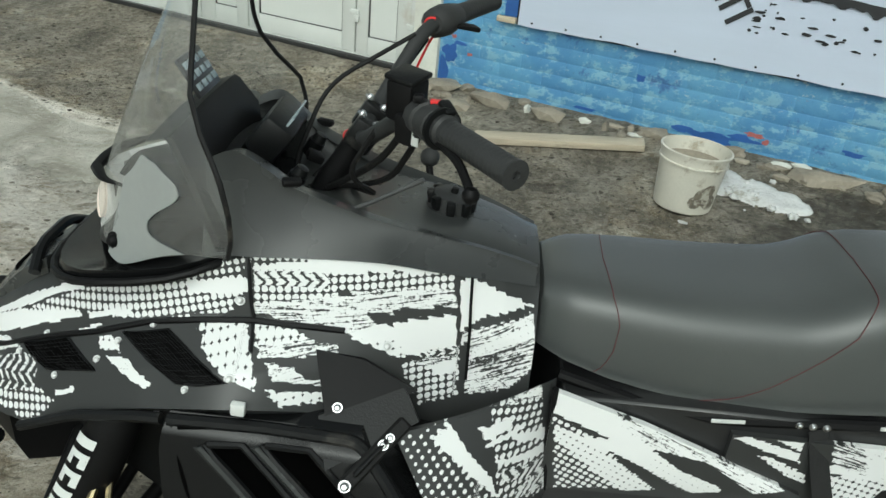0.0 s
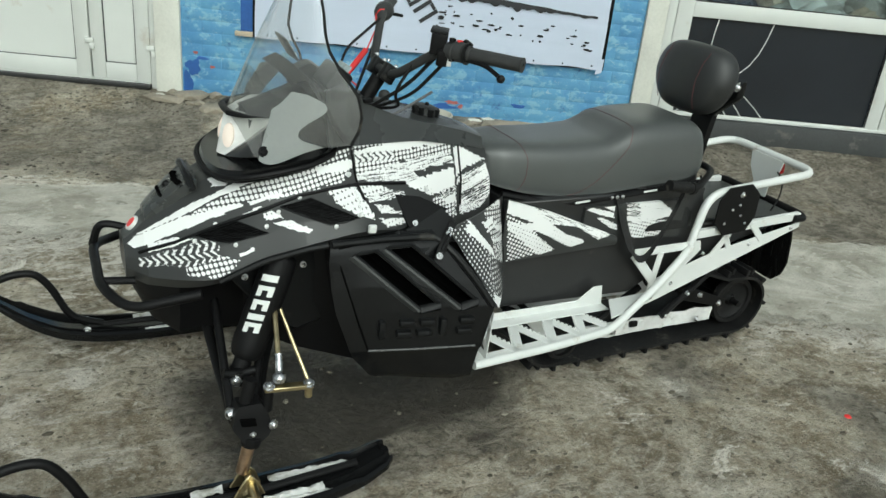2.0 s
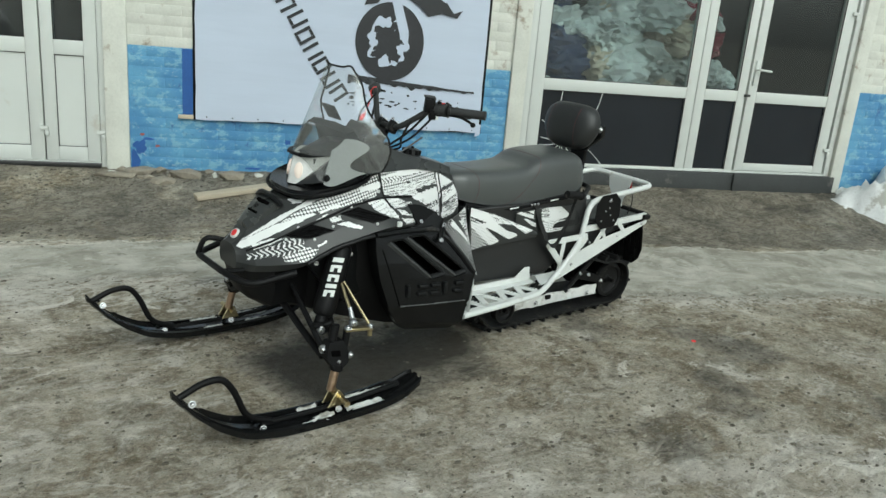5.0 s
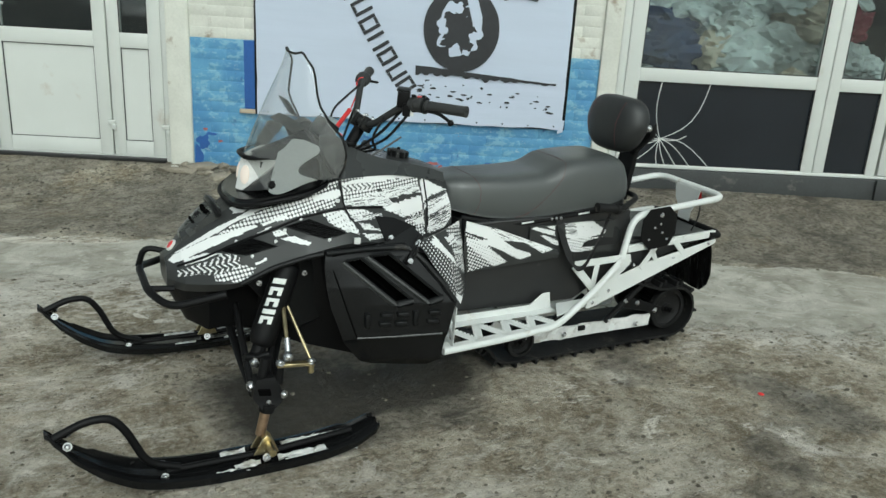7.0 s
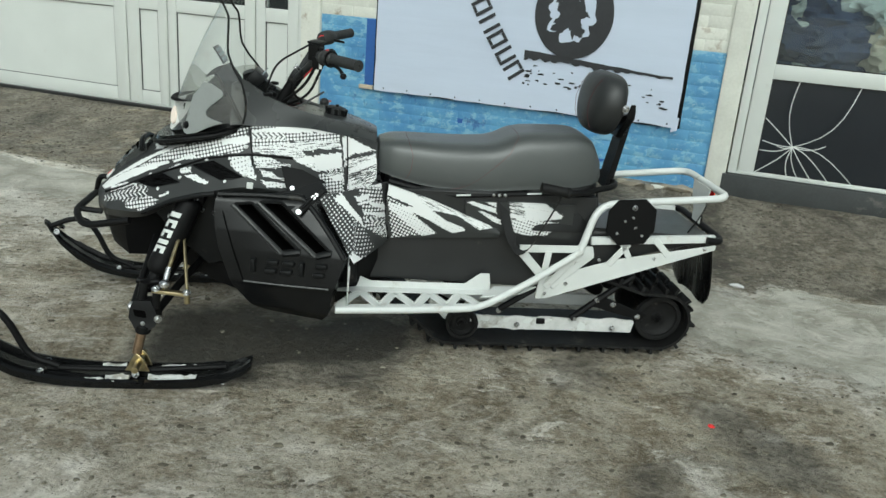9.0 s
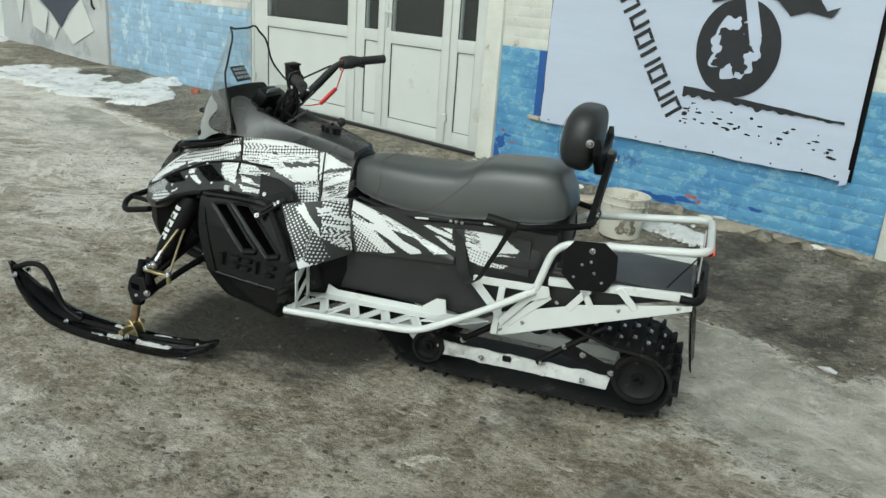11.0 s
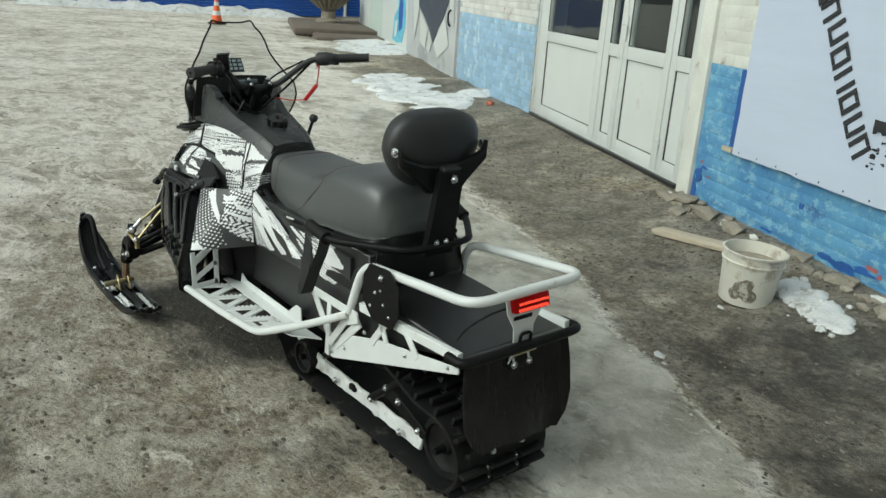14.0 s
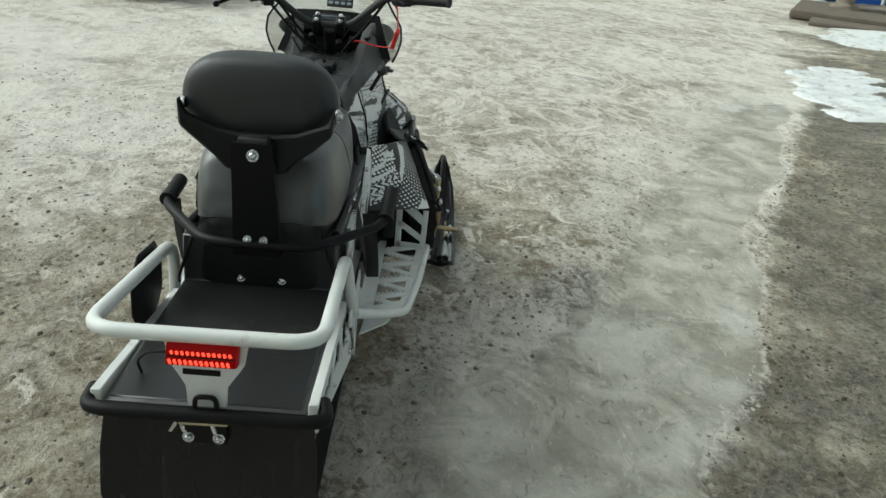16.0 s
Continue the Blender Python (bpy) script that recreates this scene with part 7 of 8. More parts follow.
    for x, zw in catmull([(x, np.array((z, w))) for x, z, w in prof], 4):
        z, w = zw
        lift = 0.030 if -1.2 < x < -0.40 else 0.020
        rows.append([(x, -s * (0.478 + y * w), z + dz) for y, dz in ((-1, 0.006), (-1, lift), (-.80, lift + .004), (-.72, .012), (-.30, .010), (-.24, .022), (.24, .022), (.30, .010), (.72, .012), (.80, lift + .004), (1, lift), (1, 0.006), (.5, 0.0), (.2, -.004), (-.2, -.004), (-.5, 0.0))])
    ski = part("ski", loft(rows), GLOSSY, sled, "black plastic ski")
    part("ski_loop", tube([P(-1.300, .478, .225), P(-1.215, .478, .262), P(-1.145, .478, .262), P(-1.105, .478, .205), P(-1.055, .478, .085), P(-0.96, .478, .050)], 0.012, 10, 0.05), MATTE, ski)
    part("ski_ridge", tube([P(-1.00, .478, .045), P(-0.66, .478, .042), P(-0.40, .478, .062)], 0.010, 8, 0.05), MATTE, ski)
    for x, z in ((-1.265, .212), (-1.010, .050), (-0.70, .045)):
        for d_ in (1, -1):
            bolt(P(x, .478 + d_ * (.040 if x > -1.2 else .036), z), 0.0095, (-.2, -s * d_, 0.3), ZINC, ski)
    for x0, x1, yy in ((-0.86, -0.74, .535), (-0.64, -0.40, .53), (-0.63, -0.38, .43), (-0.83, -0.75, .43), (-0.66, -0.50, .505), (-0.80, -0.72, .51)):
        rws = []
        for i in range(21):
            x = x0 + (x1 - x0) * i / 20
            rws.append([P(x, yy + o * 0.016 * (0.45 + 0.9 * abs(noise.noise((x * 22, yy * 9, s)))) + .007 * noise.noise((x * 40, o, s)), 0.030 + .010 * (1 - abs(o)) + .010 * noise.noise((x * 45, o * 2, 1))) for o in (-1, -.4, .4, 1)])
        part("ice", grid(rws, thick=(0, 0, -0.006)), SNOW, ski, "crusted snow")
    sad = part("saddle", prism([(-0.738, 0.050), (-0.712, 0.098), (-0.695, 0.118), (-0.672, 0.092), (-0.656, 0.048)], -s * 0.452, -s * 0.459, bevel=0.002), BRASS, sled, "yellow zinc ski saddle")
    part("cheek", prism([(-0.738, 0.050), (-0.712, 0.098), (-0.695, 0.118), (-0.672, 0.092), (-0.656, 0.048)], -s * 0.497, -s * 0.504, bevel=0.002), BRASS, sad)
    part("pivot", tube([P(-0.69, .43, .085), P(-0.69, .56, .082)], 0.012, 10, 0), BRASS, sad)

# ---- the building: wall frame is u along the wall, n into the building, z up ----


def wallpiece(name, u0, u1, z0, z1, n0, n1, material, label, kind="structure", category="wall", bevel=0.0):
    return tagged(finish(name, box(((u0 + u1) / 2, (n0 + n1) / 2, (z0 + z1) / 2), (u1 - u0, n1 - n0, z1 - z0), bevel), material, None, "", 30, WALL), label, category, kind=kind)


wall_mid = wallpiece("wall_1", -0.165, 3.04, 0.0, 1.105, 0.012, 0.34, BLUE, "brick wall under flaking blue paint")
wallpiece("wall_14", -0.165, 3.04, 1.105, 3.3, 0.012, 0.34, CREAM, "cream painted brick wall above the blue")
wallpiece("wall_15", 6.24, 9.5, 1.125, 3.3, 0.012, 0.34, CREAM, "cream painted brick wall above the blue")
wall_left = wallpiece("wall_2", -7.22, -3.60, 0.0, 3.3, 0.012, 0.34, MORTAR, "brick wall painted pale blue below and white above")
wall_right = wallpiece("wall_3", 6.24, 9.5, 0.0, 1.125, 0.012, 0.34, BLUE, "brick wall under flaking blue paint")
wallpiece("wall_4", -3.60, -0.165, 2.52, 3.3, 0.012, 0.34, CREAM, "cream plaster lintel over the doors")
wallpiece("wall_5", 3.04, 6.24, 2.52, 3.3, 0.012, 0.34, CREAM, "cream plaster lintel over the doors")
wallpiece("roof", -20.0, 9.5, 3.3, 3.42, -0.25, 6.0, DARKSTONE, "flat dark roof edge", category="roof")
for i, (u0, u1, z1, t) in enumerate(((-0.168, -0.005, 2.52, 0.0), (2.93, 3.06, 2.52, 0.0), (6.16, 6.28, 2.52, 0.0))):
    wallpiece("trim_%d" % (i + 1), u0, u1, 0.10, z1, -0.016, 0.10, CREAM, "worn cream plaster reveal", category="trim", bevel=0.006)
wallpiece("floor", -3.6, 6.2, 0.05, 0.17, 0.35, 5.5, DARKSTONE, "dark concrete floor inside", category="floor")
# walls closing the rooms, the indoor darkness put into their colour
wallpiece("wall_6", -3.7, 6.3, 0.0, 3.3, 3.4, 3.5, ROOM_SHADE, "back wall inside, painted dark for the room's shade")
wallpiece("wall_7", -0.10, 0.0, 0.0, 3.3, 0.35, 3.4, ROOM_SHADE, "partition inside, painted dark for the room's shade")
wallpiece("wall_8", -3.75, -3.66, 0.0, 3.3, 0.35, 3.4, ROOM_SHADE, "partition inside, painted dark for the room's shade")
wallpiece("wall_9", 6.25, 6.34, 0.0, 3.3, 0.35, 3.4, ROOM_SHADE, "partition inside, painted dark for the room's shade")
wallpiece("plinth", 3.04, 6.20, 0.05, 0.335, -0.03, 0.12, THRESHOLD, "dark stone threshold", category="plinth", bevel=0.01)
wallpiece("step", 5.12, 6.06, 0.05, 0.345, -0.05, -0.032, THRESHOLD, "dark rubber kick strip", category="step", bevel=0.004)


def frame_bars(u0, u1, z0, z1, t, n0, n1, bm=None, bottom=None):
    """The four bars of a rectangular frame."""
    bm = bm or bmesh.new()
    b = bottom or t
    nm, nd = (n0 + n1) / 2, n1 - n0
    box(((u0 + t / 2), nm, (z0 + z1) / 2), (t, nd, z1 - z0), 0.004, bm=bm)
    box(((u1 - t / 2), nm, (z0 + z1) / 2), (t, nd, z1 - z0), 0.004, bm=bm)
    box(((u0 + u1) / 2, nm, z1 - t / 2), (u1 - u0 - 2 * t, nd * .98, t), 0.004, bm=bm)
    box(((u0 + u1) / 2, nm, z0 + b / 2), (u1 - u0 - 2 * t, nd * .98, b), 0.004, bm=bm)
    return bm


def leaf(parent, u0, u1, z0, z1, pane0, pane1, rail, low, handle=None, hinge=None, lower_glass=False, name="leaf", top=None):
    """A glazed leaf: a frame, a middle rail, a pane above and a panel or a dark pane below."""
    t = pane0 - u0
    t2 = u1 - pane1
    bm = bmesh.new()
    nm, nd = 0.055, 0.06
    box((u0 + t / 2, nm, (z0 + z1) / 2), (t, nd, z1 - z0), 0.005, bm=bm)
    box((u1 - t2 / 2, nm, (z0 + z1) / 2), (t2, nd, z1 - z0), 0.005, bm=bm)
    um, w = (pane0 + pane1) / 2, pane1 - pane0
    for a, c in ((z0, low), (rail[0], rail[1]), (z1 - 0.10, z1)):
        box((um, nm, (a + c) / 2), (w, nd * .97, c - a), 0.004, bm=bm)
    lf = part(name, bm, PVC, parent)
    pane = part("pane", box((um, 0.06, (rail[1] + z1 - 0.10) / 2), (w + .01, 0.008, z1 - 0.10 - rail[1] + .01), 0), PANE, lf, "window pane")
    pane.visible_shadow = False
    part("gasket", frame_bars(pane0 - .002, pane1 + .002, rail[1] - .002, z1 - 0.098, 0.008, 0.026, 0.034), MATTE, lf)
    if lower_glass:
        part("lower_pane", box((um, 0.05, (low + rail[0]) / 2), (w + .01, 0.012, rail[0] - low + .01), 0), FILM, lf, "dark filmed pane")
        part("gasket", frame_bars(pane0 - .002, pane1 + .002, low - .002, rail[0] + .002, 0.007, 0.026, 0.034), MATTE, lf)
    else:
        part("lower_panel", box((um, 0.056, (low + rail[0]) / 2), (w + .01, 0.03, rail[0] - low + .01), 0), PVC, lf, "plain white panel")
        part("gasket", frame_bars(pane0 - .001, pane1 + .001, low - .001, rail[0] + .001, 0.006, 0.030, 0.043), GREYMETAL, lf)
    if handle:
        h = part("handle", box((handle[0], 0.016, handle[1]), (0.030, 0.014, 0.21), 0.005), PVC, lf, "white door handle")
        d = handle[2]
        part("lever", tube([(handle[0], 0.012, handle[1] + .03), (handle[0], -0.028, handle[1] + .03), (handle[0] + d * 0.12, -0.032, handle[1] + .022)], 0.010, 8, 0.02), PVC, h)
    for hz in hinge[1] if hinge else ():
        part("hinge", box((hinge[0], 0.014, hz), (0.055, 0.022, 0.030), 0.005), PVC, lf)
        part("hinge", box((hinge[0] + .018, 0.010, hz - .035), (0.030, 0.022, 0.040), 0.006), PVC, lf)
    return lf


door_1 = thing("door_1", "white double doors with glazed tops and plain lower panels, closed", "door", kind="structure", m=WALL)
part("door_frame", frame_bars(-3.60, -0.165, 0.19, 2.52, 0.045, 0.02, 0.11, bottom=0.035), PVC, door_1)
R1, L1 = (1.0, 1.106), 0.335
leaf(door_1, -3.552, -1.832, 0.228, 2.46, -3.30, -1.955, R1, L1, hinge=(-3.54, (0.48,)))
leaf(door_1, -1.822, -1.425, 0.228, 2.46, -1.70, -1.515, R1, L1)
leaf(door_1, -1.415, -0.597, 0.228, 2.46, -1.332, -0.69, R1, L1, handle=(-1.385, 1.24, 1), hinge=(-0.592, (0.47, 1.8)))
leaf(door_1, -0.587, -0.214, 0.228, 2.46, -0.503, -0.305, R1, L1, hinge=(-0.205, (0.45, 1.8)))
part("sill_strip", box((-1.88, 0.02, 0.205), (3.34, 0.07, 0.03), 0.004), GREYMETAL, door_1, "grey sill strip")
door_2 = thing("door_2", "white glazed shop front with a closed door and dark lower panes", "door", kind="structure", m=WALL)
part("door_frame", frame_bars(3.07, 6.16, 0.335, 2.52, 0.055, 0.02, 0.11, bottom=0.02), PVC, door_2)
R2 = (0.972, 1.068)
leaf(door_2, 3.13, 4.64, 0.34, 2.46, 3.235, 4.55, R2, 0.365, lower_glass=True, name="fixed_leaf")
leaf(door_2, 4.645, 5.13, 0.34, 2.46, 4.73, 5.05, R2, 0.365, lower_glass=True, name="fixed_leaf")
leaf(door_2, 5.15, 6.085, 0.36, 2.46, 5.24, 5.98, R2, 0.43, handle=(5.19, 1.23, 1), hinge=(6.075, (0.58, 1.8)), lower_glass=True)
part("lock", box((5.14, 0.012, 1.03), (0.06, 0.012, 0.022), 0.003), GREYMETAL, door_2)
# pale lines on the dark pane, fanning from one point
fan = thing("wire_spray", "thin pale wires fanned out before the dark pane", "wire", m=WALL)
cu, cz = 3.434, 0.560
ends = [(3.397, 0.972, .0), (3.754, 0.972, -.06), (3.24, 0.726, .02), (3.245, 0.582, -.005), (3.242, 0.517, -.012), (3.239, 0.369, .01), (3.438, 0.360, .0), (3.502, 0.361, .01), (3.582, 0.363, .025), (3.683, 0.367, .05), (3.825, 0.369, .075), (3.628, 0.591, -.018), (3.338, 0.557, -.008)]
for u, z, sag in ends:
    du, dz = u - cu, z - cz
    pts = [(cu + du * f + (dz * 0.12 if u > cu else -dz * 0.1) * math.sin(math.pi * f), -0.005 - 0.03 * math.sin(math.pi * f), cz + dz * f + sag * math.sin(math.pi * f)) for f in (j / 6 for j in range(7))]
    part("wire", tube(pts, 0.0030, 5, 0), WHITE, fan)

# heaped sacks and clothes behind the glass
random.seed(4)


def sack(r, seed):
    bm = bmesh.new()
    bmesh.ops.create_icosphere(bm, subdivisions=4, radius=1)
    for v in bm.verts:
        d = v.co.normalized()
        k = 1 - 0.30 * abs(noise.noise(d * 3.2 + Vector((seed, seed, 0)))) - 0.17 * abs(noise.noise(d * 7.5 + Vector((seed, 4, 0)))) + 0.28 * noise.noise(d * 1.7 + Vector((seed, 0, 0))) + 0.16 * noise.noise(d * 5 + Vector((0, seed, 0))) + 0.09 * abs(noise.noise(d * 11 + Vector((0, 0, seed))))
        v.co = Vector((d.x * r * 1.35 * k, d.y * r * k, d.z * r * 0.72 * k))
    return bm


for i in range(84):
    u = random.uniform(3.15, 5.2)
    row = i % 6
    z = 0.36 + 0.26 * row + random.uniform(-.05, .05)
    nn = 0.42 + 0.07 * row + random.uniform(0, .30)
    if u > 4.8:
        mt = random.choice((BAG_RED, BAG_RED, BAG_WHITE))
    elif u < 3.78 and row > 1:
        mt = random.choice((BAG_NAVY, BAG_NAVY, BAG_NAVY, BAG_WHITE))
    else:
        mt = random.choice((BAG_WHITE, BAG_WHITE, BAG_TAN, BAG_WHITE))
    ob = finish("sack", sack(random.uniform(0.20, 0.30), i * 3.3), mt, None, "", 35, WALL @ pose(u, nn, z, random.uniform(-25, 25), random.uniform(-25, 25), random.uniform(0, 360)))
    tagged(ob, "stuffed cloth sack in a heap behind the glass", "sack", "heap of sacks")

# banner
banner = thing("banner", "white printed vinyl banner with black motorcycle art nailed to the wall", "banner", m=WALL)
rows = []
for i in range(25):
    z = 0.592 + 1.95 * i / 24
    rows.append([(0.47 + (2.69 - 0.47) * j / 30 + 0.006 * noise.noise((0, i * .5, j * .3)), -0.028 - 0.004 * noise.noise((j * 0.23, i * 0.55, 1.0)) - (0.003 if i == 0 else 0), z + (0.012 * noise.noise((j * .35, 0, 7)) if i == 0 else 0)) for j in range(31)])
part("cloth", grid(rows, thick=(0, 0.002, 0)), CLOTH, banner)
part("backing", frame_bars(0.452, 2.715, 0.585, 2.56, 0.03, -0.012, 0.0), MATTE, banner, "black batten frame")
part("corner_fold", prism([(2.66, 0.56), (2.70, 0.575), (2.705, 0.66), (2.67, 0.66)], -0.036, -0.033, bevel=0), CLOTH, banner)
BN = -0.0335


def ink(name, poly, lift=0.0, material=INK):
    return part(name, prism(poly, BN - lift - 0.002, BN - lift, bevel=0), material, banner)


def ellipse(cu, cz, a, b, n=40, jag=0.0, seed=0, tilt=0.0):
    out = []
    for i in range(n):
        t = 2 * math.pi * i / n
        k = 1 + jag * noise.noise((math.cos(t) * 3 + seed, math.sin(t) * 3, seed))
        x, z = a * k * math.cos(t), b * k * math.sin(t)
        out.append((cu + x * math.cos(tilt) - z * math.sin(tilt), cz + x * math.sin(tilt) + z * math.cos(tilt)))
    return out


ink("wheel_print", ellipse(1.912, 1.262, 0.268, 0.295, 48, 0.012))
ink("hub_print", ellipse(1.905, 1.262, 0.150, 0.185, 60, 0.35, 3), 0.003, CLOTH)
ink("hub_print", ellipse(1.90, 1.275, 0.105, 0.135, 40, 0.55, 5), 0.006)
for k in range(9):
    t = 2 * math.pi * k / 9 + 0.4
    c, d = math.cos(t), math.sin(t)
    ink("spoke_print", ellipse(1.90 + 0.115 * c, 1.262 + 0.14 * d, 0.022 + 0.012 * (k % 3), 0.030, 14, 0.6, k), 0.007, INK if k % 2 else CLOTH)
ink("fork_print", [(1.865, 1.72), (1.94, 1.70), (2.055, 1.345), (2.03, 1.29), (1.985, 1.315)], 0.009, CLOTH)
ink("body_print", [(1.64, 1.80), (1.74, 1.62), (1.70, 1.52), (1.80, 1.54), (1.88, 1.64), (2.02, 1.60), (2.12, 1.545), (2.20, 1.47), (2.30, 1.50), (2.43, 1.475), (2.47, 1.535), (2.40, 1.51), (2.33, 1.60), (2.22, 1.66), (2.16, 1.75), (2.3, 1.95), (2.1, 2.2), (1.75, 2.15)], 0.0045)
ink("body_print", [(2.10, 1.78), (2.17, 1.665), (2.33, 1.585), (2.38, 1.62), (2.26, 1.78)], 0.008, CLOTH)
edge, low = [], []
for i in range(60):
    f = i / 59
    u = 1.60 + 1.02 * f
    edge.append((u, 1.000 - 0.085 * f + 0.012 * noise.noise((u * 9, 0, 2))))
    low.append((u, 1.000 - 0.085 * f - (0.085 - 0.07 * f) * (0.55 + 0.9 * abs(noise.noise((u * 14, 3, 1))))))
ink("splash_print", edge + low[::-1])
random.seed(11)
for k in range(46):
    f = random.random() ** 1.3
    u = 1.60 + 1.0 * f
    ink("splash_print", ellipse(u, 0.905 - 0.06 * f - random.random() * 0.14, random.uniform(.004, .026), random.uniform(.003, .009), 9, 0.5, k))
# the arc of lettering, as plain slanted frames
for k, (u, z, rot, w) in enumerate(((0.905, 1.86, -64, .10), (0.975, 1.71, -63, .10), (1.05, 1.585, -62, .13), (1.118, 1.485, -61, .10), (1.205, 1.378, -60, .10), (1.262, 1.262, -59, .10), (1.328, 1.150, -58, .10), (1.395, 1.050, -57, .095), (1.465, 0.945, -56, .095), (1.535, 0.852, -54, .095))):
    c, d = math.cos(radians(rot)), math.sin(radians(rot))
    for a0, a1, b0, b1 in ((-w / 2, -w / 2 + .024, -.066, .066), (w / 2 - .024, w / 2, -.066, .066)) + (((-w / 2 + .026, w / 2 - .026, -.066, -.044),) if k % 3 else ()) + (((-w / 2 + .026, w / 2 - .026, .044, .066),) if k % 2 else ()):
        ink("stroke_print", [(u + a * c - b * d, z + a * d + b * c) for a, b in ((a0, b0), (a1, b0), (a1, b1), (a0, b1))])
for k in range(12):
    u = 0.55 + 2.08 * k / 11
    part("nail", lathe([(0, .002), (.005, .001), (.006, 0), (0, -.002)], 8, pose(u, -0.036, 0.612, 90, 0, 0)), MATTE, banner)

# paint strip beside the banner


def paint_scrap(u, z, w, h, seed, material, label):
    """A thin irregular scrap of older paint on the wall's face."""
    poly = []
    for j in range(18):
        a = j * math.tau / 18
        k = 1 + 0.75 * noise.noise((math.cos(a) * 1.6 + seed, math.sin(a) * 1.6, seed))
        poly.append((u + w * k * math.cos(a), z + h * k * math.sin(a)))
    tagged(finish("paint_scrap", prism(poly, 0.0062, 0.0075, "y", 0), material, None, "", 30, WALL), label, "paint", "paint scraps")


for k, (u, z, w, h) in enumerate(((1.58, 0.225, 0.12, 0.022), (1.42, 0.235, 0.07, 0.014), (1.70, 0.250, 0.09, 0.018), (0.07, 0.36, 0.05, 0.05), (0.03, 0.25, 0.025, 0.07), (0.13, 0.42, 0.03, 0.012), (1.16, 0.44, 0.022, 0.02), (0.9, 0.22, 0.06, 0.01), (2.2, 0.30, 0.05, 0.012))):
    paint_scrap(u, z, w, h, k * 5.1, DARKBLUE, "scrap of older deep blue paint on the wall")
for k, (u, z, w, h) in enumerate(((1.76, 0.285, 0.05, 0.012), (1.82, 0.262, 0.016, 0.016), (0.085, 0.455, 0.016, 0.008), (0.19, 0.37, 0.02, 0.008))):
    paint_scrap(u, z, w, h, 60 + k * 3.7, OLDRED, "scrap of faded red paint on the wall")

wallpiece("blue_strip", 0.375, 0.450, 0.62, 1.10, 0.002, 0.013, DARKBLUE, "deep blue painted strip", category="trim")
tagged(finish("wood_block", box((0.40, -0.02, 0.605), (0.11, 0.03, 0.03), 0.004), WOOD, None, "", 30, WALL), "small wooden batten end under the banner", "batten")

# ---- far end: gate, notice panels, platform, urn, cone, blue house ----
gate = thing("gate", "grey metal gate with a painted torn-metal mural", "gate", m=WALL)
part("gate_leaf", box((-9.35, 0.0, 1.45), (4.2, 0.06, 2.5), 0.01), GATE, gate)
part("mural", prism([(-10.5, 2.7), (-10.45, 1.5), (-10.2, 1.1), (-9.7, 0.95), (-9.2, 0.75), (-8.83, 0.55), (-8.5, 0.8), (-8.1, 1.0), (-7.75, 1.3), (-7.65, 1.75), (-8.0, 1.66), (-8.4, 1.72), (-8.8, 1.62), (-9.3, 1.7), (-9.9, 1.62), (-10.3, 1.7), (-10.4, 2.0), (-9.0, 1.95), (-7.7, 2.0), (-7.8, 2.7)], -0.040, -0.036, bevel=0), SLATE, gate, "dark painted hole")
for poly in (((-10.9, 1.4), (-10.48, 1.45), (-10.2, 1.06), (-10.55, 0.5)), ((-10.1, 1.04), (-9.3, 0.76), (-9.5, 0.4), (-10.0, 0.5)), ((-8.75, 0.55), (-8.0, 1.03), (-7.6, 0.6), (-8.4, 0.34)), ((-7.72, 1.4), (-7.4, 1.6), (-7.35, 0.9), (-7.65, 1.0)), ((-9.2, 0.72), (-8.9, 0.56), (-9.1, 0.36), (-9.35, 0.42))):
    part("mural", prism(list(poly), -0.046, -0.043, bevel=0), PVC, gate, "white painted torn edge")
part("gate_frame", frame_bars(-11.5, -7.22, 0.15, 2.75, 0.07, -0.03, 0.05), GATE, gate)
part("gate_handle", tube([(-7.5, -0.06, 0.9), (-7.5, -0.10, 0.95), (-7.5, -0.10, 1.1), (-7.5, -0.06, 1.15)], 0.015, 8, 0.03), MATTE, gate)
for i, (u0, u1, z0, z1, mt, lab) in enumerate(((-13.4, -11.6, 0.15, 3.3, PVC, "white rendered wall"), (-15.2, -13.4, 0.15, 3.3, PVC, "white rendered wall"), (-17.6, -15.2, 0.15, 3.3, SIDING_PALE, "pale green wall"), (-20.0, -17.6, 0.15, 3.3, PVC, "white rendered wall"))):
    wallpiece("wall_%d" % (10 + i), u0, u1 - 0.004, z0, z1, 0.0, 0.3, mt, lab)
mural = thing("wall_painting", "turquoise painted figure shape on the white wall", "painting", m=WALL)
part("paint", prism([(-13.5, 0.3), (-12.9, 0.25), (-12.2, 0.3), (-11.85, 0.7), (-11.9, 1.3), (-12.1, 1.75), (-12.7, 1.9), (-13.0, 1.5), (-12.8, 1.0), (-13.3, 0.8)], -0.010, -0.004, bevel=0), TEAL, mural)
part("paint", prism([(-12.6, 0.5), (-12.2, 0.6), (-12.15, 1.1), (-12.5, 1.3), (-12.7, 0.9)], -0.016, -0.0125, bevel=0), SIDING_BLUE, mural)
part("paint", prism([(-13.2, 0.35), (-12.9, 0.4), (-12.75, 0.75), (-13.1, 0.7)], -0.016, -0.0125, bevel=0), PVC, mural)
tagged(finish("notice_board", box((-12.6, -0.03, 1.9), (1.1, 0.04, 0.55), 0.01), TEAL, None, "", 30, WALL), "turquoise notice board on a white wall", "board")
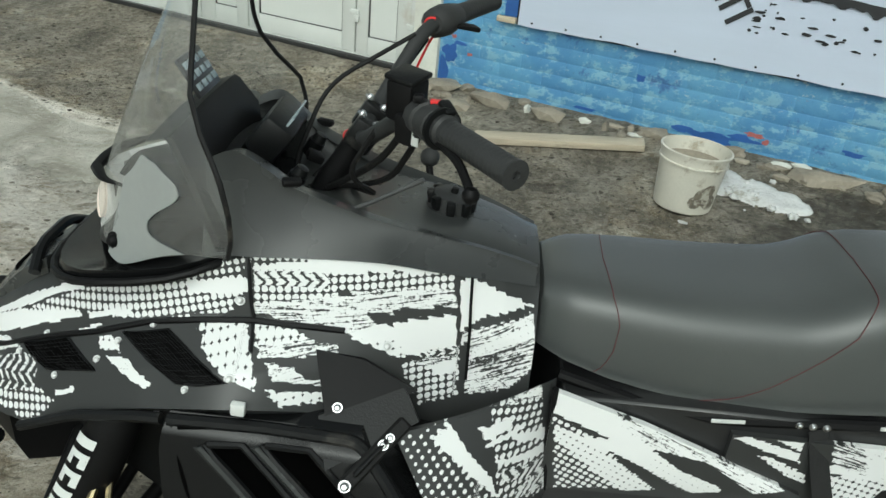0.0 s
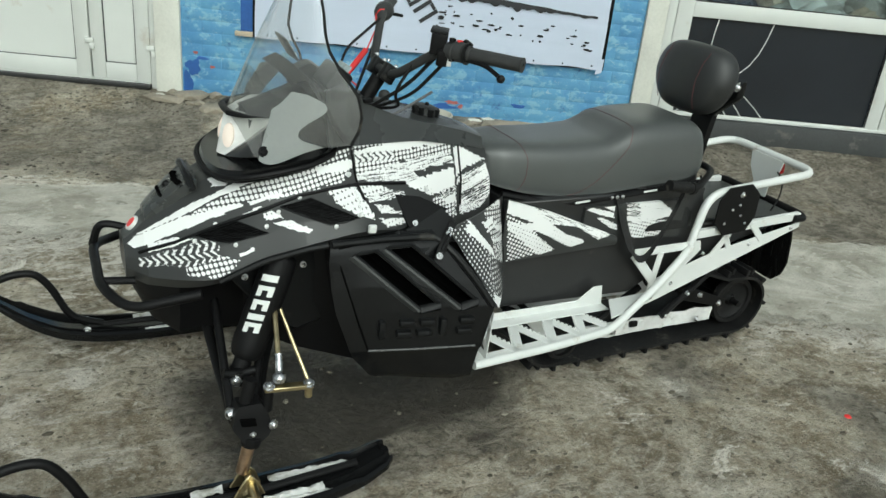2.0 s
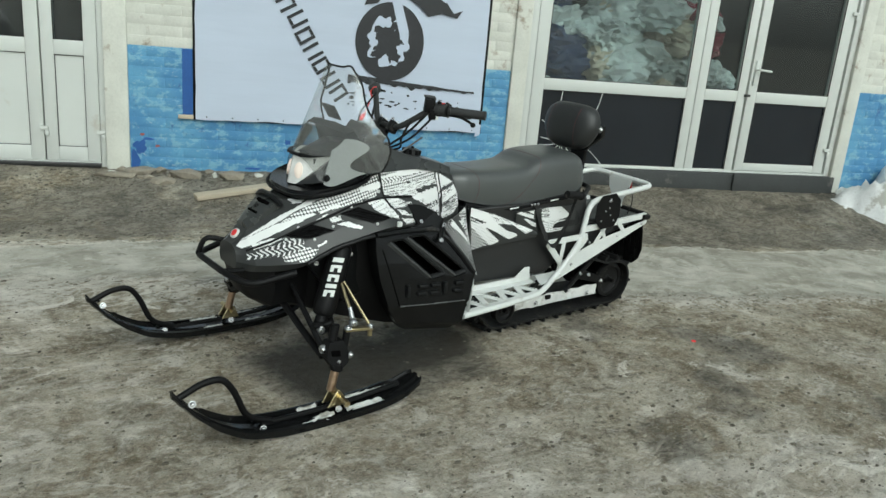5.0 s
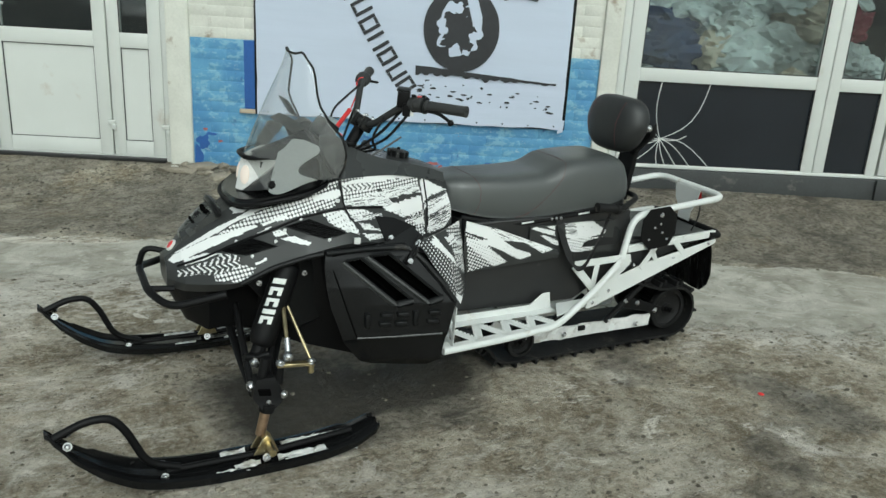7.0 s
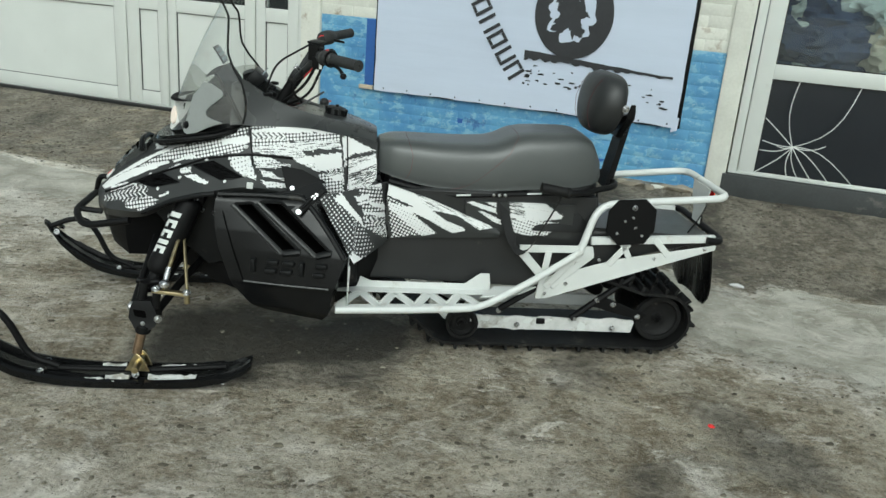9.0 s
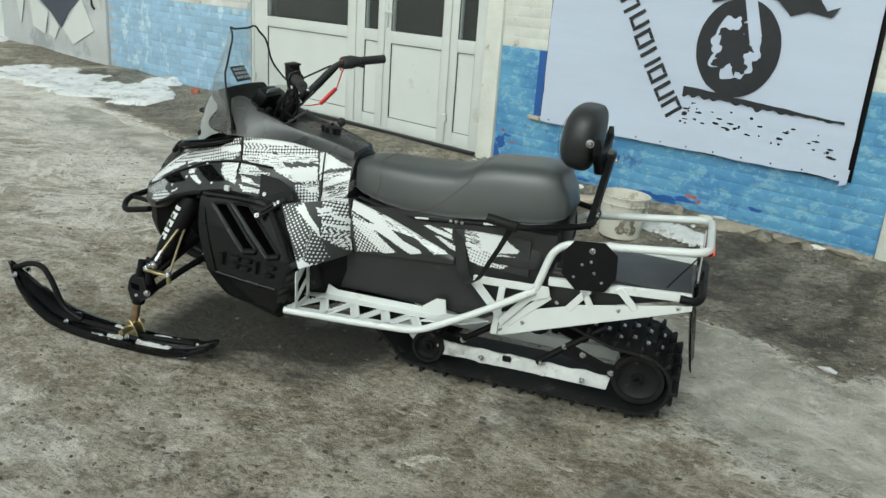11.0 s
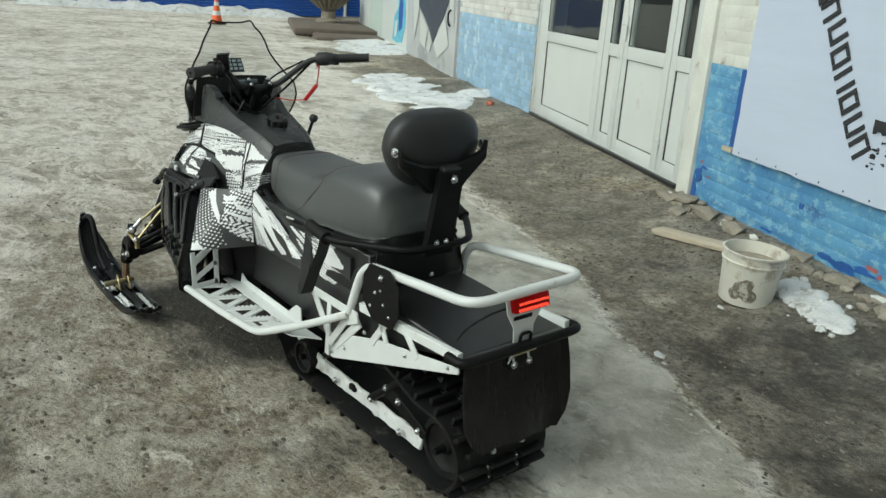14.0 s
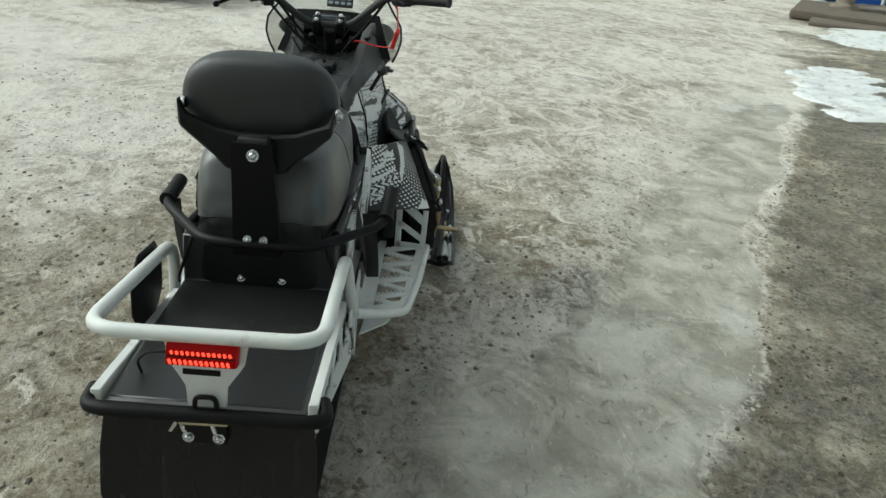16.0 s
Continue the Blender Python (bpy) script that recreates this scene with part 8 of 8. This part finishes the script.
tagged(finish("dark_window", box((-14.6, -0.02, 2.2), (0.6, 0.04, 1.1), 0.01), SLATE, None, "", 30, WALL), "dark narrow window in the wall", "window")
tagged(finish("sign_board", box((-4.95, -0.02, 1.92), (1.50, 0.03, 0.88), 0.008), surf("pale_sign", (0.36, 0.58, 0.68), 0.5, var=0.06, scale=3, bump=0.02), None, "", 30, WALL), "plain pale blue sign board on the brick wall", "sign")

PLINTHBROWN = surf("brown_concrete", (0.13, 0.105, 0.085), 0.9, var=0.25, scale=3, bump=0.5, bscale=30)
plat = thing("platform", "low dark slab with a step beside the wall", "platform", m=WALL)
part("slab", box((-18.6, -1.0, 0.19), (5.2, 2.2, 0.20), 0.06), PLINTHBROWN, plat)
part("slab", box((-16.0, -0.8, 0.13), (2.6, 1.7, 0.12), 0.05), PLINTHBROWN, plat)
urn = thing("urn", "fluted concrete garden urn on a foot", "urn", m=WALL @ pose(-19.3, -1.0, 0.29))
part("bowl", lathe([(0, .33), (.2, .34), (.26, .40), (.40, .52), (.62, .72), (.70, .80), (.66, .82), (.55, .76), (0, .70)], 24), STONE, urn)
part("foot", lathe([(0, 0), (.36, 0), (.36, .06), (.22, .12), (.20, .30), (.24, .34), (0, .35)], 20), STONE, urn)
for k in range(20):
    a = 2 * math.pi * k / 20
    part("flute", tube([(.27 * math.cos(a), .27 * math.sin(a), .40), (.44 * math.cos(a), .44 * math.sin(a), .53), (.66 * math.cos(a), .66 * math.sin(a), .75)], 0.04, 6, 0), STONE, urn)
cone = thing("traffic_cone", "orange traffic cone with white bands", "cone", m=pose(-19.3, 7.75, 0.085))
part("base", box((0, 0, 0.02), (0.40, 0.40, 0.045), 0.015), RUBBER, cone)
for name, r0, r1, z0, z1, mt in (("body", .15, .117, .04, .24, ORANGE), ("band", .117, .100, .24, .36, WHITE), ("body", .100, .075, .36, .50, ORANGE), ("band", .075, .058, .50, .60, WHITE), ("body", .058, .03, .60, .75, ORANGE)):
    part(name, lathe([(0, z0), (r0, z0), (r1, z1), (0, z1)], 20), mt, cone)

HOUSE = WALL @ pose(-26.5, 0, 0)
house = thing("house", "single-storey house with blue and pale siding", "house", m=HOUSE)
part("wall", box((-3.0, -3.5, 1.9), (5.9, 17.0, 3.3), 0.0), SIDING_PALE, house)
for i in range(12):
    part("siding_board", box((0.0, -3.5, 0.17 + 0.105 * i), (0.03, 17.05, 0.10), 0.012), SIDING_BLUE, house)
for i in range(18):
    part("siding_board", box((-0.008, -3.5, 1.46 + 0.105 * i), (0.03, 17.05, 0.10), 0.012), SIDING_PALE, house)
for y in (-7.6, -10.4):
    w = part("window", frame_bars(-0.75, 0.75, 1.35, 2.6, 0.10, -0.03, 0.03), PVC, house)
    w.matrix_basis = pose(0.02, y, 0, 0, 0, 90)
    g = part("pane", box((0, 0, 1.98), (1.4, 0.02, 1.15), 0), SLATE, w)
part("roof", box((-3.0, -3.5, 3.75), (6.8, 17.8, 0.35), 0.02), DARKSTONE, house)
part("downpipe", tube([(0.05, 0.2, 0.1), (0.05, 0.2, 3.3)], 0.06, 10, 0), PVC, house)


def mound(name, pts, h, label, seed, material=SNOW, step=0.05, edge=0.2, rough=0.5):
    """A heap of snow over an outline given as circles (x, y, radius)."""
    x0, x1 = min(x - r for x, y, r in pts) - .1, max(x + r for x, y, r in pts) + .1
    y0, y1 = min(y - r for x, y, r in pts) - .1, max(y + r for x, y, r in pts) + .1
    nx, ny = max(6, int((x1 - x0) / step)), max(6, int((y1 - y0) / step))
    verts, keep = [], []
    for j in range(ny + 1):
        for i in range(nx + 1):
            x, y = x0 + (x1 - x0) * i / nx, y0 + (y1 - y0) * j / ny
            d = max(1 - math.hypot(x - a, y - c) / r for a, c, r in pts)
            d += 0.35 * noise.noise((x * 2.2 + seed, y * 2.2, seed)) + 0.18 * noise.noise((x * 7 + seed, y * 7, 0)) + 0.14 * noise.noise((x * 19, y * 19, seed))
            z = h * min(1.0, max(0.0, d / edge)) * (1 - rough * 0.5 + rough * noise.noise((x * 5, y * 5, seed + 3)) + 0.25 * noise.noise((x * 14, y * 14, seed)))
            verts.append((x, y, ground_z(x, y) + (z if d > 0 else -0.03)))
            keep.append(d > -0.12)
    faces = []
    for j in range(ny):
        for i in range(nx):
            q = (j * (nx + 1) + i, j * (nx + 1) + i + 1, (j + 1) * (nx + 1) + i + 1, (j + 1) * (nx + 1) + i)
            if any(keep[k] for k in q):
                faces.append(q)
    me = bpy.data.meshes.new(name)
    me.from_pydata(verts, [], faces)
    me.materials.append(material)
    me.shade_smooth()
    return tagged(new(name, me), label, "snow", kind="stuff")


def W(u, n):
    p = WALL @ Vector((u, n, 0))
    return p.x, p.y


mound("snow_patch", [(-4.75, 4.55, .36), (-5.15, 4.85, .46), (-5.15, 5.30, .26), (-5.7, 4.75, .50), (-6.3, 5.0, .50), (-6.9, 5.25, .50), (-7.4, 5.5, .36)], 0.045, "white sheet of trodden snow by the wall", 1.0, WHITESNOW, step=0.03)
mound("snow_patch", [(-10.9, 7.7, .5), (-11.8, 8.0, .7), (-12.8, 8.5, .7), (-13.9, 8.9, .6)], 0.05, "white sheet of trodden snow by the platform", 2.0, WHITESNOW, step=0.12)
mound("snow_bank", [(*W(6.75, -0.35), .55), (*W(7.3, -0.45), .75), (*W(8.0, -0.4), .9)], 0.36, "heaped white snow bank against the wall", 5.0, WHITESNOW, edge=0.5)
mound("snow_bank", [(*W(-25.6, n), 1.0) for n in (-2.5, -4, -5.5, -7, -8.5, -10)], 0.30, "snow bank along the foot of the house", 6.0, WHITESNOW, step=0.25, edge=0.5)
mound("snow_patch", [(1.06, 2.30, .09), (1.18, 2.22, .11), (1.30, 2.14, .11), (1.41, 2.07, .09), (1.47, 2.02, .06)], 0.022, "crumbled icy snow beside the bucket", 7.0, step=0.014, edge=0.35)
random.seed(77)
for k in range(60):
    f_ = random.random()
    s_ = 0.006 + 0.018 * random.random() ** 2.5
    x, y = 1.02 + 0.46 * f_ + random.gauss(0, 0.05), 2.32 - 0.30 * f_ + random.gauss(0, 0.05)
    bm = bmesh.new()
    bmesh.ops.create_icosphere(bm, subdivisions=2, radius=1)
    for v in bm.verts:
        d = v.co.normalized()
        v.co = d * s_ * (1 + 0.4 * noise.noise(d * 1.7 + Vector((k, 0, 0)))) * (1.0 if abs(d.z) < .5 else .7)
    tagged(finish("snow_lump", bm, SNOW, None, "", 28, pose(x, y, ground_z(x, y) + s_ * .5, 0, 0, k * 40)), "small crumbled lump of dirty snow by the bucket", "snow", "snow lumps")
MUDDY = surf("brown_plaster", (0.16, 0.14, 0.11), 0.9, var=0.3, scale=30, bump=0.6, bscale=90, second=(0.45, 0.43, 0.36), amount=0.5)
# bucket
bx, by = 0.955, 2.06
bucket = thing("bucket", "white plastic bucket stained with dried plaster", "bucket", m=pose(bx, by, ground_z(bx, by) - 0.015, 1, 2, 30))
part("body", lathe([(0, .004), (.122, .004), (.128, .010), (.145, .215), (.152, .218), (.152, .226), (.147, .228), (.149, .262), (.156, .265), (.157, .274), (.148, .276), (.145, .262), (.122, .03), (0, .028)], 40), BUCKET, bucket)
part("dried_plaster", lathe([(0, .20), (.06, .205), (.11, .20), (.1405, .215), (.139, .20), (0, .17)], 28), STONE, bucket, "dried grey plaster")
part("handle_lug", box((0, .156, .235), (.03, .012, .03), .004), BUCKET, bucket)
for k, (a, z, r) in enumerate(((-70, .10, .045), (-55, .07, .035), (-85, .07, .03), (-62, .13, .028))):
    aa = radians(a - 30)
    rr = .124 + z * .095 + 0.0015
    rows = []
    for i in range(7):
        row = []
        for j in range(7):
            du, dv = (j - 3) / 3, (i - 3) / 3
            k2 = max(abs(du), abs(dv)) / max(1e-6, math.hypot(du, dv)) if (du or dv) else 1
            du, dv = du * k2 * (1 + .3 * noise.noise((i, j, k))), dv * k2 * (1 + .3 * noise.noise((j, i, k)))
            th = aa + du * r / .13
            zz = z + dv * r
            q_ = .1290 + zz * .083 + 0.0015
            row.append((q_ * math.cos(th), q_ * math.sin(th), zz))
        rows.append(row)
    part("plaster_patch", grid(rows), MUDDY, bucket, "patch of dried plaster")
px, py = 0.42, 2.545
tagged(finish("plank", box((0, 0, 0), (0.85, 0.105, 0.035), 0.006), WOOD, None, "", 30, pose(px, py, (ground_z(px - 0.4, py + 0.04) + ground_z(px + 0.4, py - 0.04)) / 2 + 0.020, 3, -math.degrees(math.atan2(ground_z(px + 0.4, py - 0.04) - ground_z(px - 0.4, py + 0.04), 0.8)), -6)), "pale weathered plank lying on the dirt", "plank")


def rubble(name, u, n, size, seed, label, material=STONE, flat=0.5, category="stone", group="stones along the wall"):
    bm = bmesh.new()
    bmesh.ops.create_icosphere(bm, subdivisions=1, radius=1)
    for v in bm.verts:
        d = v.co.normalized()
        k = 1 + 0.7 * noise.noise(d * 1.6 + Vector((seed, seed * .7, 0))) + 0.12 * noise.noise(d * 4 + Vector((seed, 0, 0)))
        v.co = Vector((d.x * size[0] * k, d.y * size[1] * k, d.z * size[2] * k))
    x, y = W(u, n)
    ob = finish(name, bm, material, None, "", 12, pose(x, y, ground_z(x, y) + size[2] * 0.25, 0, 0, -25.5 + 30 * noise.noise((seed, 0, 0))))
    return tagged(ob, label, category, group)


for k, (u, n, s_) in enumerate(((0.42, -0.10, (.13, .07, .05)), (0.74, -0.10, (.10, .07, .045)), (2.10, -0.10, (.15, .07, .045)), (0.05, -0.07, (.12, .08, .035)), (-0.10, -0.12, (.15, .07, .03)), (0.25, -0.22, (.10, .05, .03)), (2.5, -0.07, (.10, .05, .03)), (1.3, -0.05, (.10, .05, .03)), (1.62, -0.06, (.08, .05, .03)), (2.8, -0.06, (.12, .06, .03)))):
    rubble("stone", u, n, s_, k * 2.7, "broken chunk of plaster and brick at the foot of the wall")
rubble("brick_bit", -4.45, -0.20, (.09, .06, .05), 31, "loose red brick fragment by the wall", surf("red_brick", (0.40, 0.12, 0.07), 0.85, var=0.2, scale=20, bump=0.5), category="brick", group="")
for k in range(40):
    u = random.uniform(-0.2, 3.0)
    rubble("rubble", u, random.uniform(-0.16, -0.02), (random.uniform(.02, .06), random.uniform(.02, .04), random.uniform(.012, .03)), 50 + k, "small broken plaster crumb at the foot of the wall", random.choice((STONE, STONE, CREAM)), group="rubble along the wall")
for k, (x, y, sc) in enumerate(((2.07, 0.66, .055), (1.06, 1.25, .045), (0.93, 1.9, .03))):
    ob = rubble("ice_chunk", *wall_uv(x, y), (sc, sc * .5, sc * .25), 80 + k, "pale flat chip of ice on the dirt", SNOW, category="ice", group="ice chips")
rubble("red_scrap", *wall_uv(1.300, -0.738), (.014, .011, .009), 91, "tiny red plastic scrap on the dirt", RED, category="scrap", group="")

# gravel over the yard, clods in the dirt by the wall, pale crust crumbs along the edge of the slush
def crumbs(name, label, spots, tones, seed, tall=0.4):
    random.seed(seed)
    verts, faces = [], []
    for x, y, r in spots:
        z, b0, a0 = ground_z(x, y), len(verts), random.random() * 6.28
        wide = random.uniform(0.8, 1.7)
        for ring, up in ((1.0, -0.25), (0.72, tall)):
            for j in range(5):
                a, q = a0 + j * 1.2566, r * ring * random.uniform(0.75, 1.25)
                verts.append((x + q * wide * math.cos(a), y + q * math.sin(a), z + r * up * random.uniform(0.7, 1.2)))
        verts.append((x + r * .2 * random.random(), y, z + r * (tall + 0.25 * random.random())))
        for j in range(5):
            k = (j + 1) % 5
            faces += [(b0 + j, b0 + k, b0 + 5 + k, b0 + 5 + j), (b0 + 5 + j, b0 + 5 + k, b0 + 10)]
    me = bpy.data.meshes.new(name)
    me.from_pydata(verts, [], faces)
    mat = surf(name, tones[0], 0.85, var=0.3, scale=9, bump=0.2)
    nt = mat.node_tree
    geo, tone = nt.nodes.new("ShaderNodeNewGeometry"), nt.nodes.new("ShaderNodeValToRGB")
    tone.color_ramp.elements[0].color, tone.color_ramp.elements[1].color = (*tones[0], 1), (*tones[-1], 1)
    for k, c in enumerate(tones[1:-1]):
        tone.color_ramp.elements.new((k + 1) / (len(tones) - 1)).color = (*c, 1)
    nt.links.new(geo.outputs["Random Per Island"], tone.inputs[0]), nt.links.new(tone.outputs[0], nt.nodes["Principled BSDF"].inputs["Base Color"])
    me.materials.append(mat)
    return tagged(new(name, me), label, name.replace("_", " "), kind="stuff")


random.seed(21)
spots = []
for k in range(15000):
    x, y = random.gauss(0.2, 1.9), random.gauss(-0.5, 1.6)
    if wall_uv(x, y)[1] < -0.03 and slush(x, y) < 0.5 and not (abs(y) < 0.7 and mud_shade(x, y) > 0.25 and random.random() < 0.8):
        spots.append((x, y, 0.0025 + 0.010 * random.random() ** 7))
crumbs("gravel", "scattered gravel and ice crumbs over the yard", spots, ((0.065, 0.056, 0.040), (0.11, 0.098, 0.072), (0.16, 0.142, 0.106), (0.21, 0.19, 0.148), (0.27, 0.25, 0.205)), 22)
spots = []
for k in range(14000):
    u, n = random.uniform(-4.0, 3.6), random.uniform(-1.35, -0.04)
    x, y = W(u, n)
    if noise.noise((x * 2.0, y * 2.0, 4.0)) > random.uniform(-0.35, 0.3) and slush(x, y) < 0.4:
        spots.append((x, y, 0.002 + 0.010 * random.random() ** 5))
crumbs("dirt_clods", "dark frozen clods of dirt in the trodden strip by the wall", spots, ((0.04, 0.034, 0.025), (0.075, 0.066, 0.05), (0.10, 0.090, 0.070), (0.14, 0.128, 0.10), (0.24, 0.225, 0.19)), 23)
spots = []
for k in range(6000):
    u = random.uniform(-2.2, 3.4)
    x, y = W(u, random.uniform(-1.55, -1.10))
    if 0.08 < slush(x, y) < 0.85 and x < 1.75 and noise.noise((x * 3, y * 3, 9.0)) > random.uniform(-0.4, 0.4):
        spots.append((x, y, 0.002 + 0.009 * random.random() ** 4))
crumbs("ice_crust", "pale broken crust along the edge of the frozen slush", spots, ((0.12, 0.11, 0.09), (0.30, 0.29, 0.25), (0.46, 0.45, 0.40), (0.60, 0.59, 0.55)), 24)

# parked car beyond the yard
car = thing("car", "black parked car beyond the yard", "car", m=pose(-9.75, -3.85, 0.05, 0, 0, 4))
rows = []
for x, z0, z1, w in ((-2.1, .35, .7, .6), (-1.95, .25, .8, .78), (-1.2, .22, .95, .86), (-0.5, .22, 1.38, .84), (0.6, .22, 1.42, .84), (1.5, .22, 1.0, .86), (2.0, .25, .9, .78), (2.15, .35, .75, .6)):
    rows.append([(x, -w, z0 + .1), (x, -w, (z0 + z1) * .5), (x, -w * .86, z1 - .06), (x, -w * .6, z1), (x, w * .6, z1), (x, w * .86, z1 - .06), (x, w, (z0 + z1) * .5), (x, w, z0 + .1), (x, w * .8, z0), (x, -w * .8, z0)])
part("body", loft(rows), CAR, car)
for x in (-1.35, 1.35):
    for y in (-.78, .78):
        wh = part("wheel", lathe([(0, .09), (.18, .09), (.2, .1), (.30, .1), (.32, .07), (.32, -.07), (.30, -.1), (0, -.1)], 28, pose(x, y, .32, 90, 0, 0)), RUBBER, car)
        part("rim", lathe([(0, .105), (.06, .105), (.19, .095), (.2, .085), (0, .085)], 20, pose(x, y, .32, 90 if y < 0 else -90, 0, 0)), GREYMETAL, wh)


# ---- bricks, last ----
def brick_mesh(name, material, w=0.2485, h=0.0700, soft=0.006):
    bm = box((0, 0, 0), (w, 0.03, h), soft)
    for v in bm.verts:
        v.co += Vector((noise.noise(v.co * 19), noise.noise(v.co * 23), noise.noise(v.co * 17))) * soft * 0.4
    me = bpy.data.meshes.new(name)
    bm.to_mesh(me)
    bm.free()
    me.materials.append(material)
    me.shade_smooth()
    me.set_sharp_from_angle(angle=radians(40))
    return me


def lay_bricks(wall, u0, u1, z0, z1, zsplit, lower, upper, limit=290, holes=(), proud=0.004, soft=0.006):
    """Courses of bricks on a wall's face: the lower ones as pieces, those past the limit joined."""
    lo, up = brick_mesh("brick", lower, soft=soft), brick_mesh("brick", upper, soft=soft)
    count, rest = 0, {}
    z, k = z0, 0
    while z < z1:
        u = u0 + (0.1265 if k % 2 else 0.0)
        while u < u1 - 0.05:
            w = min(0.253, u1 - u)
            uc = u + w / 2
            me = lo if z < zsplit else up
            m = pose(uc, 0.008 - proud + random.uniform(-.001, .001), z + 0.037, random.uniform(-.3, .3), random.uniform(-.35, .35), random.uniform(-.25, .25)) @ Matrix.Diagonal((w / 0.253, 1, 1, 1))
            if not any(a < uc < b and c < z < d for a, b, c, d in holes):
                if count < limit:
                    ob = new("brick", me)
                    ob.parent = wall
                    ob.matrix_basis = m
                    count += 1
                else:
                    rest.setdefault(me.materials[0].name, (me, []))[1].append(m)
            u += 0.253
        z += 0.0745
        k += 1
    for name, (me, ms) in rest.items():
        vs, fs = [], []
        cos = [v.co.copy() for v in me.vertices]
        for m in ms:
            b0 = len(vs)
            vs += [m @ c for c in cos]
            fs += [tuple(b0 + i for i in p.vertices) for p in me.polygons]
        mm = bpy.data.meshes.new("brickwork")
        mm.from_pydata(vs, [], fs)
        mm.materials.append(me.materials[0])
        ob = tagged(new("brickwork", mm), "painted brick courses", kind="stuff")
        ob.parent = wall


random.seed(3)
lay_bricks(wall_mid, -0.003, 2.93, 0.062, 3.25, 1.10, BLUE, CREAM, holes=((0.62, 2.5, 0.75, 2.45),), proud=-0.0172, soft=0.0022)
lay_bricks(wall_left, -7.2, -3.61, 0.097, 3.25, 1.135, SKYBLUE, WHITEBRICK, holes=((-5.6, -4.3, 1.55, 2.3),), proud=-0.013, soft=0.005)
lay_bricks(wall_right, 6.28, 8.6, 0.082, 3.25, 1.12, BLUE, CREAM, proud=-0.0172, soft=0.0022)
